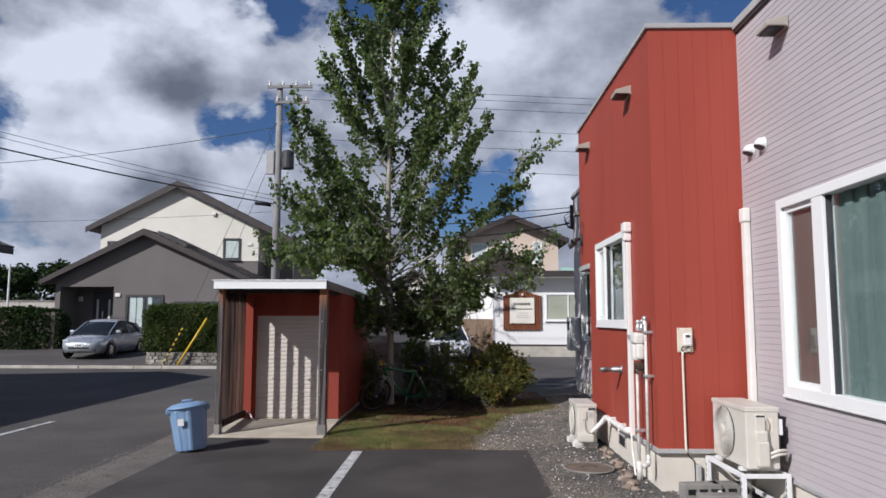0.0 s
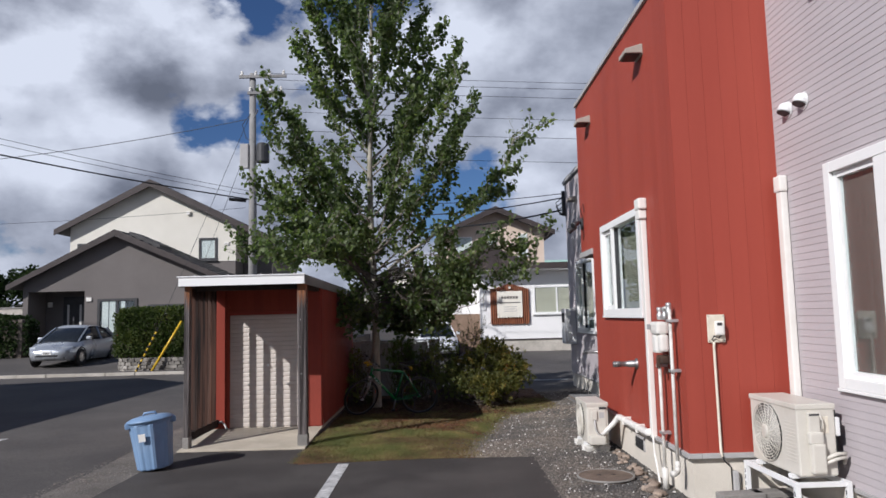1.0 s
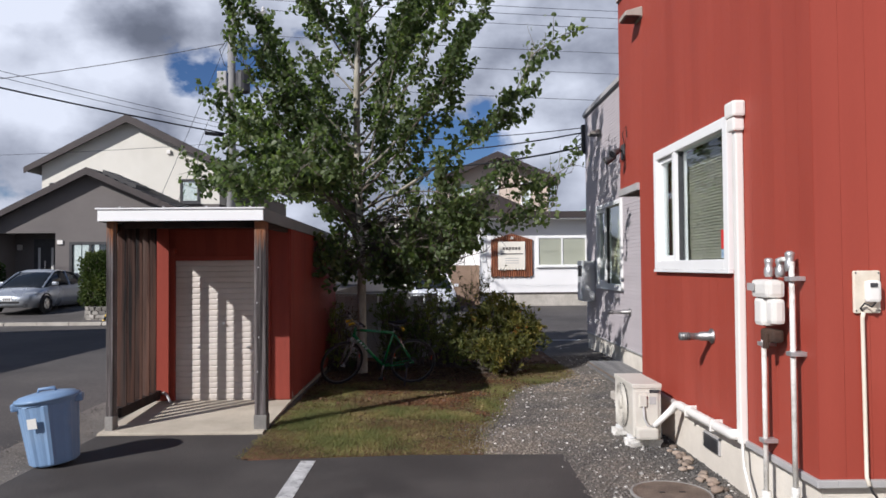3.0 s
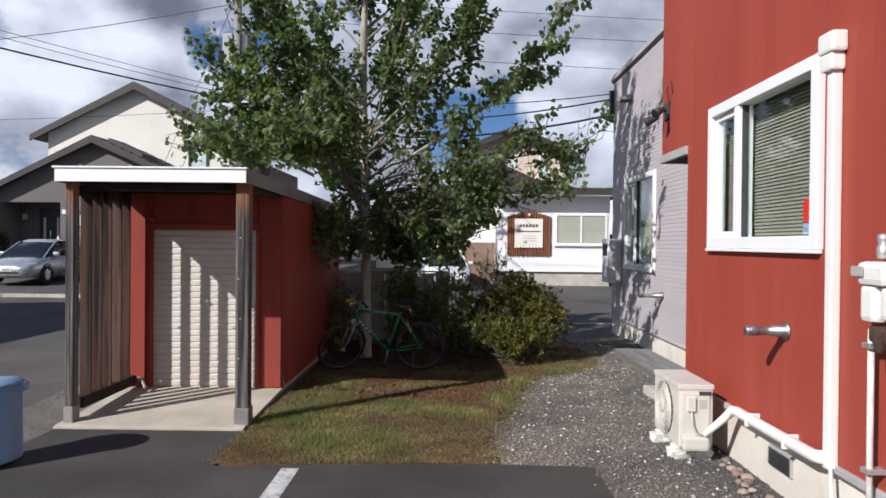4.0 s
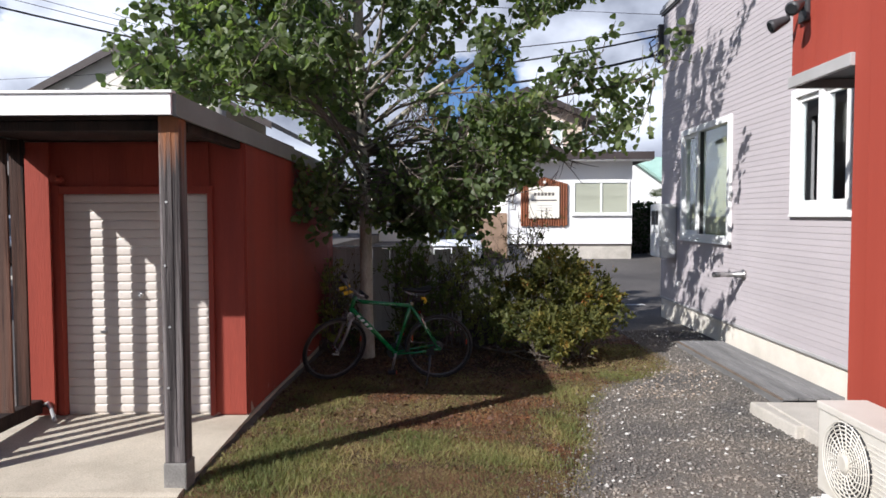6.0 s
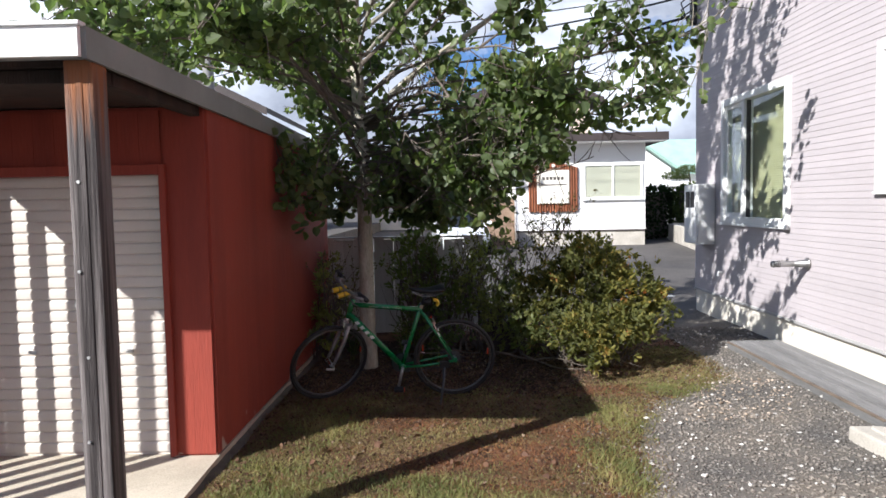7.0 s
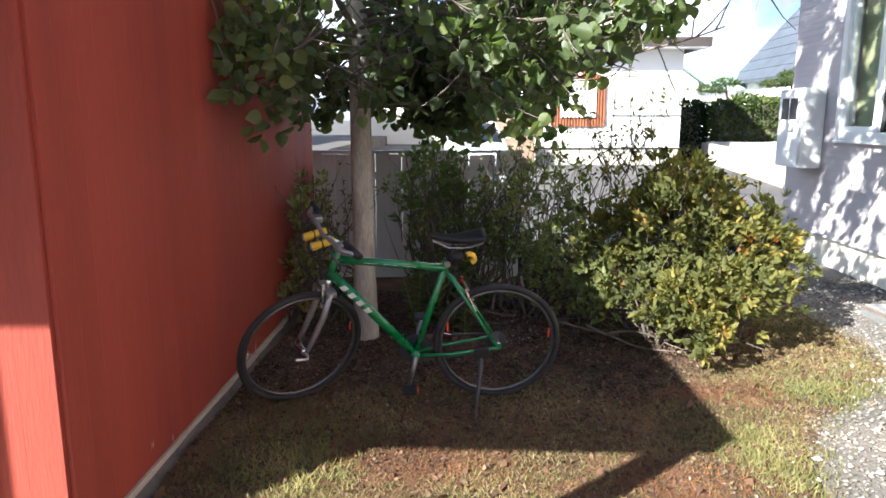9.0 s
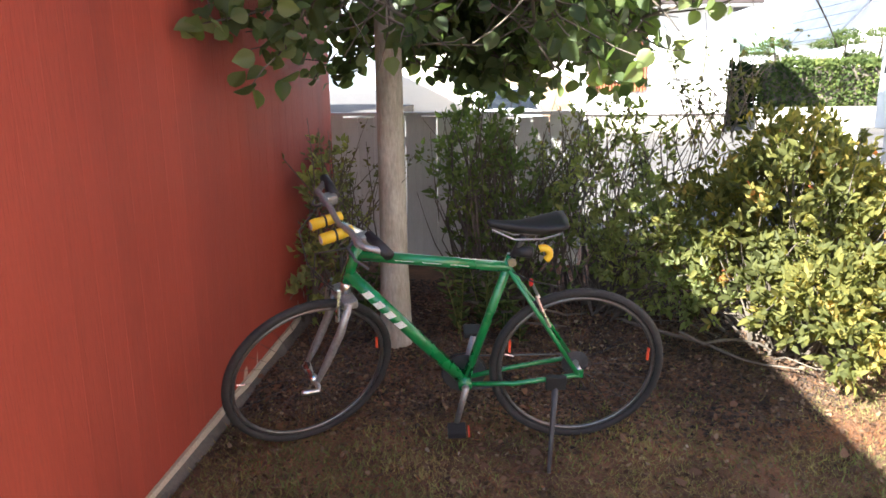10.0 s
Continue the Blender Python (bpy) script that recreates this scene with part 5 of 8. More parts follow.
prism(bm, [(0.0003, 0.0), (0.0003, -0.0134), (0.0009, -0.014), (0.1230, -0.014), (0.1237, -0.0134), (0.1237, 0.0)], "z", 0, 1)
sb_me = finish("board", bm, "red_wood")
for i in range(31):
    shared("board", sb_me, shed_wall, SX1, SY0 + i * 0.124 + 0.004, 0.09, sz=2.10, rz=math.pi / 2)
for x, z0, z1 in ((-3.64, 0.09, 2.18), (-3.52, 0.09, 2.18), (-2.23, 0.09, 2.18), (-2.107, 0.09, 2.18)):
    shared("board", sb_me, shed_wall, x, SY0, z0, sz=z1 - z0)
for i in range(9):
    shared("board", sb_me, shed_wall, -3.395 + i * 0.1275, SY0, 1.86, sz=0.32, sx=1.028)
bm = bmesh.new()
box(bm, -3.44, -3.395, SY0 - 0.045, SY0 + 0.01, 0.08, 1.86, bevel=0.004), box(bm, -2.255, -2.215, SY0 - 0.045, SY0 + 0.01, 0.08, 1.86, bevel=0.004), box(bm, -3.395, -2.255, SY0 - 0.045, SY0 + 0.01, 1.80, 1.86, bevel=0.004)
part("shutter_frame", bm, "red_wood", shed)
shutter = part("shutter", boxed(-3.40, -2.25, SY0 + 0.035, SY0 + 0.05, 0.075, 1.81), "shutter", shed, "beige ribbed steel roller shutter")
bm = bmesh.new()
prism(bm, [(0.0, 0.0), (-0.004, 0.003), (-0.009, 0.012), (-0.010, 0.036), (-0.009, 0.056), (-0.004, 0.066), (0.0, 0.068)], "x", 0, 1.14)
slat_me = finish("slat", bm, "shutter")
for i in range(25):
    shared("slat", slat_me, shutter, -3.395, SY0 + 0.034, 0.085 + i * 0.0688)
bm = bmesh.new()
lathe(bm, [(0.018, 0), (0.018, 0.02), (0.008, 0.022), (0.008, 0.04)], 12, pose(-2.80, SY0 + 0.016, 1.02, 90, 0, 0))
part("lock", bm, "zinc", shutter)
for x, z in ((-3.12, 0.72), (-2.52, 0.72)):
    part("latch", boxed(x, x + 0.045, SY0 - 0.005, SY0 + 0.018, z, z + 0.02, bevel=0.003), "zinc", shutter)
# posts with grooves, footings, beam
def post(x0, x1, y0, y1, z0, z1, label=""):
    bm = bmesh.new()
    box(bm, x0, x1, y0, y1, z0, z1, bevel=0.008)
    box(bm, x0 + (x1 - x0) * 0.42, x0 + (x1 - x0) * 0.62, y0 - 0.004, y0 + 0.002, z0 + 0.1, z1 - 0.05)
    part("post", bm, "post_wood", shed, label)
    part("footing", boxed(x0 - 0.008, x1 + 0.008, y0 - 0.008, y1 + 0.015, -0.02, z0, bevel=0.010), "concrete_dark", shed)


post(-2.078, -1.957, 10.57, 10.69, 0.17, 2.205, "weathered grey timber post, orange-brown at the top")
for z, x in ((0.62, -2.045), (0.98, -2.03), (1.34, -2.05), (1.71, -2.035)):
    part("nail", tubed([(x, 10.573, z), (x, 10.561, z)], 0.007, 8), "zinc", shed)
post(-3.618, -3.548, 10.56, 10.668, 0.17, 2.205, "weathered dark timber post")
part("beam", boxed(-3.53, -2.0, 10.73, 10.82, 2.14, 2.20, bevel=0.006), "shaded_old_wood", shed)
part("side_beam", boxed(-2.07, -2.0, 10.83, SY0 - 0.015, 2.14, 2.20, bevel=0.006), "shaded_old_wood", shed)
for x0, x1, z0, z1 in ((-3.62, -3.53, 0.12, 0.225), (-3.635, -3.60, 2.09, 2.19)):
    part("screen_rail", boxed(x0, x1, 10.72, 11.88, z0, z1, bevel=0.005), "shaded_old_wood", shed)
bm = bmesh.new()
box(bm, -0.050, 0.050, -0.011, 0.011, 0, 1.963, bevel=0.003)
slat2 = finish("screen_slat", bm, "screen_wood")
for i in range(5):
    shared("screen_slat", slat2, shed, -3.568, 10.83 + i * 0.198, 0.227, sz=1.0 - 0.006 * (i % 2), rz=radians(4 + 3 * math.sin(i * 3)), rx=0.004 * math.sin(i * 4.0))
part("red_post", boxed(-0.093, 0.093, -0.0135, 0.0135, 0.10, 2.19, bevel=0.004, m=pose(-3.532, 11.805, 0, 0, 0, 6)), "red_wood", shed)
bm = bmesh.new()
prism(bm, [(10.50, 2.235), (10.50, 2.318), (15.92, 2.265), (15.92, 2.165)], "x", SX0 - 0.015, SX1 + 0.016)
part("roof", bm, "flashing", shed, "low sheet-metal roof")
bm = bmesh.new()
prism(bm, [(10.474, 2.200), (10.474, 2.318), (10.50, 2.318), (10.50, 2.200)], "x", SX0 - 0.03, SX1 + 0.018)
part("front_fascia", bm, "white_paint", shed, "white painted front fascia")
bm = bmesh.new()
box(bm, SX0 - 0.05, SX1 + 0.032, 10.46, 10.52, 2.319, 2.336, bevel=0.004)
part("drip_edge", bm, "white_metal", shed)
for x in (SX0 - 0.037, SX1 + 0.017):
    bm = bmesh.new()
    prism(bm, [(10.502, 2.195), (10.502, 2.322), (15.94, 2.270), (15.94, 2.140)], "x", x, x + 0.022)
    part("side_fascia", bm, "grey_green", shed, "grey-green metal fascia")
# ceiling coloured near black so that the porch top reads as shaded
bm = bmesh.new()
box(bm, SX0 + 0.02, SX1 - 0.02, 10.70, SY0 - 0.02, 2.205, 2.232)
part("porch_ceiling", bm, "shaded_old_wood", shed)
for k in range(4):
    part("roof_screw", tubed([(-3.45 + k * 0.45, 10.49, 2.33), (-3.45 + k * 0.45, 10.49, 2.352)], 0.012, 6), "zinc", shed)
pl = thing("porch_lamp", (-3.42, SY0 - 0.05, 1.93), "small red painted lamp holder on the shed wall", "lamp holder")
bm = bmesh.new()
lathe(bm, [(0.035, 0), (0.035, 0.02), (0.022, 0.03), (0.022, 0.08), (0.032, 0.10)], 12, pose(-3.40, SY0 - 0.016, 1.92, 90, 0, 0))
part("socket", bm, "red_wood", pl)
part("base", boxed(-3.46, -3.35, SY0 - 0.03, SY0 - 0.014, 1.875, 1.905), "red_wood", pl)
solo("wall_faucet", tubed([(-3.56, 11.82, 0.16), (-3.48, 11.78, 0.20), (-3.42, 11.72, 0.17), (-3.36, 11.66, 0.10)], 0.016, 8), "zinc", "small metal tap with a short hose at the shed's foot", "tap")

# ---------------------------------------------------------------- board fence behind the beds
fence = thing("fence", (-1.4, 16.2, 0), "weathered white board fence behind the shrubs", "fence")
bm = bmesh.new()
box(bm, -0.0612, 0.0612, -0.009, 0.009, 0, 1.15, bevel=0.003)
fb = finish("fence_board", bm, "fence_white")
for i in range(21):
    shared("fence_board", fb, fence, -2.65 + i * 0.122, 16.2, 0.03, sz=1.0 + 0.012 * math.sin(i * 5.1), ry=0.006 * math.sin(i * 2.7))
for x in (-2.6, -1.4, -0.2):
    part("fence_post", boxed(x - 0.04, x + 0.04, 16.21, 16.29, 0, 1.16, bevel=0.004), "fence_white", fence)
for z in (0.25, 0.95):
    part("rail", boxed(-2.7, -0.14, 16.21, 16.245, z, z + 0.07, bevel=0.003), "fence_white", fence)
part("cap_rail", boxed(-2.7, -0.14, 16.17, 16.25, 1.185, 1.21, bevel=0.004), "fence_white", fence)


# ---------------------------------------------------------------- tree
def bend(rng, p, d, length, steps, up, wob):
    """A growing line: bends upwards and wavers."""
    p, d = Vector(p), Vector(d).normalized()
    out = [p.copy()]
    for _ in range(steps):
        d = (d + Vector((0, 0, up)) + Vector(rng.normal(size=3)) * wob).normalized()
        p = p + d * (length / steps)
        out.append(p.copy())
    return out


def along(line, t):
    f = t * (len(line) - 1)
    i = min(int(f), len(line) - 2)
    return line[i].lerp(line[i + 1], f - i), (line[i + 1] - line[i]).normalized()


def tree():
    rng = np.random.default_rng(21)
    tr = thing("tree", (-1.33, 14.40, 0), "tall slender broadleaf tree with dense green upright branches", "tree")
    def axis_at(z):
        return Vector((-1.352 - 0.006 * z - 0.045 * math.sin(max(0.0, z - 2.0) * 0.8), 14.40 + 0.03 * math.sin(z), z))

    stem = [axis_at(z) for z in np.linspace(0, 9.5, 20)]
    rad = [0.070 * (1 - z / 9.9) ** 0.72 + 0.006 + (0.016 * math.exp(-z / 0.15)) for z in np.linspace(0, 9.5, 20)]
    bm = bmesh.new()
    tube(bm, [Vector((-1.352, 14.4, -0.05)), *stem], [rad[0] * 1.15, *rad], 14)
    part("trunk", bm, "bark", tr, "pale smooth grey-brown trunk", smooth=True)
    places = []

    def limb(line, r0, twigs, per, first=0.22, spread=0.85, lift=0.25):
        bm = bmesh.new()
        n = len(line)
        tube(bm, line, [max(0.004, r0 * (1 - i / n)) for i in range(n)], 6)
        total = sum((b - a).length for a, b in zip(line, line[1:]))
        for k in range(twigs):
            t = first + (1 - first) * (k + rng.uniform(0, 0.9)) / twigs
            p, d = along(line, min(t, 0.99))
            w = Vector(rng.normal(size=3)) * spread
            e = (d * 0.7 + w + Vector((0, 0, lift))).normalized()
            ln = rng.uniform(0.22, 0.55) * (1.15 - 0.5 * t)
            tw = bend(rng, p, e, ln, 4, 0.10, 0.12)
            tube(bm, tw, [0.005, 0.0045, 0.004, 0.003, 0.002], 4, caps=False)
            for q in range(per):
                s, _ = along(tw, rng.uniform(0.1, 1.0))
                places.append(s + Vector(rng.normal(size=3)) * 0.045)
        for q in range(int(total * 16)):
            s, _ = along(line, rng.uniform(first, 1.0))
            places.append(s + Vector(rng.normal(size=3)) * 0.05)
        # thin limbs: sunlit tone high up, dark shaded tone low in the crown
        part("limb", bm, "bark" if r0 > 0.03 else "sunlit_limb_bark" if line[0].z > 2.9 else "twig", tr)

    # steep limbs all the way up, filling a tall oval outline
    count = 84
    for i in range(count):
        z1 = 3.1 + 6.5 * ((i + 0.5) / count) ** 0.92
        a = i * 2.39996 + rng.uniform(-0.35, 0.35)
        way = (math.degrees(a) + 180) % 360 - 180
        if z1 < 4.9 and -80 < way < 50 and i % 4:      # open on the path's side low down
            continue
        if 3.4 < z1 < 8.2 and -128 < way < -66 and i % 3:      # the stem shows between the front limbs
            continue
        r = np.interp(z1, [3.0, 3.6, 4.6, 5.5, 6.5, 7.5, 8.5, 9.6], [2.05, 2.25, 2.30, 2.15, 1.95, 1.65, 1.15, 0.25]) * (rng.uniform(0.80, 1.06) if i % 4 else rng.uniform(0.35, 0.6))
        z0 = max(2.05 + (0.35 if i % 3 == 0 else 1.1) * rng.uniform(), z1 - r * 1.25 - 0.15)
        p, out = axis_at(z0), Vector((math.cos(a), math.sin(a), 0))
        q = axis_at(z1) + out * r
        m = p.lerp(q, 0.5) + out * r * 0.14 - Vector((0, 0, 0.12 * (z1 - z0)))
        line = [p * (1 - t) ** 2 + m * 2 * t * (1 - t) + q * t * t + Vector(rng.normal(size=3)) * 0.02 * (t > 0) for t in np.linspace(0, 1, 10)]
        limb(line, 0.024 * (1.1 - z0 / 12), int((8 + r * 7.5) * np.interp(z1, [3.0, 4.5, 6.0], [0.85, 1.0, 1.2])), 22 if z1 > 4.4 else 17, first=0.26 if z1 > 5.2 else 0.14, spread=0.60, lift=0.45)
    # leading shoots at the top
    for i in range(6):
        line = bend(rng, axis_at(8.2 + 0.2 * i), (math.cos(i * 2.4) * 0.35, math.sin(i * 2.4) * 0.35, 1), 1.1, 6, 0.05, 0.04)
        limb(line, 0.010, 9, 16, first=0.1, spread=0.5, lift=0.4)

    def led(pts, r0, twigs, per, first, spread, sides):
        """A long limb through given places, with side shoots."""
        pts = [Vector(p) for p in pts]
        limb(pts, r0, twigs, per, first=first, spread=spread)
        for i in range(sides):
            p, d = along(pts, first + (0.97 - first) * (i + 0.5) / sides)
            line = bend(rng, p, (d.x * 0.8 + rng.normal() * 0.5, rng.normal() * 0.7, 0.25 + rng.uniform(-0.4, 0.4)), rng.uniform(0.4, 0.85), 6, 0.05, 0.06)
            limb(line, 0.011, 7, 16, first=0.15)

    # the big side limb that reaches over the path, and others that set the crown's outline
    led(((-1.33, 14.40, 2.38), (-1.05, 14.38, 2.66), (-0.70, 14.34, 2.94), (-0.2, 14.28, 3.25), (0.30, 14.2, 3.6), (0.75, 14.12, 4.0), (1.08, 14.08, 4.4), (1.30, 14.05, 4.85), (1.40, 14.05, 5.2)), 0.036, 24, 18, 0.42, 0.5, 6)
    led(((-1.33, 14.40, 2.30), (-0.6, 14.25, 2.55), (0.2, 14.12, 2.78), (0.9, 14.05, 2.92), (1.5, 14.0, 3.02), (1.95, 13.98, 3.15)), 0.022, 20, 16, 0.40, 0.45, 5)
    led(((-1.33, 14.40, 2.2), (-0.6, 14.5, 2.35), (0.2, 14.6, 2.45), (0.9, 14.7, 2.45), (1.35, 14.75, 2.35)), 0.018, 15, 16, 0.35, 0.45, 4)
    led(((-1.33, 14.40, 2.45), (-2.0, 14.35, 2.75), (-2.8, 14.3, 2.92), (-3.4, 14.28, 2.98), (-3.9, 14.25, 2.95)), 0.020, 12, 14, 0.40, 0.35, 2)
    led(((-1.33, 14.40, 2.7), (-2.0, 14.4, 3.1), (-2.6, 14.4, 3.5), (-3.1, 14.35, 3.85), (-3.5, 14.3, 4.2)), 0.022, 16, 16, 0.40, 0.45, 4)
    led(((-1.33, 14.40, 2.5), (-1.9, 14.0, 2.75), (-2.6, 13.5, 2.85), (-3.1, 13.1, 2.8)), 0.018, 14, 16, 0.35, 0.5, 3)
    led(((-1.33, 14.40, 2.35), (-1.0, 13.9, 2.5), (-0.7, 13.4, 2.5), (-0.4, 13.0, 2.35)), 0.016, 13, 16, 0.35, 0.5, 3)
    # limbs that reach forward and droop over the beds and the path; few on the shed's side
    for a, ln, z0, twigs, per in ((-34, 2.0, 2.45, 13, 16), (-10, 2.0, 2.40, 14, 16), (20, 1.9, 2.4, 14, 16), (-64, 1.5, 2.40, 11, 15), (-42, 1.3, 2.15, 12, 15), (-8, 1.4, 2.10, 13, 16),
                                  (-104, 1.25, 2.4, 9, 14), (-126, 1.3, 2.30, 10, 14), (-112, 1.0, 2.0, 10, 14), (-84, 0.75, 1.95, 7, 12), (15, 1.2, 2.0, 13, 15), (55, 1.2, 2.1, 12, 15), (100, 1.0, 2.2, 9, 14), (-25, 1.0, 1.92, 12, 14)):
        line = bend(rng, (-1.36, 14.40, z0), (math.cos(radians(a)), math.sin(radians(a)), 0.16), ln, 8, -0.13 if ln < 1.4 else -0.075, 0.045)
        limb(line, 0.013, twigs, per, first=0.30, spread=0.75, lift=-0.35)
    # dense limbs out over the path's side of the bed
    led(((-1.36, 14.40, 2.5), (-0.9, 14.0, 2.62), (-0.4, 13.6, 2.62), (0.05, 13.25, 2.52), (0.45, 13.0, 2.35)), 0.018, 11, 15, 0.5, 0.5, 3)
    led(((-1.36, 14.40, 2.6), (-0.95, 13.85, 2.75), (-0.5, 13.3, 2.8), (-0.15, 12.95, 2.75), (0.1, 12.7, 2.62)), 0.018, 9, 14, 0.55, 0.5, 2)
    led(((-1.36, 14.40, 2.35), (-0.7, 14.1, 2.45), (0.0, 13.75, 2.42), (0.5, 13.5, 2.3), (0.85, 13.35, 2.12)), 0.018, 12, 15, 0.45, 0.5, 3)
    led(((-1.36, 14.40, 2.1), (-0.9, 14.25, 2.1), (-0.4, 14.1, 2.0), (0.0, 14.0, 1.85), (0.3, 13.95, 1.75)), 0.014, 16, 17, 0.30, 0.5, 3)
    led(((-1.36, 14.40, 2.0), (-1.0, 14.1, 1.98), (-0.7, 13.85, 1.88), (-0.45, 13.7, 1.75)), 0.012, 12, 16, 0.30, 0.5, 2)
    led(((-1.36, 14.40, 2.05), (-1.05, 14.0, 2.08), (-0.65, 13.75, 2.05), (-0.25, 13.6, 1.98), (0.1, 13.5, 1.92)), 0.012, 16, 17, 0.25, 0.5, 4)
    led(((-1.36, 14.40, 2.15), (-0.95, 14.45, 2.15), (-0.5, 14.5, 2.08), (-0.1, 14.5, 1.98), (0.15, 14.5, 1.9)), 0.012, 16, 17, 0.25, 0.5, 4)
    # low limbs at the back, over the shrubs and the fence
    led(((-1.36, 14.40, 2.0), (-0.9, 14.85, 2.05), (-0.4, 15.2, 1.98), (0.05, 15.4, 1.85)), 0.014, 18, 18, 0.25, 0.55, 5)
    led(((-1.36, 14.40, 1.95), (-1.1, 14.9, 1.95), (-0.85, 15.35, 1.82), (-0.65, 15.7, 1.65)), 0.014, 18, 18, 0.25, 0.55, 5)
    led(((-1.36, 14.40, 2.2), (-0.8, 14.75, 2.35), (-0.2, 15.05, 2.4), (0.35, 15.25, 2.35)), 0.014, 18, 18, 0.25, 0.55, 5)
    led(((-1.36, 14.40, 1.9), (-0.85, 14.75, 1.85), (-0.45, 14.95, 1.72), (-0.1, 15.0, 1.58)), 0.012, 18, 18, 0.25, 0.55, 6)
    led(((-1.36, 14.40, 1.85), (-1.1, 14.7, 1.8), (-0.95, 14.95, 1.62), (-0.85, 15.1, 1.42)), 0.012, 16, 18, 0.25, 0.55, 5)
    # low shoots that hang in front of the trunk and over the bed
    for pts, tw in ((((-1.36, 14.40, 1.95), (-1.22, 14.15, 1.98), (-1.16, 13.95, 1.80), (-1.15, 13.86, 1.55)), 15), (((-1.36, 14.40, 1.95), (-0.98, 14.32, 1.98), (-0.72, 14.25, 1.78), (-0.58, 14.2, 1.52)), 18),
                    (((-1.36, 14.40, 2.0), (-0.7, 14.52, 2.0), (-0.32, 14.45, 1.80), (-0.1, 14.4, 1.62)), 18), (((-1.36, 14.40, 1.9), (-1.5, 14.6, 1.92), (-1.60, 14.8, 1.75), (-1.65, 14.9, 1.52)), 12),
                    (((-1.36, 14.40, 2.0), (-1.5, 14.0, 2.0), (-1.62, 13.7, 1.85), (-1.70, 13.5, 1.66)), 11), (((-1.36, 14.40, 1.9), (-1.0, 14.6, 1.88), (-0.8, 14.65, 1.68), (-0.72, 14.65, 1.45)), 14)):
        led(pts, 0.010, tw, 15, 0.35, 0.45, 3)
    # a limb that leans forward over the shed's roof
    led(((-1.36, 14.40, 2.0), (-1.62, 13.9, 2.55), (-1.85, 13.4, 2.85), (-2.05, 12.95, 3.0), (-2.2, 12.6, 3.02)), 0.022, 18, 18, 0.35, 0.6, 6)
    led(((-1.36, 14.40, 2.2), (-1.7, 13.8, 2.8), (-2.2, 13.3, 3.15), (-2.7, 12.95, 3.3)), 0.018, 16, 18, 0.35, 0.6, 5)
    led(((-1.36, 14.40, 2.3), (-1.75, 13.7, 2.75), (-2.1, 13.1, 2.85), (-2.35, 12.5, 2.75), (-2.45, 12.1, 2.62)), 0.016, 18, 18, 0.35, 0.6, 6)
    at = np.array([tuple(p) for p in places])
    at = at[~((at[:, 0] < -1.93) & (at[:, 1] > 11.9) & (at[:, 1] < 15.8) & (at[:, 2] < 2.34))]      # none inside the shed
    at = at[~(((at[:, 0] > 0.15) & (at[:, 2] < 1.95)) | ((at[:, 0] > 0.55) & (at[:, 2] < 2.2)))]      # headroom over the path
    stem_off = np.hypot(at[:, 0] + 1.38, 0.0)
    clump = np.array([noise.noise((a * 1.25, b * 1.25, c * 1.25)) + 0.45 * noise.noise((a * 3.1, b * 3.1, c * 3.1)) for a, b, c in at])
    share = np.clip(1.22 + 1.6 * clump, 0.13, 1.0) * np.where((at[:, 1] < 14.3) & (at[:, 2] > 3.3) & (at[:, 2] < 7.6) & (stem_off < 0.24), 0.40, 1.0)
    share = np.where((at[:, 2] < 2.55) & ((at[:, 0] < -0.55) | (at[:, 2] < 2.1)), np.maximum(share, 0.9), share)
    share = np.where((at[:, 0] < -1.55) & (at[:, 1] < 14.0) & (at[:, 2] < 3.5), share * 0.82, share)
    mid = (at[:, 2] > 2.1) & (at[:, 2] < 3.5) & (at[:, 0] > np.where(at[:, 2] < 2.55, -0.55, -1.2))
    share = np.where(mid, np.clip(0.78 + 2.2 * clump, 0.05, 1.0), share)      # open boughs with sky between
    off = at - np.array([-0.84, 14.4, 2.58])
    share = np.where(((off[:, 0] + 0.05 * off[:, 1]) / 0.27) ** 2 + ((off[:, 2] - 0.19 * off[:, 1]) / 0.40) ** 2 < 1, share * 0.10, share)      # the gap under the big limb
    share = np.where((np.abs(at[:, 0] + 1.42) < 0.12) & (at[:, 1] < 14.4) & (at[:, 2] > 2.05) & (at[:, 2] < 2.7), share * 0.4, share)      # the bare fork of the trunk
    # thin places towards the sun, which let it reach the shrubs
    ray, aside = np.array(to_sun), np.full(len(at), 9.0)
    for spot in ((-0.25, 15.05, 0.95), (0.25, 14.8, 0.85), (0.75, 14.6, 1.0), (0.85, 14.95, 1.15)):
        rel = at - np.array(spot)
        aside = np.minimum(aside, np.linalg.norm(rel - (rel @ ray)[:, None] * ray, axis=1) + 0.45 * clump)
    share = np.where((aside < 0.40) & (at[:, 1] < 14.6) & (at[:, 2] < 2.75), share * 0.2, share)
    at = at[rng.uniform(size=len(at)) < share]
    me = leaf_mesh("crown", rng, at, 0.082, "tree_leaf", droop=0.65, wide=0.46, round_leaf=True)
    stuff_part("crown", me, tr, "dense crown of small rounded green leaves")
    return len(at)


tree()


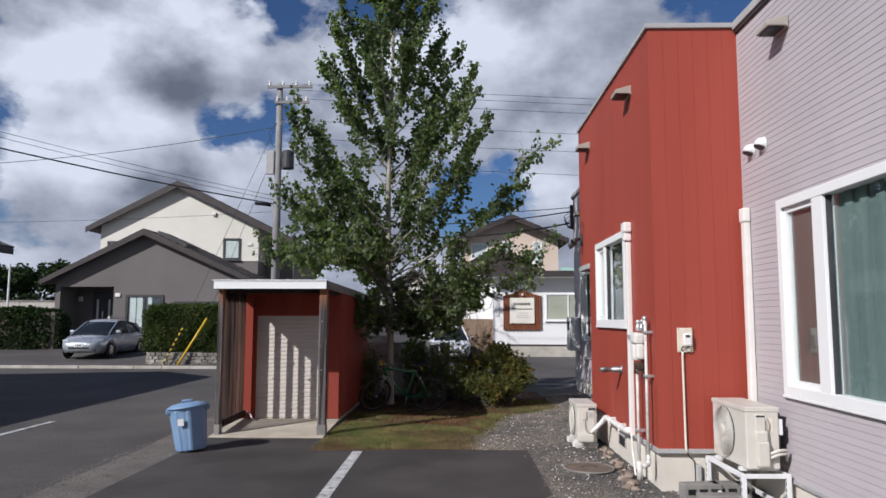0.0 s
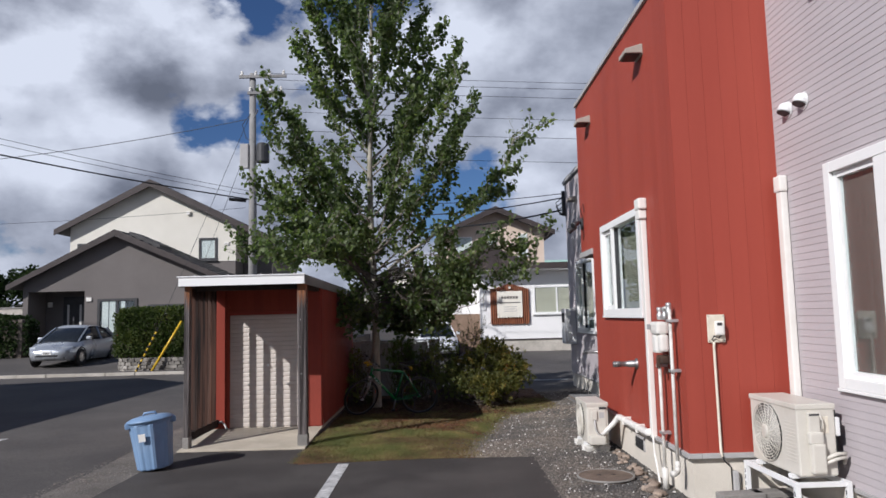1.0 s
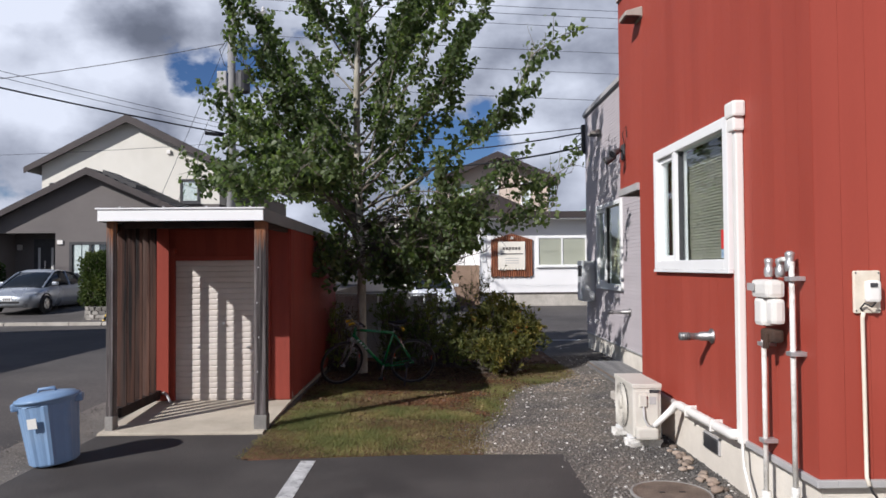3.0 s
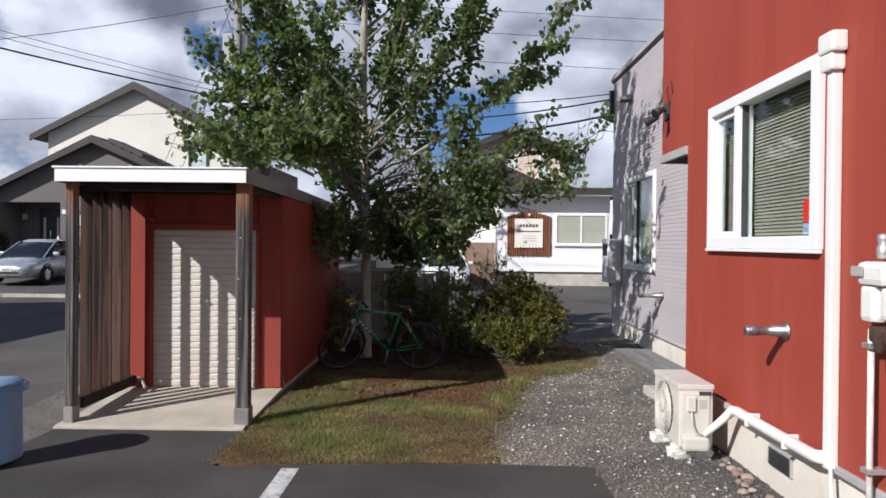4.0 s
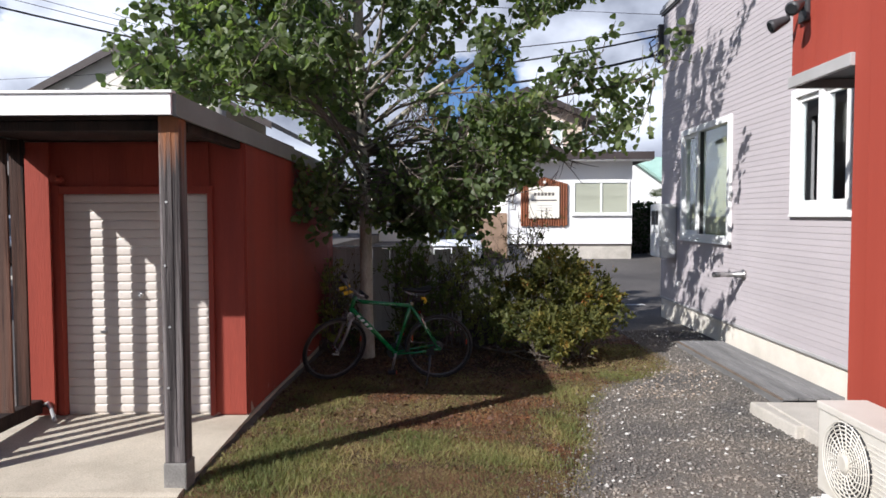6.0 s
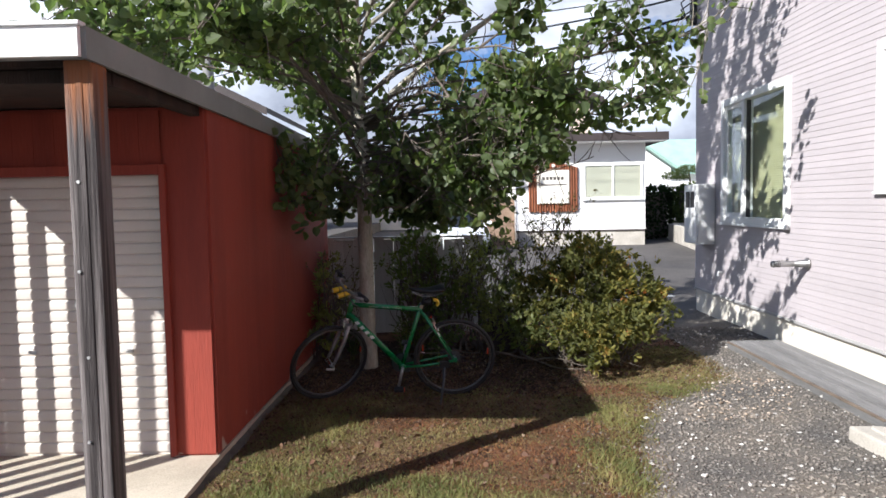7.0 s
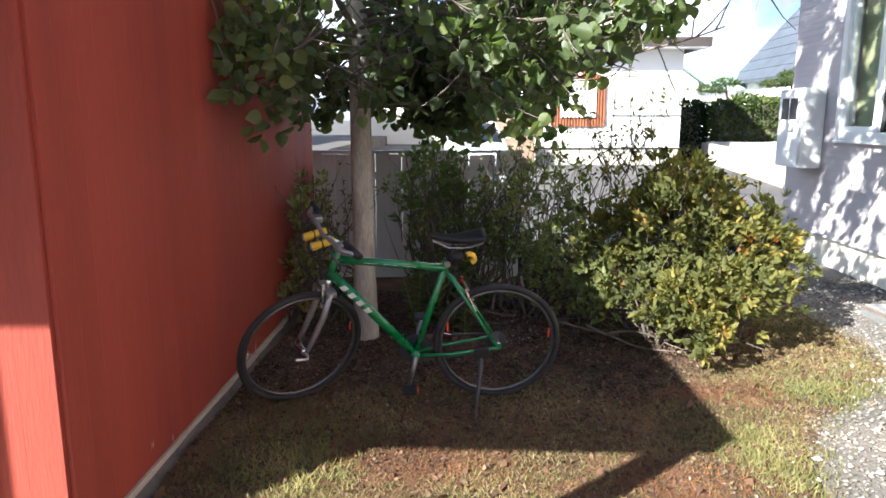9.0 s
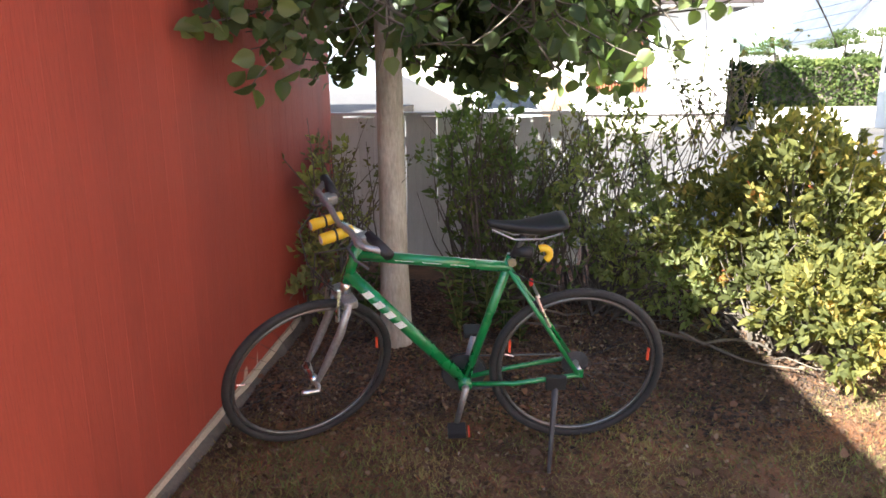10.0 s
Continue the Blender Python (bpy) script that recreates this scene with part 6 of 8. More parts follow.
# ---------------------------------------------------------------- shrubs
def shrub(name, seed, lobes, rosettes, size, material, label, stems=26, per=7, low=0.12, twig_tops=()):
    """A shrub of several rounded lobes (x, y, z, rx, ry, rz): bent stems, and rosettes of leaves near the lobes' skins."""
    rng = np.random.default_rng(seed)
    cx, cy = lobes[0][0], lobes[0][1]
    sh = thing(name, (cx, cy, 0), label, "shrub", "shrubs by the fence")
    tips = []
    vol = np.array([l[3] * l[4] + l[4] * l[5] + l[3] * l[5] for l in lobes])
    pick = rng.choice(len(lobes), rosettes, p=vol / vol.sum())
    for k in pick:
        x, y, z, rx, ry, rz = lobes[k]
        d = rng.normal(size=3)
        d /= np.linalg.norm(d)
        r = rng.uniform(0.40, 1.0) ** 0.5 * (1 + 0.75 * noise.noise(Vector(d * 2.6) + Vector((seed, 0, 0)))) * (1 + (0.22 if rng.uniform() < 0.12 else 0))
        p = (x + d[0] * rx * r, y + d[1] * ry * r, z + d[2] * rz * r)
        if p[2] > low:
            tips.append((p, d))
    thin = []
    bm = bmesh.new()
    for i in range(stems):
        p, d = tips[rng.integers(len(tips))]
        base = Vector((cx + (p[0] - cx) * 0.35 + rng.normal() * 0.10, cy + (p[1] - cy) * 0.35 + rng.normal() * 0.08, 0.0))
        end = Vector(p) + Vector(d) * (0.10 if i % 3 == 0 else 0.0)
        w0 = 0.012 if i % 5 == 0 else 0.0065
        mid = base.lerp(end, 0.5) + Vector((rng.normal() * 0.08, rng.normal() * 0.08, 0.05))
        tube(bm, [base, base.lerp(mid, 0.6), mid, mid.lerp(end, 0.5) + Vector(rng.normal(size=3)) * 0.02, end], [w0 * 1.0, w0 * 0.85, w0 * 0.6, w0 * 0.4, 0.0018], 5, caps=False)
    for p in twig_tops:
        for j in range(12):
            b = Vector(p) + Vector((rng.normal() * 0.12, rng.normal() * 0.1, -rng.uniform(0.5, 0.8)))
            e = Vector(p) + Vector((rng.normal() * 0.20, rng.normal() * 0.15, rng.uniform(-0.25, 0.08)))
            ln = bend(rng, b, e - b, (e - b).length, 5, 0.02, 0.06)
            tube(bm, ln, [0.005, 0.004, 0.004, 0.003, 0.002, 0.0015], 4, caps=False)
            for q in range(3):
                s, dd = along(ln, rng.uniform(0.2, 1.0))
                thin.append((tuple(s), np.array(dd)))
    part("branchwork", bm, "twig", sh)
    P = np.array([p for p, _ in tips])
    D = np.array([d for _, d in tips])
    at = np.repeat(P, per, axis=0) + rng.normal(size=(len(P) * per, 3)) * size * 0.28
    out = np.repeat(D, per, axis=0) * 1.0 + np.array([0, 0, 0.45])
    stuff_part("foliage", leaf_mesh("foliage", rng, at, size, material, droop=0.0, wide=0.25, outward=out), sh)
    if thin:
        P = np.repeat(np.array([p for p, _ in thin]), 4, axis=0)
        P += rng.normal(size=P.shape) * 0.02
        stuff_part("sparse_foliage", leaf_mesh("sparse_foliage", rng, P, size * 0.7, "twig_leaf", droop=0.0, wide=0.25), sh)
    return sh


shrub("shrub", 3, [(0.80, 14.55, 0.72, 0.48, 0.44, 0.40), (1.16, 14.45, 0.60, 0.36, 0.38, 0.34), (0.38, 14.70, 0.60, 0.28, 0.34, 0.36), (0.66, 14.02, 0.42, 0.34, 0.28, 0.20), (1.00, 14.10, 0.42, 0.28, 0.26, 0.20),
                   (0.72, 13.74, 0.27, 0.12, 0.12, 0.16), (0.92, 15.0, 0.92, 0.32, 0.34, 0.30), (1.40, 14.5, 0.68, 0.15, 0.20, 0.18)],
      1850, 0.056, "bush_leaf", "dense shrub with green, yellow and reddish leaves", stems=230, per=8, low=0.13, twig_tops=((0.44, 15.1, 1.62), (0.60, 15.15, 1.76), (0.30, 15.1, 1.35)))
shrub("shrub", 8, [(-0.10, 15.15, 0.76, 0.36, 0.36, 0.50), (0.02, 14.8, 0.48, 0.30, 0.32, 0.34), (0.22, 14.5, 0.36, 0.24, 0.24, 0.26)], 560, 0.048, "olive_leaf", "tall loose shrub with olive-green leaves", stems=120, twig_tops=((-0.30, 15.1, 1.25), (0.05, 15.2, 1.36), (-0.12, 15.1, 1.28)))
shrub("shrub", 12, [(-0.78, 15.35, 0.62, 0.36, 0.36, 0.54), (-0.58, 15.0, 0.45, 0.24, 0.26, 0.40), (-0.95, 15.2, 0.95, 0.24, 0.26, 0.36)], 520, 0.052, "shade_leaf", "dark green twiggy shrub in the shade of the tree", stems=170, twig_tops=((-0.70, 15.2, 1.30), (-0.95, 15.4, 1.2), (-0.5, 15.3, 1.2), (-0.60, 15.3, 1.05)))
shrub("shrub", 17, [(-1.82, 14.95, 0.55, 0.13, 0.42, 0.52), (-1.80, 14.5, 0.30, 0.11, 0.25, 0.25)], 170, 0.055, "olive_leaf", "thin straggly shrub against the shed wall", stems=46, twig_tops=((-1.76, 15.1, 1.15), (-1.70, 14.9, 0.95), (-1.74, 14.6, 1.2)))


def weed(x, y, h, seed):
    rng = np.random.default_rng(seed)
    w = thing("weed", (x, y, 0), "tall leafy green weed at the foot of the tree", "weed", "weeds")
    at, out = [], []
    for k in range(4):
        ln = bend(rng, (x + rng.normal() * 0.03, y + rng.normal() * 0.03, 0), (rng.normal() * 0.15, rng.normal() * 0.15, 1), h * rng.uniform(0.7, 1), 6, 0.05, 0.03)
        bm = bmesh.new()
        tube(bm, ln, 0.0035, 4)
        part("stem", bm, "grass", w)
        for q in range(26):
            p, _ = along(ln, 0.15 + 0.85 * q / 26)
            a = q * 2.4
            at.append(tuple(p)), out.append((math.cos(a) * 3, math.sin(a) * 3, 1.2))
    stuff_part("foliage", leaf_mesh("foliage", rng, np.array(at), 0.075, "hedge_leaf", droop=0, wide=0.13, outward=np.array(out)), w)


for x, y, h, s in ((-1.02, 14.55, 0.55, 1), (-0.86, 14.62, 0.42, 2), (-0.74, 14.5, 0.30, 3), (-1.55, 14.75, 0.5, 4)):
    weed(x, y, h, s)
# trailing dead branches under the shrubs
for k, (a, b) in enumerate((((-0.1, 14.45), (0.62, 13.98)), ((-0.75, 14.5), (-0.25, 14.9)), ((0.1, 14.2), (0.75, 14.25)), ((-1.0, 14.75), (-0.4, 14.55)))):
    rg = np.random.default_rng(40 + k)
    A, B = Vector((*a, 0.17)), Vector((*b, 0.045))
    ln = [A.lerp(B, t) + Vector(rg.normal(size=3)) * 0.02 for t in np.linspace(0, 1, 7)]
    solo("dead_branch", tubed(ln, [0.008, 0.009, 0.009, 0.008, 0.007, 0.006, 0.004], 6), "twig", "bare grey branch trailing over the soil", "branch", "dead branches", smooth=True)


# ---------------------------------------------------------------- lawn, litter, gravel
# where the turf is green, rust-brown or bare and straw-coloured: (x, y, half width, half depth)
GREEN = ((0.48, 11.7, 0.20, 0.55), (0.72, 12.65, 0.22, 0.40), (1.25, 13.45, 0.45, 0.18), (-0.62, 11.35, 0.45, 0.28), (-1.5, 11.0, 0.42, 0.75), (-1.1, 10.1, 0.65, 0.40), (-1.35, 12.5, 0.3, 0.25), (0.0, 11.05, 0.40, 0.22))
RUST = ((0.0, 11.95, 0.62, 0.30), (0.22, 12.45, 0.40, 0.22), (-0.60, 11.85, 0.35, 0.16), (-0.95, 12.62, 0.50, 0.18), (0.70, 13.45, 0.45, 0.14), (-0.25, 11.5, 0.25, 0.10), (0.35, 11.3, 0.14, 0.20))
STRAW = ((-0.15, 10.0, 0.42, 0.45), (0.08, 10.7, 0.22, 0.30), (-1.6, 9.75, 0.3, 0.2), (-0.75, 10.75, 0.30, 0.16))


def spread(x, y, spots):
    """How much of a kind of turf grows at a place, with ragged bounds."""
    wob = np.array([noise.noise((a * 4.0, b * 4.0, 6.0)) for a, b in zip(x, y)]) * 0.45
    total = np.zeros(len(x))
    for cx, cy, rx, ry in spots:
        total = np.maximum(total, 1.3 - np.hypot((x - cx) / rx, (y - cy) / ry) * 0.9 + wob)
    return np.clip(total, 0, 1)


def shaded_bed(x, y, fade=0.35):
    """1 on the bare dark bed under the tree, 0 out on the lawn, with a wavering edge."""
    edge = np.array([13.25 + 0.30 * noise.noise((a * 1.6, 2.0, 4.0)) + 0.55 * max(0.0, a - 0.1) for a in x])
    return np.clip((y - edge) / fade, 0, 1) * np.clip((1.15 - x) / 0.5, 0, 1)


def blades(name, material, x, y, h, w, lean, label):
    """Single blades of turf at the given places."""
    rng = np.random.default_rng(len(x))
    n = len(x)
    z = np.where(inside(x, y, LAWN), np.array([swell(a, b) for a, b in zip(x, y)]), 0.0)
    a = rng.uniform(0, 2 * math.pi, n)
    tilt = rng.normal(size=(n, 2)) * lean
    base = np.stack([x, y, z - 0.003], 1)
    side = np.stack([np.cos(a) * w, np.sin(a) * w, np.zeros(n)], 1)
    tip = base + np.stack([tilt[:, 0] * h, tilt[:, 1] * h, h], 1)
    ob = new(name, quick_mesh(name, np.stack([base - side, base + side, tip], 1), [(0, 1, 2)], material))
    tagged(ob, label, "grass", kind="stuff")


def turf():
    rng = np.random.default_rng(2)
    n = 250000
    x, y = rng.uniform(-2.0, 2.0, n), rng.uniform(9.45, 15.2, n)
    patch = np.array([noise.noise((a * 1.5, b * 1.5, 3.0)) + 0.5 * noise.noise((a * 6, b * 6, 1.0)) for a, b in zip(x, y)])
    green, rust, straw = spread(x, y, GREEN), spread(x, y, RUST), spread(x, y, STRAW)
    on = inside(x + rng.normal(size=n) * 0.07, y + rng.normal(size=n) * 0.05, LAWN) & (y > 9.53 + 0.05 * np.array([noise.noise((a * 5, 1.0, 1.0)) for a in x]))
    dens = 0.22 + 0.62 * green - 0.40 * rust * (1 - 0.5 * green) - 0.20 * straw + 0.55 * patch - 0.40 * shaded_bed(x, y)
    k = on & (rng.uniform(size=n) < np.clip(dens, 0.02, 1))
    m = int(k.sum())
    blades("grass", "grass", x[k], y[k], rng.uniform(0.012, 0.048, m) * (0.7 + 0.6 * green[k]), rng.uniform(0.002, 0.0042, m), 0.6, "short thin grass, green and straw-coloured, with bare patches")
    n = 380000
    x, y = rng.uniform(-2.0, 2.05, n), rng.uniform(9.5, 15.0, n)
    patch = np.array([noise.noise((a * 2.3, b * 2.3, 7.0)) + 0.6 * noise.noise((a * 9, b * 9, 2.0)) for a, b in zip(x, y)])
    on = inside(x + rng.normal(size=n) * 0.08, y + rng.normal(size=n) * 0.06 * (y > 10.2), LAWN) & (y > 9.53)
    on &= rng.uniform(size=n) < np.clip(0.80 + patch * 0.6, 0.15, 1) * (1 - 0.92 * shaded_bed(x, y))
    red = rng.uniform(size=n) < np.clip(0.13 + 0.80 * spread(x, y, RUST) - 0.35 * spread(x, y, STRAW), 0.03, 0.92)
    for name, pick, material, label in (("dry_grass", on & ~red, "dry_grass", "short dead grass, straw-coloured and olive"), ("moss", on & red, "rust_moss", "low rust-brown moss and dead grass in patches")):
        m = int(pick.sum())
        blades(name, material, x[pick], y[pick], rng.uniform(0.006, 0.022, m), rng.uniform(0.0018, 0.0040, m), 1.1, label)


turf()


def lumps(name, seed, n, poly, x0, x1, y0, y1, smin, smax, material, label, category, z=0.0, flat=0.6, power=2.0, lift=None, at=None, fray=0.0):
    """Loose small stones strewn over an outline."""
    rng = np.random.default_rng(seed)
    if at is not None:
        x, y = at[:, 0], at[:, 1]
    else:
        x, y = rng.uniform(x0, x1, n), rng.uniform(y0, y1, n)
        k = inside(x + rng.normal(size=n) * fray, y + rng.normal(size=n) * fray * (y > 10.2), poly)
        x, y = x[k], y[k]
    n = len(x)
    if lift is not None:
        z = np.array([lift(a, b) for a, b in zip(x, y)])
    s = smin + (smax - smin) * rng.uniform(size=n) ** power
    q = np.array([(1, 0, 0), (0, 1, 0), (-1, 0, 0), (0, -1, 0), (0.2, 0.1, 1), (0, 0, -1)], dtype=float)
    v = q[None] * s[:, None, None] * (1 + 0.35 * rng.normal(size=(n, 6, 3)))
    v[:, :, 2] *= flat
    a = rng.uniform(0, 6.28, n)
    c, d = np.cos(a)[:, None], np.sin(a)[:, None]
    vx, vy = v[:, :, 0] * c - v[:, :, 1] * d, v[:, :, 0] * d + v[:, :, 1] * c
    v = np.stack([vx + x[:, None], vy + y[:, None], v[:, :, 2] + (z + s * flat * 0.35)[:, None]], 2)
    F = [(0, 1, 4), (1, 2, 4), (2, 3, 4), (3, 0, 4), (1, 0, 5), (2, 1, 5), (3, 2, 5), (0, 3, 5)]
    ob = new(name, quick_mesh(name, v, F, material))
    return tagged(ob, label, category, kind="stuff")


lumps("gravel", 6, 62000, GRAVEL, 0.2, 3.1, 6.0, 16.4, 0.004, 0.016, "pebble", "loose crushed grey gravel", "gravel", lift=lambda a, b: max(-0.004, swell(a, b) - 0.004) if inside(np.array([a]), np.array([b]), LAWN)[0] else -0.004, fray=0.06)
lumps("pale_gravel", 7, 2200, GRAVEL, 0.2, 3.1, 6.0, 16.4, 0.005, 0.019, "pale_pebble", "pale bits of stone among the gravel", "gravel", z=0.002, fray=0.1)


STRAYS = 1300


def edge_gravel():
    """Stones that stray from the path on to the lawn, fewer with the distance."""
    rng = np.random.default_rng(9)
    line = np.array(LAWN[3:13])
    seg = rng.integers(0, len(line) - 1, STRAYS)
    t = rng.uniform(size=STRAYS)[:, None]
    d = line[seg + 1] - line[seg]
    nrm = np.stack([-d[:, 1], d[:, 0]], 1) / np.linalg.norm(d, axis=1)[:, None]
    p = line[seg] + d * t + nrm * (np.abs(rng.normal(size=STRAYS)) * 0.19 - 0.05)[:, None]
    return p


STRAY = edge_gravel()
lumps("scattered_gravel", 9, 0, None, 0, 0, 0, 0, 0.004, 0.014, "pebble", "gravel strewn over the lawn's edge", "gravel", lift=lambda a, b: swell(a, b) if b > 9.62 else 0.0, at=STRAY)
lumps("pale_chips", 14, 900, [(1.1, 12.6), (1.9, 12.7), (2.35, 13.6), (2.1, 14.2), (1.5, 13.5)], 1.0, 2.4, 12.5, 14.3, 0.006, 0.017, "chip", "brownish white chips on the gravel beside the lawn", "gravel", z=0.004)
lumps("soil_crumbs", 16, 7000, LAWN, -1.95, 2.0, 9.5, 15.0, 0.003, 0.009, "crumb", "loose dark crumbs of soil", "soil", lift=swell, power=3.0)
RB = np.random.default_rng(71)
BED = np.stack([RB.uniform(-1.92, 1.2, 52000), RB.uniform(12.9, 15.7, 52000)], 1)
BED = BED[(RB.uniform(size=len(BED)) < shaded_bed(BED[:, 0], BED[:, 1]) ** 1.3) & inside(BED[:, 0], BED[:, 1], LAWN)]
lumps("leaf_mould", 18, 0, None, 0, 0, 0, 0, 0.004, 0.014, "humus", "dark brown crumbly leaf mould under the tree", "soil", lift=swell, at=BED, flat=0.5)
lumps("grit", 10, 7000, [(-4.4, 5), (-3.66, 5), (-3.66, 13), (-4.4, 13)], -4.4, -3.66, 5, 13, 0.003, 0.011, "pebble", "loose grit along the road's edge", "grit", z=-0.008)


def litter():
    rng = np.random.default_rng(33)
    n = 260
    x, y = rng.uniform(-1.95, 1.6, n), rng.uniform(11.5, 14.6, n)
    k = inside(x, y, LAWN)
    x, y = x[k], y[k]
    at = np.stack([x, y, np.array([swell(a, b) for a, b in zip(x, y)]) + 0.012], 1)
    out = rng.normal(size=(len(x), 3)) * np.array([3, 3, 0.5])
    tagged(new("fallen_leaves", leaf_mesh("fallen_leaves", rng, at, 0.05, "dead_leaf", droop=0, wide=0.4, outward=out)), "dry brown fallen leaves on the soil", "leaves", kind="stuff")
    n = 15000
    x, y = rng.uniform(-1.95, 2.0, n), 10.8 + 4.7 * rng.uniform(size=n) ** 0.7
    k = inside(x, y, LAWN)
    x, y = x[k], y[k]
    at = np.stack([x, y, np.array([swell(a, b) for a, b in zip(x, y)]) + 0.004], 1)
    out = rng.normal(size=(len(x), 3)) * np.array([3, 3, 0.8])
    tagged(new("leaf_litter", leaf_mesh("leaf_litter", rng, at, 0.026, "litter", droop=0, wide=0.35, outward=out)), "fine brown plant litter on the soil", "leaves", kind="stuff")


litter()


# ---------------------------------------------------------------- bicycle
def bicycle():
    b = thing("bicycle", (0, 0, 0), "green bicycle with yellow handlebar lights leaning on its kickstand", "bicycle")
    R = 0.345
    rear, bb = Vector((0, 0, R)), Vector((0.44, 0, 0.285))
    seat_c, head_t, head_b = Vector((0.283, 0, 0.800)), Vector((0.832, 0, 0.878)), Vector((0.878, 0, 0.745))
    turn = Matrix.Translation(head_t) @ Matrix.Rotation(radians(29), 4, (head_t - head_b).normalized()) @ Matrix.Translation(-head_t)

    def bar(name, pts, r, mat, parent=None, n=10, label=""):
        return part(name, tubed(pts, r, n), mat, parent or b, label, smooth=True)

    bar("top_tube", [head_t + Vector((-0.0, 0, -0.035)), seat_c + Vector((0, 0, -0.015))], 0.0205, "bike_green")
    dt = bar("down_tube", [head_b + Vector((0.0, 0, 0.03)), bb], 0.0250, "bike_green", n=12)
    bar("seat_tube", [bb, seat_c + Vector((-0.008, 0, 0.03))], 0.0175, "bike_green")
    bar("head_tube", [head_b + Vector((0.002, 0, -0.01)), head_t + Vector((-0.004, 0, 0.012))], 0.0225, "bike_green")
    part("bottom_bracket", tubed([bb + Vector((0, -0.04, 0)), bb + Vector((0, 0.04, 0))], 0.027, 12), "bike_green", b, smooth=True)
    for s in (-1, 1):
        bar("seat_stay", [seat_c + Vector((0, 0.018 * s, -0.02)), Vector((0.12, 0.055 * s, 0.53)), Vector((0.005, 0.062 * s, R))], 0.0085, "bike_green")
        bar("chain_stay", [bb + Vector((-0.02, 0.025 * s, 0)), Vector((0.25, 0.055 * s, 0.305)), Vector((0.0, 0.062 * s, R))], 0.010, "bike_green")
        part("dropout", boxed(-0.016, 0.02, 0.058 * s - 0.003, 0.058 * s + 0.003, R - 0.016, R + 0.02, bevel=0.002), "bike_green", b)
    # pale marks on the down tube
    axis = (bb - head_b - Vector((0, 0, 0.03))).normalized()
    across = Vector((axis.z, 0, -axis.x))
    for k in range(4):
        c = head_b + Vector((0, 0, 0.03)) + axis * (0.115 + k * 0.058)
        bm = bmesh.new()
        face = [c + axis * u + across * v for u, v in ((-0.021, -0.014), (0.009, -0.014), (0.019, 0.014), (-0.011, 0.014))]
        near, off = [bm.verts.new(p + Vector((0, 0.0262, 0))) for p in face], [bm.verts.new(p + Vector((0, 0.0150, 0))) for p in face]
        bm.faces.new(near), bm.faces.new(off[::-1])
        for i in range(4):
            bm.faces.new((near[i], off[i], off[(i + 1) % 4], near[(i + 1) % 4]))
        bmesh.ops.recalc_face_normals(bm, faces=bm.faces)
        part("decal", bm, "decal", dt, "pale slanted mark")
    for k in range(3):
        x = 0.70 - k * 0.10
        part("decal", tubed([Vector((x, 0.0175, 0.785 + (x - 0.283) * 0.105)), Vector((x - 0.07, 0.0175, 0.785 + (x - 0.353) * 0.105))], 0.0035, 5), "decal", b)

    def wheel(name, c, m, cassette):
        def P(bm):
            for v in bm.verts:
                v.co = m @ v.co
            return bm
        w = part(name, P(tubed([c + Vector((0, -0.05, 0)), c + Vector((0, -0.02, 0)), c, c + Vector((0, 0.02, 0)), c + Vector((0, 0.05, 0))], [0.019, 0.014, 0.012, 0.014, 0.019], 12)), "chrome", b, smooth=True)
        bm = bmesh.new()
        ring(bm, c, R - 0.0165, 0.0165, (1, 0, 0), (0, 0, 1), 64, 10)
        part("tyre", P(bm), "rubber", w, "worn black tyre", smooth=True)
        bm = bmesh.new()
        ring(bm, c, R - 0.041, 0.0085, (1, 0, 0), (0, 0, 1), 64, 8)
        part("rim", P(bm), "rim_grey", w, "dark grey rim", smooth=True)
        for i in range(28):
            a = 2 * math.pi * i / 28
            s = 1 if i % 2 else -1
            o = a + 0.35 * (1 if (i // 2) % 2 else -1)
            p = c + Vector((0.018 * math.cos(o), 0.026 * s, 0.018 * math.sin(o)))
            q = c + Vector(((R - 0.052) * math.cos(a), 0.0, (R - 0.052) * math.sin(a)))
            part("spoke", P(tubed([p, q], 0.0009, 3)), "dark_metal", w)
        for a in (20, 170):
            p = c + Vector((0.284 * math.cos(radians(a)), 0.004, 0.284 * math.sin(radians(a))))
            if cassette or a == 170:
                part("reflector", P(boxed(p.x - 0.0045, p.x + 0.0045, -0.004, 0.007, p.z - 0.027, p.z + 0.027, bevel=0.002)), "orange", w)
        part("valve", P(tubed([c + Vector((0.285, 0, 0.06)), c + Vector((0.25, 0, 0.05))], 0.003, 4)), "chrome", w)
        if cassette:
            bm = bmesh.new()
            for k in range(6):
                lathe(bm, [(0.024 + 0.006 * k, 0.0), (0.024 + 0.006 * k, 0.002)], 24, Matrix.Translation(c + Vector((0, -0.02 - 0.004 * (5 - k), 0))) @ pose(0, 0, 0, 90, 0, 0))
            part("cassette", bm, "dark_metal", w)
        return w

    wheel("rear_wheel", rear, Matrix.Identity(4), True)
    wheel("front_wheel", Vector((1.045, 0, R)), turn, False)

    def S(bm):
        for v in bm.verts:
            v.co = turn @ v.co
        return bm

    fk = part("fork", S(tubed([head_b + Vector((0.002, 0, -0.008)), head_b + Vector((0.012, 0, -0.065))], 0.020, 12)), "chrome", b, "silver suspension fork", smooth=True)
    part("crown", S(boxed(0.862, 0.922, -0.07, 0.07, 0.655, 0.69, bevel=0.012)), "bike_grey", fk)
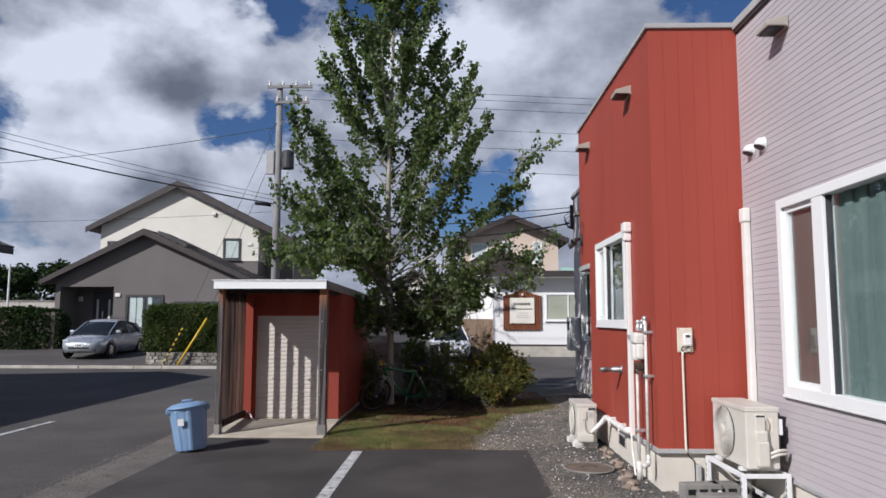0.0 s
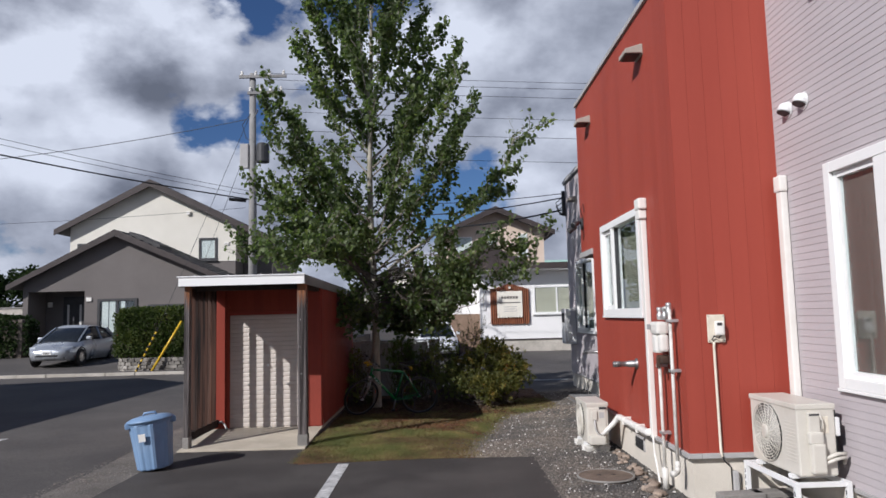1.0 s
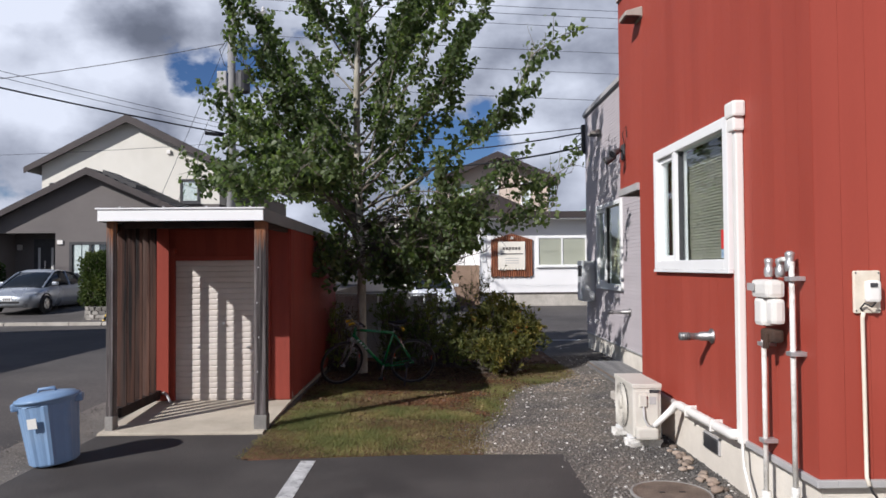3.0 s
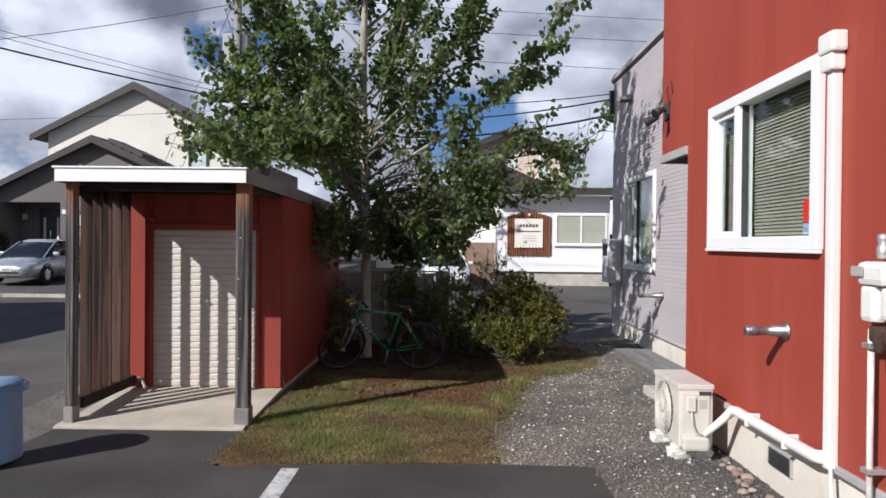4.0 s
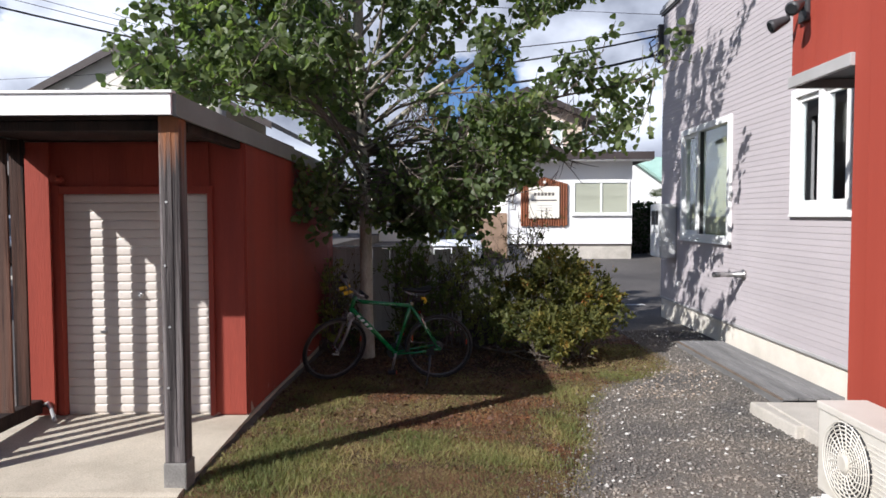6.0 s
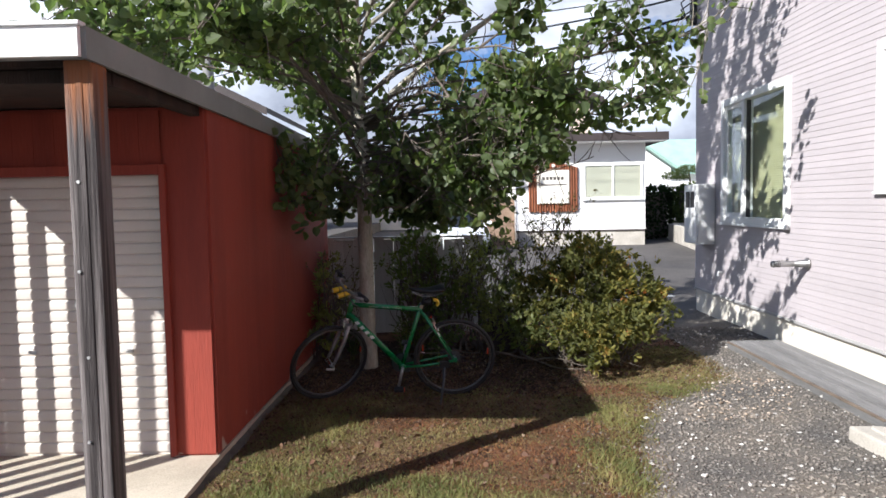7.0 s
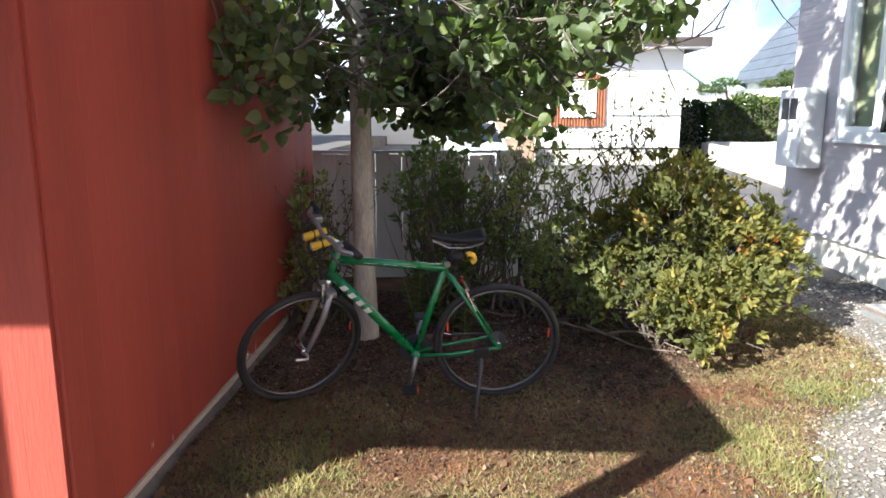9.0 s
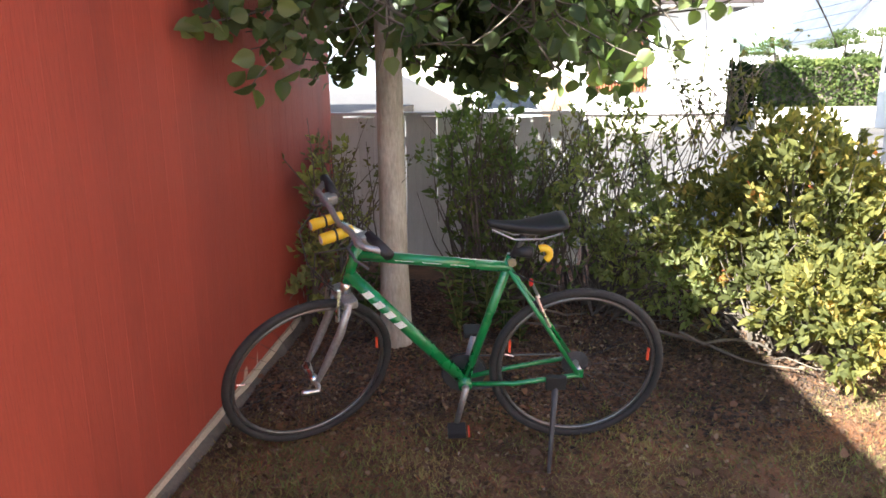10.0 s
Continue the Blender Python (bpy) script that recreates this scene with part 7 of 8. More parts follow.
    for s in (-1, 1):
        part("fork_leg", S(tubed([Vector((0.896, 0.060 * s, 0.68)), Vector((0.938, 0.060 * s, 0.55)), Vector((0.995, 0.058 * s, 0.43)), Vector((1.045, 0.058 * s, R - 0.01))], [0.014, 0.017, 0.016, 0.010], 10)), "bike_grey", fk, smooth=True)
        part("brake_arm", S(tubed([Vector((0.925, 0.040 * s, 0.735)), Vector((0.938, 0.055 * s, 0.68)), Vector((0.945, 0.055 * s, 0.61))], 0.008, 6)), "chrome", fk)
        part("rear_brake_arm", tubed([Vector((0.128, 0.062 * s, 0.565)), Vector((0.160, 0.066 * s, 0.635)), Vector((0.182, 0.045 * s, 0.685))], 0.0065, 6), "chrome", b)
    part("quick_release", S(tubed([Vector((1.045, 0.03, R)), Vector((1.045, 0.085, R)), Vector((1.05, 0.098, R - 0.01)), Vector((1.115, 0.10, R + 0.015))], 0.010, 7)), "chrome", b, smooth=True)
    # stem, bar, grips
    bar_c = Vector((0.898, 0, 0.990))
    part("stem", S(tubed([head_t + Vector((-0.004, 0, 0.01)), head_t + Vector((-0.014, 0, 0.045)), bar_c], [0.018, 0.018, 0.016], 10)), "chrome", b, smooth=True)
    hb = part("handlebar", S(tubed([bar_c + Vector((-0.055, y, 0.028 * min(1, abs(y) / 0.1))) if abs(y) > 0.2 else bar_c + Vector((0, y, 0.028 * min(1, abs(y) / 0.1))) for y in (-0.265, -0.2, -0.1, 0, 0.1, 0.2, 0.265)], 0.0115, 10)), "bike_grey", b, smooth=True)
    for s in (-1, 1):
        part("grip", S(tubed([bar_c + Vector((-0.045, 0.150 * s, 0.028)), bar_c + Vector((-0.057, 0.285 * s, 0.028))], 0.0185, 10)), "black", hb, smooth=True)
        part("brake_lever", S(tubed([bar_c + Vector((-0.015, 0.13 * s, 0.02)), bar_c + Vector((0.03, 0.15 * s, 0.0)), bar_c + Vector((0.025, 0.20 * s, -0.02)), bar_c + Vector((0.0, 0.25 * s, -0.03))], [0.008, 0.006, 0.005, 0.004], 6)), "dark_metal", hb, smooth=True)
        part("shifter", S(boxed(bar_c.x - 0.05, bar_c.x + 0.01, min(0.125 * s, 0.17 * s), max(0.125 * s, 0.17 * s), 0.990, 1.027, bevel=0.01)), "bike_grey", hb)
        lamp = part("front_lamp", S(tubed([bar_c + Vector((-0.03, 0.05 * s, 0.0)), bar_c + Vector((0.005, 0.05 * s, -0.004)), bar_c + Vector((0.085, 0.05 * s, -0.012))], [0.016, 0.019, 0.021], 12)), "yellow", b, "yellow torch strapped to the handlebar", smooth=True)
        bm = bmesh.new()
        ring(bm, bar_c + Vector((0.035, 0.05 * s, -0.007)), 0.021, 0.004, (0, 1, 0), (0, 0, 1), 16, 5)
        part("strap", S(bm), "black", lamp)
        part("lens", S(tubed([bar_c + Vector((0.0855, 0.05 * s, -0.012)), bar_c + Vector((0.088, 0.05 * s, -0.012))], 0.016, 12)), "lens", lamp)
        part("cable", S(tubed([bar_c + Vector((0.02, 0.15 * s, 0.0)), bar_c + Vector((0.12, 0.08 * s, -0.04)), bar_c + Vector((0.115, 0.03 * s, -0.16)), bar_c + Vector((0.05, 0.02 * s, -0.25)), Vector((0.92, 0.035 * s, 0.70))], 0.003, 5)), "black", b, smooth=True)
    part("cable", tubed([Vector((0.82, 0.02, 0.838)), Vector((0.6, 0.012, 0.824)), Vector((0.32, 0.012, 0.799)), Vector((0.2, 0.03, 0.74)), Vector((0.09, 0.04, 0.72))], 0.0028, 5), "black", b, smooth=True)
    # saddle
    bm = bmesh.new()
    prof = [(-0.135, 0.072, 0.035), (-0.11, 0.078, 0.05), (-0.05, 0.066, 0.055), (0.02, 0.036, 0.045), (0.09, 0.022, 0.036), (0.135, 0.016, 0.028), (0.148, 0.006, 0.012)]
    rows = []
    for x, w, h in prof:
        z = 0.955 + 0.018 * (abs(x - 0.02) / 0.14) ** 2
        rows.append([bm.verts.new((0.22 + x, w * math.cos(a), z + 0.72 * h * (math.sin(a) * 0.35 if math.sin(a) > 0 else math.sin(a)))) for a in np.linspace(0, 2 * math.pi, 15)[:-1]])
    for p, q in zip(rows, rows[1:]):
        for k in range(14):
            bm.faces.new((p[k], q[k], q[(k + 1) % 14], p[(k + 1) % 14]))
    bm.faces.new(rows[0]), bm.faces.new(rows[-1][::-1])
    bmesh.ops.recalc_face_normals(bm, faces=bm.faces)
    sd = part("saddle", bm, "black", b, "black padded saddle", smooth=True)
    for s in (-1, 1):
        part("saddle_rail", tubed([Vector((0.10, 0.03 * s, 0.93)), Vector((0.17, 0.022 * s, 0.905)), Vector((0.27, 0.022 * s, 0.905)), Vector((0.35, 0.012 * s, 0.94))], 0.004, 6), "bike_grey", sd)
    bar("seat_post", [seat_c + Vector((-0.01, 0, 0.02)), Vector((0.235, 0, 0.91))], 0.0135, "black")
    part("seat_clamp", tubed([Vector((0.275, -0.03, 0.818)), Vector((0.275, 0.035, 0.818))], 0.016, 8), "chrome", b)
    lk = part("lock", tubed([Vector((0.26, 0.0, 0.85)), Vector((0.20, 0.02, 0.852))], 0.021, 10), "black", b, smooth=True)
    part("rear_lamp", tubed(arc((0.165, 0.022, 0.845), 0.026, -60, 120, 8, (-1, 0, 0), (0, 0, 1)), 0.014, 8), "yellow", lk, "yellow plastic clip", smooth=True)
    part("rear_reflector", boxed(0.190, 0.203, -0.010, 0.010, 0.708, 0.732, bevel=0.003), "sticker_red", b, "small red reflector")
    # cranks, rings, chain, stand
    cr = part("chainring", tubed([bb + Vector((0, -0.052, 0)), bb + Vector((0, -0.044, 0))], 0.085, 40), "dark_metal", b)
    bm = bmesh.new()
    ring(bm, bb + Vector((0, -0.06, 0)), 0.088, 0.004, (1, 0, 0), (0, 0, 1), 40, 5)
    part("chain_guard", bm, "black", cr)
    part("chain", tubed([bb + Vector((0, -0.05, 0.082)), Vector((0.0, -0.04, R + 0.03))], 0.004, 5), "dark_metal", b)
    part("chain", tubed([bb + Vector((0, -0.05, -0.082)), Vector((0.02, -0.04, R - 0.09)), Vector((0.0, -0.04, R - 0.03))], 0.004, 5), "dark_metal", b)
    for s, a in ((1, -78), (-1, 102)):
        d = Vector((math.cos(radians(a)) * 1.0, 0, math.sin(radians(a))))
        e = bb + Vector((0, 0.062 * s, 0)) + d * 0.17
        part("crank", tubed([bb + Vector((0, 0.05 * s, 0)), bb + Vector((0, 0.062 * s, 0)), e], [0.016, 0.014, 0.011], 10), "bike_grey", b, smooth=True)
        pd = part("pedal", boxed(e.x - 0.036, e.x + 0.036, min(e.y, e.y + 0.075 * s), max(e.y, e.y + 0.075 * s), e.z - 0.011, e.z + 0.011, bevel=0.005), "black", b)
        part("pedal_reflector", boxed(e.x - 0.05, e.x - 0.044, min(e.y + 0.02 * s, e.y + 0.07 * s), max(e.y + 0.02 * s, e.y + 0.07 * s), e.z - 0.009, e.z + 0.009), "orange", pd)
    st = part("kickstand", tubed([Vector((0.09, 0.065, 0.30)), Vector((0.10, 0.11, 0.18)), Vector((0.14, 0.29, 0.066))], [0.014, 0.011, 0.008], 8), "dark_metal", b, smooth=True)
    part("stand_clamp", boxed(0.05, 0.13, 0.055, 0.08, 0.285, 0.345, bevel=0.006), "black", st)
    b.matrix_basis = Matrix.Translation((-0.522, 13.385, 0.022)) @ pose(0, 0, 0, 0, 0, 185.3) @ pose(0, 0, 0, -12.0, 0, 0) @ Matrix.Diagonal((0.965, 0.965, 0.965, 1))


bicycle()


# ---------------------------------------------------------------- blue bin
def dustbin():
    d = thing("dustbin", (0, 0, 0), "pale blue ribbed plastic dustbin with a lid on the asphalt", "dustbin")
    bm = bmesh.new()
    n = 48
    prof = [(0.185, 0.0), (0.195, 0.015), (0.243, 0.54), (0.252, 0.55), (0.256, 0.585)]
    rows = []
    for i, (r, z) in enumerate(prof):
        rows.append([bm.verts.new(((r + (0.013 if (k % 6) in (0, 1) and 0 < i < 3 else 0)) * math.cos(2 * math.pi * k / n), (r + (0.013 if (k % 6) in (0, 1) and 0 < i < 3 else 0)) * math.sin(2 * math.pi * k / n), z)) for k in range(n)])
    for a, c in zip(rows, rows[1:]):
        for k in range(n):
            bm.faces.new((a[k], a[(k + 1) % n], c[(k + 1) % n], c[k]))
    bm.faces.new(rows[0][::-1]), bm.faces.new(rows[-1])
    part("bucket", bm, "blue_plastic", d)
    bm = bmesh.new()
    lathe(bm, [(0.272, 0.575), (0.276, 0.59), (0.272, 0.602), (0.245, 0.608), (0.235, 0.622), (0.14, 0.640), (0.01, 0.645)], 48)
    lid = part("lid", bm, "blue_plastic", d, smooth=True)
    part("lid_handle", tubed([(-0.075, 0, 0.635), (-0.065, 0, 0.672), (0.065, 0, 0.672), (0.075, 0, 0.635)], 0.014, 8), "blue_plastic", lid, smooth=True)
    for s in (-1, 1):
        part("side_handle", boxed(0.245 * s - 0.05, 0.245 * s + 0.05, -0.075, 0.075, 0.515, 0.585, bevel=0.018), "blue_plastic", d)
    part("paper_label", boxed(-0.2330, -0.2255, -0.005, 0.075, 0.38, 0.47, m=pose(0, 0, 0, 0, 0, 75) @ pose(0, 0, 0, 0, -5.0, 0)), "white_plastic", d, "faded white label")
    d.matrix_basis = pose(-3.53, 9.44, 0.018, 0, -7, 0) @ pose(0, 0, 0, 0, 0, 20) @ Matrix.Diagonal((0.95, 0.95, 0.96, 1))


dustbin()


# ---------------------------------------------------------------- across the street
def ramp_sheet(name, x0, x1, y0, y1, z0, z1, material, label):
    bm = bmesh.new()
    prism(bm, [(y0, -0.1), (y0, z0), (y1, z1), (y1 + 30, z1), (y1 + 30, -0.1)], "x", x0, x1)
    return solo(name, bm, material, label, "ground", kind="structure")


ramp_sheet("driveway", -40, -5.2, 25.081, 34.0, 0.06, 0.50, "asphalt_old", "gently rising asphalt driveway behind the kerb")


def far_window(h, y, x0, x1, z0, z1, frame, splits=1, back="curtain_white", sill=True):
    """A framed window on a wall that faces -y."""
    bm = bmesh.new()
    f = 0.12 if frame == "dark_metal" else 0.07
    for a in ((x0, x0 + f, z0, z1), (x1 - f, x1, z0, z1), (x0 + f, x1 - f, z0, z0 + f), (x0 + f, x1 - f, z1 - f, z1)):
        box(bm, a[0], a[1], y - 0.05, y + 0.01, a[2], a[3])
    w = part("window", bm, frame, h)
    if frame == "dark_metal" and x1 - x0 > 1.2:
        part("room_back", boxed(x0 + f, x1 - f, y - 0.010, y - 0.006, z0 + f, z1 - f), "room_dark", w)
        for u0, u1 in ((0.06, 0.24), (0.27, 0.44), (0.60, 0.72)):
            part("curtain", boxed(x0 + f + (x1 - x0 - 2 * f) * u0, x0 + f + (x1 - x0 - 2 * f) * u1, y - 0.018, y - 0.012, z0 + f, z1 - f), back, w)
    else:
        part("curtain", boxed(x0 + f, x1 - f, y - 0.012, y - 0.006, z0 + f, z1 - f), back, w)
    n = splits + 1
    for i in range(n):
        a, b = x0 + f + (x1 - x0 - 2 * f) * i / n, x0 + f + (x1 - x0 - 2 * f) * (i + 1) / n
        p = part("pane", boxed(a + 0.02, b - 0.02, y - 0.030, y - 0.024, z0 + f, z1 - f), "glass", w)
        p.visible_shadow = False
        if i:
            part("mullion", boxed(a - 0.035, a + 0.035, y - 0.048, y - 0.004, z0 + f, z1 - f), frame, w)
    if sill:
        part("sill", boxed(x0 - 0.05, x1 + 0.05, y - 0.10, y + 0.0, z0 - 0.05, z0 - 0.002), frame, w)
    return w


def slope(h, a, b, y0, y1, thick, material, courses, name="roof"):
    """One roof slope between the points a (eave) and b (ridge) of a section, from y0 to y1, laid in courses."""
    (xa, za), (xb, zb) = a, b
    d = Vector((xb - xa, zb - za))
    n = Vector((-d.y, d.x)).normalized() * (1 if xb > xa else -1)
    bm = bmesh.new()
    prism(bm, [(xa, za), (xb, zb), (xb, zb - thick), (xa, za - thick)], "y", y0, y1)
    r = part(name, bm, material, h)
    bm = bmesh.new()
    L = d.length / courses
    u = d.normalized()
    p0 = (0.0, 0.0)
    prism(bm, [(n.x * 0.006, n.y * 0.006), (n.x * 0.05, n.y * 0.05), (u.x * L + n.x * 0.015, u.y * L + n.y * 0.015), (u.x * L + n.x * 0.004, u.y * L + n.y * 0.004)], "y", 0, y1 - y0)
    me = finish("tile_course", bm, material)
    for i in range(courses):
        shared("tile_course", me, r, xa + d.x * i / courses, y0, za + d.y * i / courses)
    return r


def dark_house():
    y, base = 34.0, 0.50
    h = thing("house", (-15.4, y, base), "dark grey rendered house with a tiled gable roof", "house")
    ax, az, ex0, ex1, ez = -15.30, 6.12, -20.3, -9.8, 3.60
    gl = lambda x: az - 0.12 - (az - ez) * abs(x - ax) / (5.0 if x < ax else 5.5)
    bm = bmesh.new()
    prism(bm, [(-16.85, base), (-10.6, base), (-10.6, gl(-10.6)), (ax, az - 0.12), (-16.85, gl(-16.85))], "y", y, y + 9)
    prism(bm, [(-19.75, 3.30), (-16.85, 3.30), (-16.85, gl(-16.85)), (-19.75, gl(-19.75))], "y", y, y + 0.2)
    box(bm, -19.75, -16.85, y + 1.5, y + 1.7, base, 3.9), box(bm, -19.75, -19.5, y, y + 9, base, 3.30)
    part("wall", bm, "dark_stucco", h)
    slope(h, (ex0, ez), (ax, az), y - 0.4, y + 9.4, 0.16, "roof_tile", 13)
    slope(h, (ex1, ez - 0.02), (ax, az), y - 0.4, y + 9.4, 0.16, "roof_tile", 14)
    for xa, sgn in ((ex0, 1), (ex1, -1)):
        bm = bmesh.new()
        prism(bm, [(xa, ez + 0.02), (ax, az + 0.02), (ax, az - 0.30), (xa, ez - 0.22)], "y", y - 0.46, y - 0.40)
        part("bargeboard", bm, "roof_brown", h)
    d = part("door", boxed(-18.6, -17.15, y + 1.44, y + 1.50, base, 3.1), "dark_metal", h, "dark double entrance door")
    for x in (-18.35, -17.75):
        part("glass_strip", boxed(x - 0.05, x + 0.05, y + 1.425, y + 1.438, 0.8, 2.7), "curtain_white", d)
    for x in (-18.05, -17.45):
        part("handle", tubed([(x, y + 1.36, 1.2), (x, y + 1.36, 2.1)], 0.03, 6), "chrome", d)
    far_window(h, y, -16.22, -14.35, 1.20, 2.90, "dark_metal", 1)
    far_window(h, y, -13.85, -11.65, 1.6, 2.58, "dark_metal", 1)
    part("vent_cover", boxed(-16.75, -16.5, y - 0.06, y, 2.8, 2.98, bevel=0.01), "white_plastic", h)
    part("porch_lamp", boxed(-19.35, -19.15, y + 1.38, y + 1.5, 2.6, 2.85, bevel=0.02), "white_plastic", h)
    rise = lambda x: az - (az - ez) * (x - ax) / 5.5
    bm = bmesh.new()
    prism(bm, [(-14.75, rise(-14.75)), (-14.75, rise(-14.75) + 0.20), (-13.3, rise(-13.3) + 0.20), (-13.3, rise(-13.3))], "y", y - 0.1, y + 1.4)
    part("snow_guard", bm, "roof_tile", h, "low raised ridge strip on the roof")


dark_house()


def cream_house():
    y = 38.0
    h = thing("house", (-15.5, y + 6, 0.5), "tall cream house with a dark gable roof behind", "house")
    ax, az = -15.35, 9.30
    gl = lambda x: az - 0.15 - 2.55 * abs(x - ax) / 5.0
    bm = bmesh.new()
    prism(bm, [(-19.7, 4.9), (-10.9, 4.9), (-10.9, gl(-10.9)), (ax, az - 0.15), (-19.7, gl(-19.7))], "y", y, y + 8)
    part("wall", bm, "cream_stucco", h)
    bm = bmesh.new()
    box(bm, -19.68, -10.92, y + 0.02, y + 8, 0.5, 4.9), box(bm, -10.9, -9.3, y + 1.5, y + 8, 0.5, 5.55)
    part("lower_wall", bm, "dark_stucco", h)
    slope(h, (-20.35, 6.72), (ax, az), y - 0.4, y + 8.5, 0.18, "roof_tile", 12)
    slope(h, (-8.4, 5.80), (ax, az), y - 0.4, y + 8.5, 0.18, "roof_tile", 15)
    for e in ((-20.35, 6.72), (-8.4, 5.80)):
        bm = bmesh.new()
        prism(bm, [(e[0], e[1] + 0.02), (ax, az + 0.02), (ax, az - 0.36), (e[0], e[1] - 0.28)], "y", y - 0.46, y - 0.40)
        part("bargeboard", bm, "roof_brown", h)
    far_window(h, y, -12.85, -11.88, 4.95, 6.15, "dark_metal", 0)
    far_window(h, y, -19.3, -17.6, 5.0, 6.0, "dark_metal", 0)
    part("lamp", boxed(-13.5, -13.3, y - 0.12, y, 7.4, 7.6, bevel=0.03), "white_plastic", h)
    part("vent_cover", boxed(-11.5, -11.25, y - 0.06, y, 5.75, 5.9, bevel=0.01), "white_plastic", h)


cream_house()


# ---------------------------------------------------------------- hedges, stones, trees far off
def hedge(name, x0, x1, y0, y1, z0, z1, n, size, material, label, seed):
    rng = np.random.default_rng(seed)
    h = thing(name, ((x0 + x1) / 2, (y0 + y1) / 2, z0), label, "hedge", "hedges")
    k = 0.14
    part("twig_core", boxed(x0 + k, x1 - k, y0 + k, y1 - k, z0, z1 - k, bevel=0.1), "twig", h)
    L, W, H = x1 - x0, y1 - y0, z1 - z0
    face = rng.choice(4, n, p=np.array([L * H, W * H, W * H, L * W]) / (L * H + 2 * W * H + L * W))
    u, v = rng.uniform(size=n), rng.uniform(size=n)
    x = np.where(face == 0, x0 + u * L, np.where(face == 1, x0, np.where(face == 2, x1, x0 + u * L)))
    y = np.where(face == 0, y0, np.where((face == 1) | (face == 2), y0 + u * W, y0 + v * W))
    z = np.where(face == 3, z1, z0 + v * H)
    at = np.stack([x, y, z], 1)
    c = np.array([(x0 + x1) / 2, (y0 + y1) / 2, (z0 + z1) / 2])
    e = np.array([L, W, H]) / 2
    q = (at - c) / e
    s = np.clip(1.0 - 0.06 * ((np.abs(q) > 0.8).sum(1) - 1), 0.8, 1.0)
    bumpy = np.array([noise.noise((a * 1.6, b * 1.6, d * 1.6)) for a, b, d in at]) * 0.10
    at = c + (at - c) * s[:, None] + (q / np.maximum(np.linalg.norm(q, axis=1), 0.2)[:, None]) * bumpy[:, None] + rng.normal(size=(n, 3)) * 0.05
    at[:, 2] = np.maximum(at[:, 2], z0 + 0.01)
    stuff_part("foliage", leaf_mesh("foliage", rng, at, size, material, droop=-0.2, wide=0.42, outward=q * 0.8), h)


hedge("hedge", -11.6, -5.6, 25.75, 26.9, 0.50, 2.16, 30000, 0.075, "hedge_leaf", "clipped green hedge on a low stone wall", 51)
# nothing shades this hedge; the dark leaf tone stands for its shade
hedge("hedge", -31, -17.9, 31.0, 32.2, 0.2, 2.15, 16000, 0.12, "dark_leaf", "dark clipped hedge, its shade put into the leaf colour", 52)
hedge("hedge", 8.7, 15.0, 36.2, 37.4, 0.45, 2.15, 6000, 0.13, "hedge_leaf", "clipped green hedge above a pale concrete wall", 53)
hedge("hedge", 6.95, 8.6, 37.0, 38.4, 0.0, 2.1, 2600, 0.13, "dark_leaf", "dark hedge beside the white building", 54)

wall = thing("retaining_wall", (-8.6, 25.6, 0), "low wall of rough grey stone blocks under the hedge", "wall")
bm = bmesh.new()
box(bm, -0.104, 0.104, -0.11, 0.11, -0.062, 0.062, bevel=0.022)
for v in bm.verts:
    v.co += Vector((noise.noise(v.co * 9), noise.noise(v.co * 9 + Vector((5, 0, 0))), noise.noise(v.co * 7 + Vector((0, 5, 0))))) * 0.022
blk = finish("stone_block", bm, "stone")
part("backing", boxed(-11.15, -5.6, 25.72, 26.8, -0.02, 0.50), "concrete_dark", wall)
for r in range(4):
    run = 0.10 * (r % 2)
    k = 0
    while run < 6.4:
        a = math.pi + min(run, 0.97) / 0.62                      # round the corner, then straight along the street
        x, y, turn = (-10.85 + 0.62 * math.cos(a), 26.24 + 0.62 * math.sin(a), a + math.pi / 2) if run < 0.97 else (-10.85 + run - 0.97, 25.62, 0.0)
        shared("stone_block", blk, wall, x, y + 0.02 * math.sin(k * 3.3 + r), 0.062 + r * 0.125, rz=turn + 0.06 * math.sin(k * 7.1 + r) + math.pi * (k % 2), sx=1.0 + 0.08 * math.sin(k * 5.0 + r))
        run += 0.212
        k += 1


def guard(x0, x1, z1, stripes, label):
    g = thing("guy_guard", (x0, 25.33, 0), label, "cable guard", "cable guards")
    a, b = Vector((x0, 25.33, 0.02)), Vector((x1, 25.45, z1))
    n = 16 if stripes else 1
    for i in range(n):
        part("sleeve", tubed([a.lerp(b, i / n), a.lerp(b, (i + 1) / n)], 0.032 if stripes else 0.042, 8), "black" if stripes and i % 2 else "yellow", g, smooth=True)
    part("guy_wire", tubed([b, Vector((-6.7, 25.5, 9.2 if stripes else 8.3))], 0.008, 4), "dark_metal", g)


guard(-10.66, -9.95, 1.50, True, "yellow and black striped guard on a guy wire")
guard(-10.12, -9.12, 1.76, False, "plain yellow guard on a guy wire")


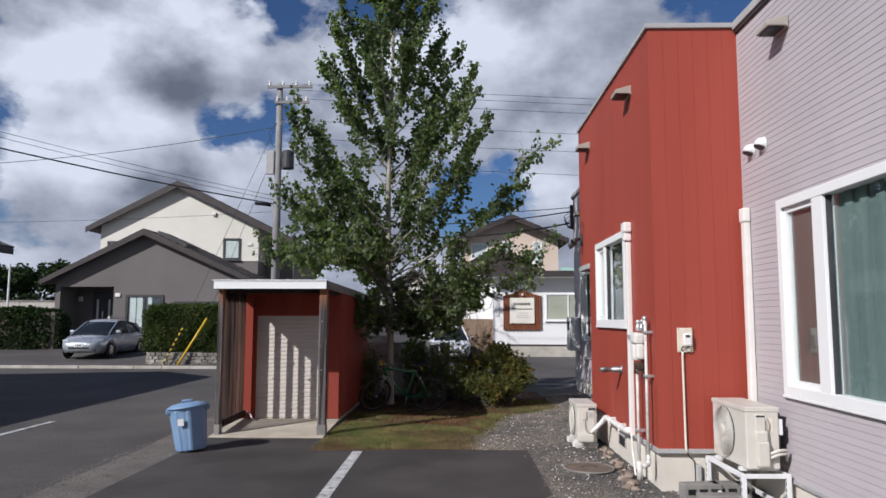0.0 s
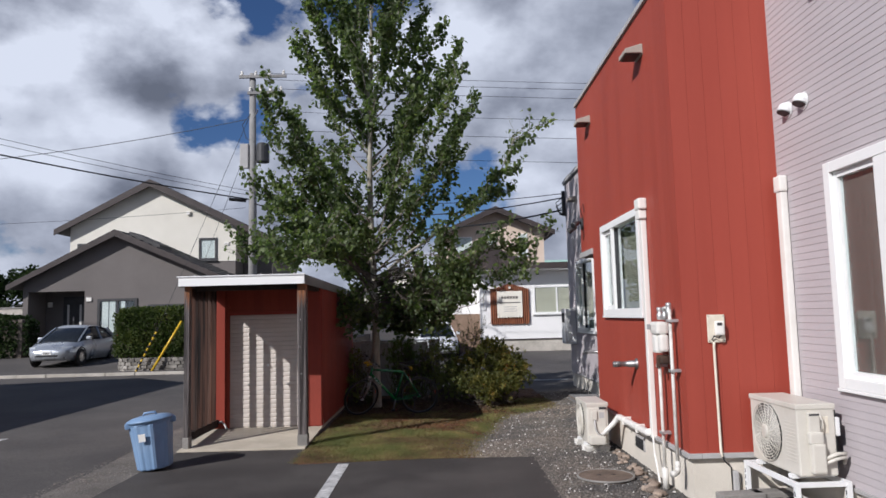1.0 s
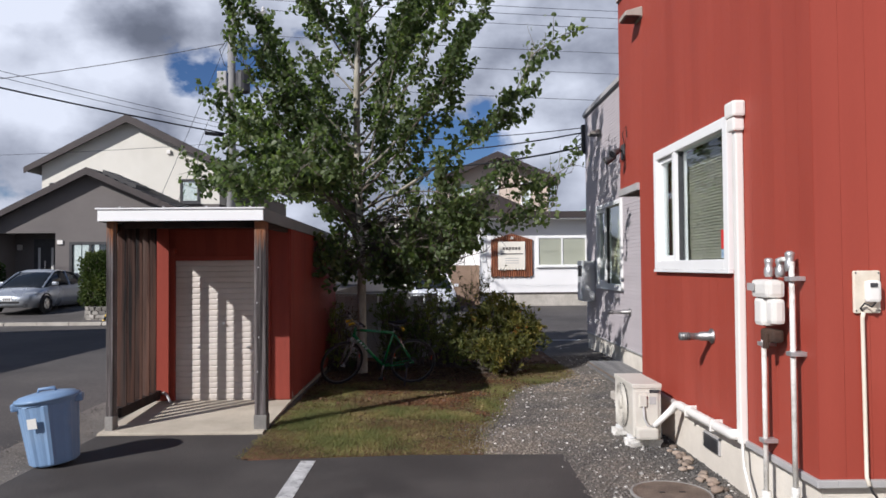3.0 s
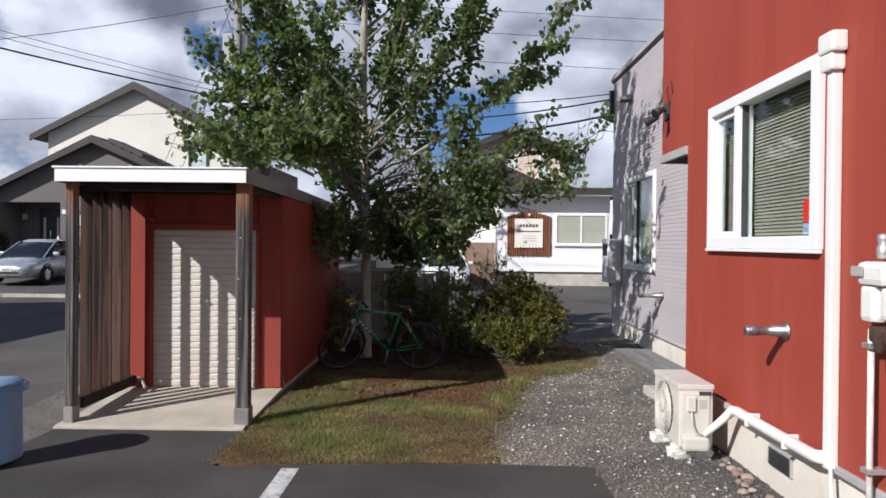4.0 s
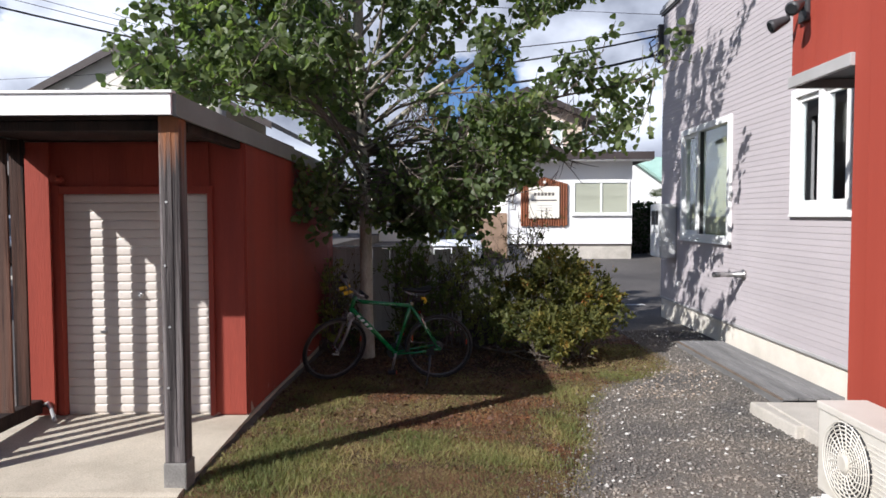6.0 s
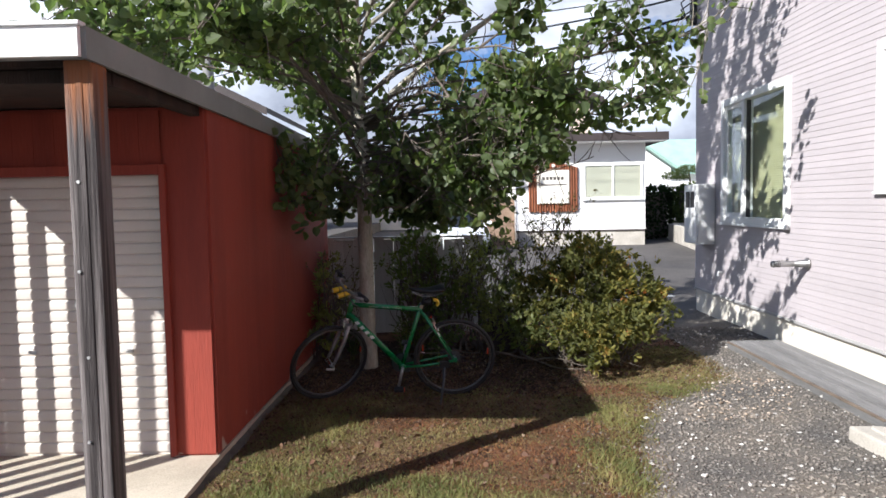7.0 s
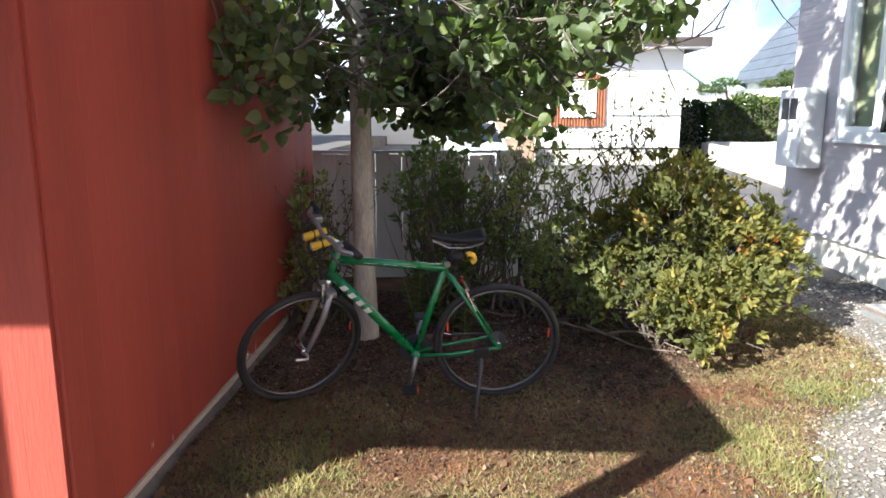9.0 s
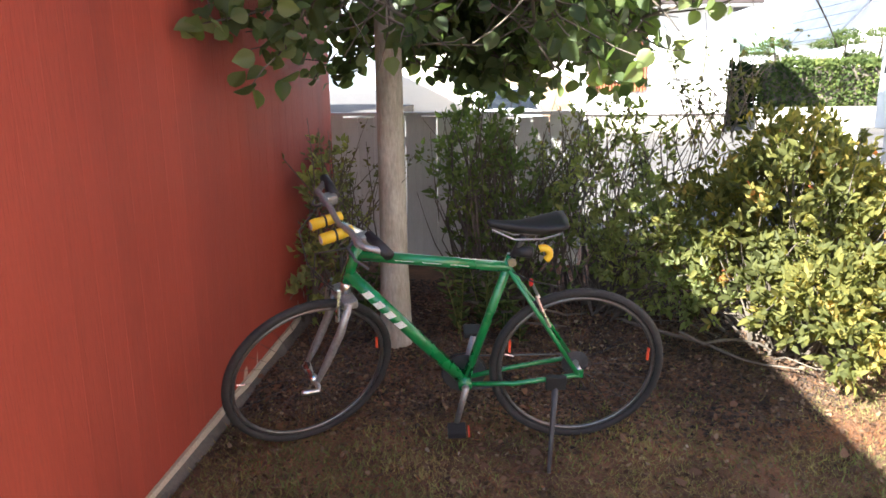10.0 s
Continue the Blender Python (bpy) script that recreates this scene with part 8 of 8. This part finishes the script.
def far_tree(x, y, h, r, n, seed, material, label, size=0.22):
    rng = np.random.default_rng(seed)
    t = thing("tree", (x, y, 0), label, "tree", "far trees")
    part("trunk", tubed([(x, y, 0), (x + 0.1, y, h * 0.35), (x, y + 0.1, h * 0.7)], [0.22, 0.16, 0.06], 8), "bark", t)
    at = []
    for k in range(16):
        c = Vector((x + rng.normal() * r * 0.5, y + rng.normal() * r * 0.5, h * rng.uniform(0.42, 0.95)))
        part("limb", tubed([(x, y, h * rng.uniform(0.3, 0.5)), c], [0.06, 0.02], 5), "bark", t)
        rr = r * rng.uniform(0.25, 0.45)
        d = rng.normal(size=(n // 16, 3))
        d /= np.linalg.norm(d, axis=1)[:, None]
        at.append(np.array(c) + d * rr * rng.uniform(0.4, 1.0, len(d))[:, None] * np.array([1, 1, 0.75]))
    stuff_part("crown", leaf_mesh("crown", rng, np.concatenate(at), size, material, droop=0.1, wide=0.45), t)


for i, (x, y, h, r) in enumerate(((-42, 64, 7.6, 3.6), (-37.5, 66, 7.0, 3.2), (-47, 62, 8.4, 4.0), (-34.0, 70, 5.8, 3.0))):
    far_tree(x, y, h, r, 5600, 70 + i, "dark_leaf", "rounded green tree beyond the houses", 0.30)


def cloud_pine(x, y, h, seed):
    """A garden pine cut into flat pads."""
    rng = np.random.default_rng(seed)
    t = thing("pine_tree", (x, y, 0), "garden pine clipped into flat green pads", "tree", "garden pines")
    trunk = bend(rng, (x, y, 0), (0.2, 0, 1), h, 8, 0.05, 0.22)
    part("trunk", tubed(trunk, [0.11, 0.10, 0.09, 0.08, 0.07, 0.06, 0.05, 0.04, 0.03], 8), "twig", t)
    for k in range(6):
        p, _ = along(trunk, 0.45 + 0.55 * k / 5)
        c = p + Vector(((0.75 if k % 2 else -0.75) * rng.uniform(0.7, 1.2), rng.normal() * 0.3, 0.05)) if k < 5 else p
        part("limb", tubed([p, c], [0.04, 0.02], 5), "twig", t)
        n = 620
        d = rng.normal(size=(n, 3))
        d /= np.linalg.norm(d, axis=1)[:, None]
        at = np.array(c) + d * np.array([0.62, 0.5, 0.22]) * rng.uniform(0.6, 1.0, n)[:, None]
        at[:, 2] = np.maximum(at[:, 2], c.z - 0.08)
        stuff_part("needle_pad", leaf_mesh("needle_pad", rng, at, 0.13, "hedge_leaf", droop=-0.6, wide=0.12), t)


cloud_pine(11.3, 38.6, 3.9, 81)
cloud_pine(13.4, 39.0, 3.5, 82)
cloud_pine(10.1, 39.5, 3.0, 83)

# pale low wall by the lane on the far side
lw = thing("lane_wall", (7.2, 29.5, 0), "low pale concrete wall beside a lane", "wall")
A, B = Vector((6.55, 25.6, 0)), Vector((8.35, 36.4, 0))
dirv = (B - A).normalized()
for i in range(9):
    p = A.lerp(B, (i + 0.5) / 9)
    ang = math.degrees(math.atan2(dirv.y, dirv.x))
    part("wall_panel", boxed(-0.60, 0.60, -0.09, 0.09, -0.05, 0.62, bevel=0.015, m=pose(p.x, p.y, 0, 0, 0, ang)), "concrete", lw)
part("wall_panel", boxed(8.35, 16.0, 36.0, 36.15, -0.05, 0.66), "concrete", lw)


# ---------------------------------------------------------------- white annex with the sign
def annex():
    y = 33.5
    h = thing("annex", (4.2, y, 0), "white rendered single-storey building with a flat brown roof", "building")
    bm = bmesh.new()
    box(bm, 1.78, 6.53, y, y + 7, 0.52, 3.72)
    part("wall", bm, "white_stucco", h)
    part("foundation", boxed(1.80, 6.51, y + 0.02, y + 7, -0.05, 0.52), "concrete", h)
    part("base_trim", boxed(1.76, 6.55, y - 0.025, y + 0.02, 0.50, 0.55), "roof_brown", h)
    bm = bmesh.new()
    prism(bm, [(y - 0.75, 3.74), (y - 0.75, 4.02), (y + 7.4, 4.02), (y + 7.4, 3.70)], "x", 1.35, 7.16)
    part("roof", bm, "roof_brown", h, "dark brown roof edge")
    part("soffit", boxed(1.38, 7.13, y - 0.72, y + 0.0, 3.705, 3.735), "white_stucco", h)
    far_window(h, y, 4.26, 6.42, 1.68, 2.96, "white_paint", 1, back="cream_blind")
    far_window(h, y, 1.84, 2.02, 1.9, 3.0, "white_paint", 0, back="sign_board", sill=False)
    part("side_wing", boxed(0.35, 1.78, y + 2.2, y + 7, -0.05, 4.25), "white_stucco", h)
    bm = bmesh.new()
    prism(bm, [(-0.3, 4.2), (2.0, 5.35), (4.6, 4.2)], "y", y + 2.0, y + 7)
    part("upper_roof", bm, "roof_brown", h)
    part("yard_wall", boxed(-0.6, 1.76, y + 0.5, y + 0.7, -0.05, 1.75), "brown_wall", h)
    # sign: brown slats round a cream board
    s = thing("shop_sign", (3.14, y - 0.1, 2.1), "cream sign board framed with brown log slats", "sign")
    n = 19
    for i in range(n):
        x = 2.24 + (4.05 - 2.24) * (i + 0.5) / n
        top = 2.86 + 0.26 * max(0.0, 1 - abs(x - 3.145) / 0.85)
        part("slat", tubed([(x, y - 0.06, 1.24 + 0.03 * math.sin(i * 2.9)), (x, y - 0.06, top)], 0.048, 6), "sign_wood", s)
    part("board", boxed(2.55, 3.72, y - 0.14, y - 0.10, 1.58, 2.76, bevel=0.01), "sign_board", s)
    for i in range(9):
        part("board_edge", tubed([(2.60 + i * 0.133, y - 0.12, 1.54), (2.60 + i * 0.133, y - 0.12, 1.60)], 0.06, 6), "sign_board", s)
    for i in range(6):
        part("sign_bar", boxed(2.74 + i * 0.135, 2.84 + i * 0.135, y - 0.145, y - 0.139, 2.40, 2.52), "ink", s)
    part("sign_bar", boxed(2.65, 3.62, y - 0.145, y - 0.139, 2.20, 2.25), "ink", s)
    for z in (2.02, 1.92, 1.82):
        part("sign_bar", boxed(2.85, 3.45, y - 0.145, y - 0.139, z, z + 0.025), "flashing", s)
    part("lamp", tubed([(3.14, y - 0.12, 2.92), (3.14, y - 0.22, 2.92)], 0.06, 8), "white_plastic", s)


annex()


def pink_house():
    y = 42.0
    h = thing("house", (3.3, y, 0), "pale pink two-storey house with a brown gable roof", "house")
    ax, az, ez = 3.3, 7.98, 6.50
    gl = lambda x: az - 0.1 - (az - ez) * abs(x - ax) / 3.4
    bm = bmesh.new()
    prism(bm, [(0.4, 0), (6.15, 0), (6.15, gl(6.15)), (ax, az - 0.1), (0.4, gl(0.4))], "y", y, y + 7)
    part("wall", bm, "pink_stucco", h)
    slope(h, (-0.1, ez), (ax, az), y - 0.7, y + 7.5, 0.20, "roof_brown", 8)
    slope(h, (6.70, ez), (ax, az), y - 0.7, y + 7.5, 0.20, "roof_brown", 8)
    for xe in (-0.1, 6.7):
        bm = bmesh.new()
        prism(bm, [(xe, ez + 0.02), (ax, az + 0.02), (ax, az - 0.32), (xe, ez - 0.26)], "y", y - 0.76, y - 0.70)
        part("bargeboard", bm, "roof_brown", h)
    far_window(h, y, 2.78, 3.38, 5.45, 6.42, "white_paint", 0)
    far_window(h, y, 4.62, 5.18, 5.08, 6.42, "white_paint", 0)
    far_window(h, y, 0.9, 1.9, 5.3, 6.3, "white_paint", 0)


pink_house()


def plain_house(x0, x1, y, depth, wall_h, ridge_h, wall_mat, roof_mat, label, along_x=False):
    h = thing("house", ((x0 + x1) / 2, y, 0), label, "house", "far houses")
    if along_x:
        ym = y + depth / 2
        bm = bmesh.new()
        prism(bm, [(y, 0), (y + depth, 0), (y + depth, wall_h), (ym, ridge_h - 0.1), (y, wall_h)], "x", x0, x1)
        part("wall", bm, wall_mat, h)
        for s in (0, 1):
            e = y - 0.6 if s == 0 else y + depth + 0.6
            bm = bmesh.new()
            prism(bm, [(e, wall_h - 0.3), (ym, ridge_h + 0.05), (ym, ridge_h - 0.15), (e, wall_h - 0.5)], "x", x0 - 0.5, x1 + 0.5)
            part("roof", bm, roof_mat, h)
    else:
        xm = (x0 + x1) / 2
        bm = bmesh.new()
        prism(bm, [(x0, 0), (x1, 0), (x1, wall_h), (xm, ridge_h - 0.1), (x0, wall_h)], "y", y, y + depth)
        part("wall", bm, wall_mat, h)
        slope(h, (x0 - 0.6, wall_h - 0.3), (xm, ridge_h), y - 0.5, y + depth + 0.5, 0.16, roof_mat, 9)
        slope(h, (x1 + 0.6, wall_h - 0.3), (xm, ridge_h), y - 0.5, y + depth + 0.5, 0.16, roof_mat, 9)
    return h


h = plain_house(21.2, 32.7, 58, 9, 4.6, 11.5, "white_stucco", "slate_blue", "white house with a steep slate-blue roof")
far_window(h, 58, 24.2, 25.7, 2.2, 3.6, "white_paint", 1)
plain_house(11.0, 25.0, 66, 9, 4.2, 6.9, "white_stucco", "roof_green", "white house with a pale green metal roof", along_x=True)
h = plain_house(8.6, 14.4, 56, 7, 3.9, 6.1, "white_stucco", "roof_green", "small white gabled house with a pale green roof")
far_window(h, 56, 12.0, 13.2, 1.4, 2.6, "white_paint", 1)
h = plain_house(-60, -46, 44, 10, 3.2, 5.2, "cream_stucco", "roof_tile", "low cream house with a dark roof")
far_window(h, 44, -54, -52, 1.2, 2.5, "dark_metal", 1)
h = plain_house(-6.5, 0.0, 52, 8, 3.4, 5.4, "cream_stucco", "roof_tile", "low cream house behind the street")
gw = thing("garden_wall", (-30, 42, 0), "long pale block wall beyond the hedge", "wall")
for i in range(9):
    part("wall_panel", boxed(-44 + i * 2.5, -41.52 + i * 2.5, 41.9, 42.1, 0.4, 2.75, bevel=0.01), "concrete", gw)
part("cap", boxed(-44.05, -21.5, 41.85, 42.15, 2.751, 2.83), "concrete_dark", gw)
tp = thing("street_lamp", (-26.0, 40.0, 0), "thin pale steel lamp pole", "street lamp")
part("pole", tubed([(-26.0, 40, 0.4), (-26.0, 40, 4.9)], [0.07, 0.05], 8), "white_metal", tp)

# the neighbour's house on the corner by the road
h = plain_house(-20.0, -12.1, 7.6, 9.7, 3.85, 5.6, "cream_stucco", "roof_tile", "neighbouring house with dark tiled eaves by the road")
far_window(h, 7.6, -17.5, -15.5, 1.2, 2.4, "dark_metal", 1)

# unseen house added behind the parking place to cut the low sky light
plain_house(-24.0, 16.0, -30, 8, 5.2, 7.8, "cream_stucco", "roof_tile", "unseen long house added behind the parking place to block low sky light", along_x=True)


# ---------------------------------------------------------------- cars
def car(name, at, rz, paint, label):
    """A hatchback lofted from cross-sections; it points along local +x."""
    c = thing(name, (0, 0, 0), label, "car", "parked cars")
    #      x     half width  floor  sill  belt  (body)
    secs = [(-2.20, 0.62, 0.38, 0.55, 0.80), (-2.12, 0.76, 0.24, 0.50, 0.95), (-1.75, 0.85, 0.20, 0.48, 1.00), (-0.9, 0.872, 0.18, 0.45, 0.95), (0.2, 0.872, 0.18, 0.45, 0.92),
            (1.0, 0.872, 0.18, 0.45, 0.90), (1.55, 0.85, 0.19, 0.46, 0.82), (1.95, 0.78, 0.21, 0.46, 0.70), (2.17, 0.62, 0.26, 0.44, 0.60), (2.235, 0.45, 0.32, 0.44, 0.54)]
    bm = bmesh.new()
    rows = []
    for x, w, f, s, t in secs:
        half = [(0.0, f), (w * 0.88, f), (w, s), (w * 0.985, (s + t) / 2 + 0.05), (w * 0.93, t), (w * 0.55, t + 0.035), (0.0, t + 0.05)]
        ring_pts = half + [(-a, b) for a, b in half[-2:0:-1]]
        rows.append([bm.verts.new((x, a, b)) for a, b in ring_pts])
    k = len(rows[0])
    for p, q in zip(rows, rows[1:]):
        for i in range(k):
            bm.faces.new((p[i], p[(i + 1) % k], q[(i + 1) % k], q[i]))
    bm.faces.new(rows[0][::-1]), bm.faces.new(rows[-1])
    bmesh.ops.recalc_face_normals(bm, faces=bm.faces)
    body = part("body", bm, paint, c, smooth=True)

    def cabin(secs, name, mat, label=""):
        bm = bmesh.new()
        rows = []
        for x, w, z0, z1, wt in secs:
            half = [(0.0, z0), (w, z0), (wt, z1 - 0.04), (wt * 0.75, z1), (0.0, z1 + 0.012)]
            pts = half + [(-a, b) for a, b in half[-2:0:-1]]
            rows.append([bm.verts.new((x, a, b)) for a, b in pts])
        k = len(rows[0])
        for p, q in zip(rows, rows[1:]):
            for i in range(k):
                bm.faces.new((p[i], p[(i + 1) % k], q[(i + 1) % k], q[i]))
        bm.faces.new(rows[0][::-1]), bm.faces.new(rows[-1])
        bmesh.ops.recalc_face_normals(bm, faces=bm.faces)
        return part(name, bm, mat, c, label, smooth=True)

    cabin([(-2.05, 0.68, 0.93, 1.0, 0.62), (-1.3, 0.80, 0.93, 1.33, 0.60), (-0.5, 0.82, 0.93, 1.45, 0.60), (0.15, 0.82, 0.93, 1.47, 0.59), (0.55, 0.81, 0.92, 1.36, 0.60), (1.42, 0.74, 0.88, 0.90, 0.70)], "glasshouse", "car_glass", "dark tinted windows")
    cabin([(-1.75, 0.63, 1.14, 1.17, 0.60), (-1.2, 0.63, 1.345, 1.375, 0.60), (-0.5, 0.63, 1.43, 1.475, 0.60), (0.15, 0.62, 1.45, 1.493, 0.59), (0.42, 0.62, 1.40, 1.425, 0.59)], "roof", paint)
    for s in (-1, 1):
        part("front_pillar", tubed([(0.42, 0.605 * s, 1.40), (0.9, 0.67 * s, 1.16), (1.42, 0.745 * s, 0.88)], 0.03, 6), paint, c)
        part("middle_pillar", tubed([(-0.35, 0.61 * s, 1.42), (-0.30, 0.83 * s, 0.93)], 0.035, 6), paint, c)
        part("rear_pillar", tubed([(-1.2, 0.615 * s, 1.34), (-1.6, 0.79 * s, 0.97)], 0.07, 6), paint, c)
        part("mirror", boxed(0.83, 0.98, min(0.82 * s, 1.0 * s), max(0.82 * s, 1.0 * s), 0.94, 1.06, bevel=0.03), paint, c)
        bm = bmesh.new()
        box(bm, 1.72, 2.08, min(0.47 * s, 0.80 * s), max(0.47 * s, 0.80 * s), 0.61, 0.72, bevel=0.05)
        for v in bm.verts:
            v.co.x -= (abs(v.co.y) - 0.5) * 0.55
        part("headlight", bm, "lens", c, "clear headlight")
        part("tail_light", boxed(-2.16, -2.02, min(0.5 * s, 0.74 * s), max(0.5 * s, 0.74 * s), 0.72, 1.0, bevel=0.03), "sticker_red", c, "red tail light")
        part("fog_lamp", boxed(2.05, 2.14, min(0.5 * s, 0.64 * s), max(0.5 * s, 0.64 * s), 0.35, 0.42, bevel=0.02), "lens", c)
        for x in (1.36, -1.36):
            bm = bmesh.new()
            ring(bm, (x, 0.80 * s, 0.315), 0.245, 0.072, (1, 0, 0), (0, 0, 1), 28, 8, sq=1.3)
            w = part("wheel", bm, "rubber", c, "black tyre", smooth=True)
            part("rim", tubed([(x, 0.79 * s, 0.315), (x, 0.865 * s, 0.315)], [0.20, 0.185], 18), "chrome", w)
            bm = bmesh.new()
            ring(bm, (x, 0.845 * s, 0.32), 0.345, 0.03, (1, 0, 0), (0, 0, 1), 28, 6)
            part("arch", bm, "black", w)
    part("grille", boxed(2.16, 2.245, -0.40, 0.40, 0.36, 0.44, bevel=0.02), "black", c)
    part("upper_grille", boxed(2.10, 2.19, -0.32, 0.32, 0.575, 0.605, bevel=0.01), "black", c)
    pl = part("plate", boxed(2.235, 2.252, -0.165, 0.165, 0.44, 0.585, bevel=0.004), "white_paint", c)
    for i in range(4):
        part("plate_bar", boxed(2.252, 2.256, -0.11 + i * 0.06, -0.075 + i * 0.06, 0.46, 0.53), "ink", pl)
    part("rear_plate", boxed(-2.225, -2.19, -0.165, 0.165, 0.62, 0.765), "white_paint", c)
    c.matrix_basis = Matrix.Translation(at) @ pose(0, 0, 0, 0, 0, rz)


car("car", (-14.55, 28.9, 0.21), -88, "silver_paint", "silver hatchback parked on the driveway")
car("car", (-0.35, 31.5, -0.035), -85, "car_white", "white car parked in front of the brown wall")


# ---------------------------------------------------------------- utility pole and wires
def utility_pole():
    x, y = -6.68, 25.55
    p = thing("utility_pole", (x, y, 0), "grey concrete utility pole with cross-arms and a transformer", "utility pole")
    part("shaft", tubed([(x, y, 0), (x, y, 10.6)], [0.17, 0.11], 14), "pole_concrete", p, smooth=True)
    for z, l, r in ((10.45, -0.45, 1.25), (9.85, -0.15, 1.15)):
        part("cross_arm", boxed(x + l, x + r, y - 0.17, y - 0.09, z - 0.05, z + 0.05), "pole_concrete", p)
        for k in range(4):
            xx = x + l + 0.1 + (r - l - 0.2) * k / 3
            bm = bmesh.new()
            lathe(bm, [(0.05, 0), (0.06, 0.05), (0.035, 0.08), (0.055, 0.11), (0.03, 0.16)], 10, pose(xx, y - 0.13, z + 0.05))
            part("insulator", bm, "white_plastic", p)
    bm = bmesh.new()
    lathe(bm, [(0.22, 0), (0.23, 0.04), (0.23, 0.62), (0.20, 0.68), (0.05, 0.72)], 16, pose(x + 0.38, y - 0.05, 7.32))
    part("transformer", bm, "dark_metal", p, "dark grey pole transformer")
    part("bracket", boxed(x, x + 0.38, y - 0.09, y - 0.03, 7.3, 7.36), "dark_metal", p)
    part("junction_box", boxed(x - 0.42, x - 0.12, y - 0.16, y - 0.02, 7.1, 8.0, bevel=0.03), "flashing", p)
    part("splice_case", tubed([(x - 0.75, y - 0.3, 5.98), (x - 0.2, y - 0.1, 5.94)], 0.06, 8), "black", p)
    part("loop", tubed([(x + 0.05, y - 0.1, 9.2), (x - 0.35, y - 0.1, 8.7), (x - 0.2, y - 0.1, 8.2), (x + 0.1, y - 0.1, 8.05)], 0.012, 5), "black", p)
    part("loop", tubed([(x + 0.1, y - 0.1, 9.8), (x + 0.6, y - 0.1, 9.0), (x + 0.8, y - 0.1, 8.4), (x + 0.5, y - 0.1, 8.05)], 0.012, 5), "black", p)
    part("street_light_arm", tubed([(x, y, 8.9), (x + 0.3, y - 0.5, 9.05), (x + 0.4, y - 0.9, 9.0)], 0.025, 6), "pole_concrete", p)


utility_pole()
# a second pole beyond the corner carries the wires on
q = thing("utility_pole", (-21.5, 12.5, 0), "grey concrete utility pole by the road", "utility pole")
part("shaft", tubed([(-21.5, 12.5, 0), (-21.5, 12.5, 10.4)], [0.17, 0.11], 12), "pole_concrete", q, smooth=True)


def wire(a, b, sag, r, label="thin black overhead wire"):
    a, b = Vector(a), Vector(b)
    pts = [a.lerp(b, t) - Vector((0, 0, sag * 4 * t * (1 - t))) for t in np.linspace(0, 1, 15)]
    solo("overhead_wire", tubed(pts, r, 5), "black", label, "wire", "overhead wires")


wire((-6.8, 25.5, 6.0), (-21.5, 12.5, 8.35), 0.35, 0.024, "thick black overhead cable")
wire((-6.8, 25.5, 6.15), (-21.5, 12.5, 8.75), 0.30, 0.008)
wire((-6.8, 25.5, 6.3), (-21.5, 12.5, 8.95), 0.30, 0.008)
wire((-6.9, 25.5, 8.9), (-34, 29, 8.6), 0.9, 0.013)
wire((-6.9, 25.5, 5.7), (-34, 29, 6.2), 0.4, 0.007)
for k, (z, r) in enumerate(((10.6, 0.008), (10.35, 0.008), (10.0, 0.008), (9.2, 0.007), (8.5, 0.008), (7.6, 0.008))):
    wire((-6.2 + 0.25 * (k % 3), 25.5, z), (42, 27.5, z - 0.4), 0.55, r)
wire((-6.6, 25.5, 6.05), (3.06, 18.02, 4.55), 0.55, 0.016, "black service cable to the house corner")
wire((-6.6, 25.5, 5.85), (3.06, 18.02, 4.25), 0.70, 0.022, "black service cable to the house corner")
wire((-6.6, 25.5, 6.4), (3.06, 18.02, 4.65), 0.40, 0.010, "black service cable to the house corner")
cl = thing("cable_anchor", (3.0, 18.0, 4.4), "cable anchors with looped service wires on the wall corner", "cable anchor")
for z in (4.25, 4.45, 4.62):
    bm = bmesh.new()
    lathe(bm, [(0.03, 0), (0.045, 0.03), (0.03, 0.06), (0.045, 0.09), (0.03, 0.12)], 10, pose(2.99, 18.03, z - 0.06))
    part("insulator", bm, "white_plastic", cl)
for k in range(3):
    part("loop", tubed([(2.98, 18.02, 4.55 - 0.12 * k), (2.80, 17.95, 4.40 - 0.10 * k), (2.88, 17.9, 4.10 + 0.03 * k), (3.02, 17.85, 4.05)], 0.011, 5), "black", cl)
part("bracket", boxed(2.96, 3.03, 17.96, 18.06, 4.1, 4.7), "dark_metal", cl)
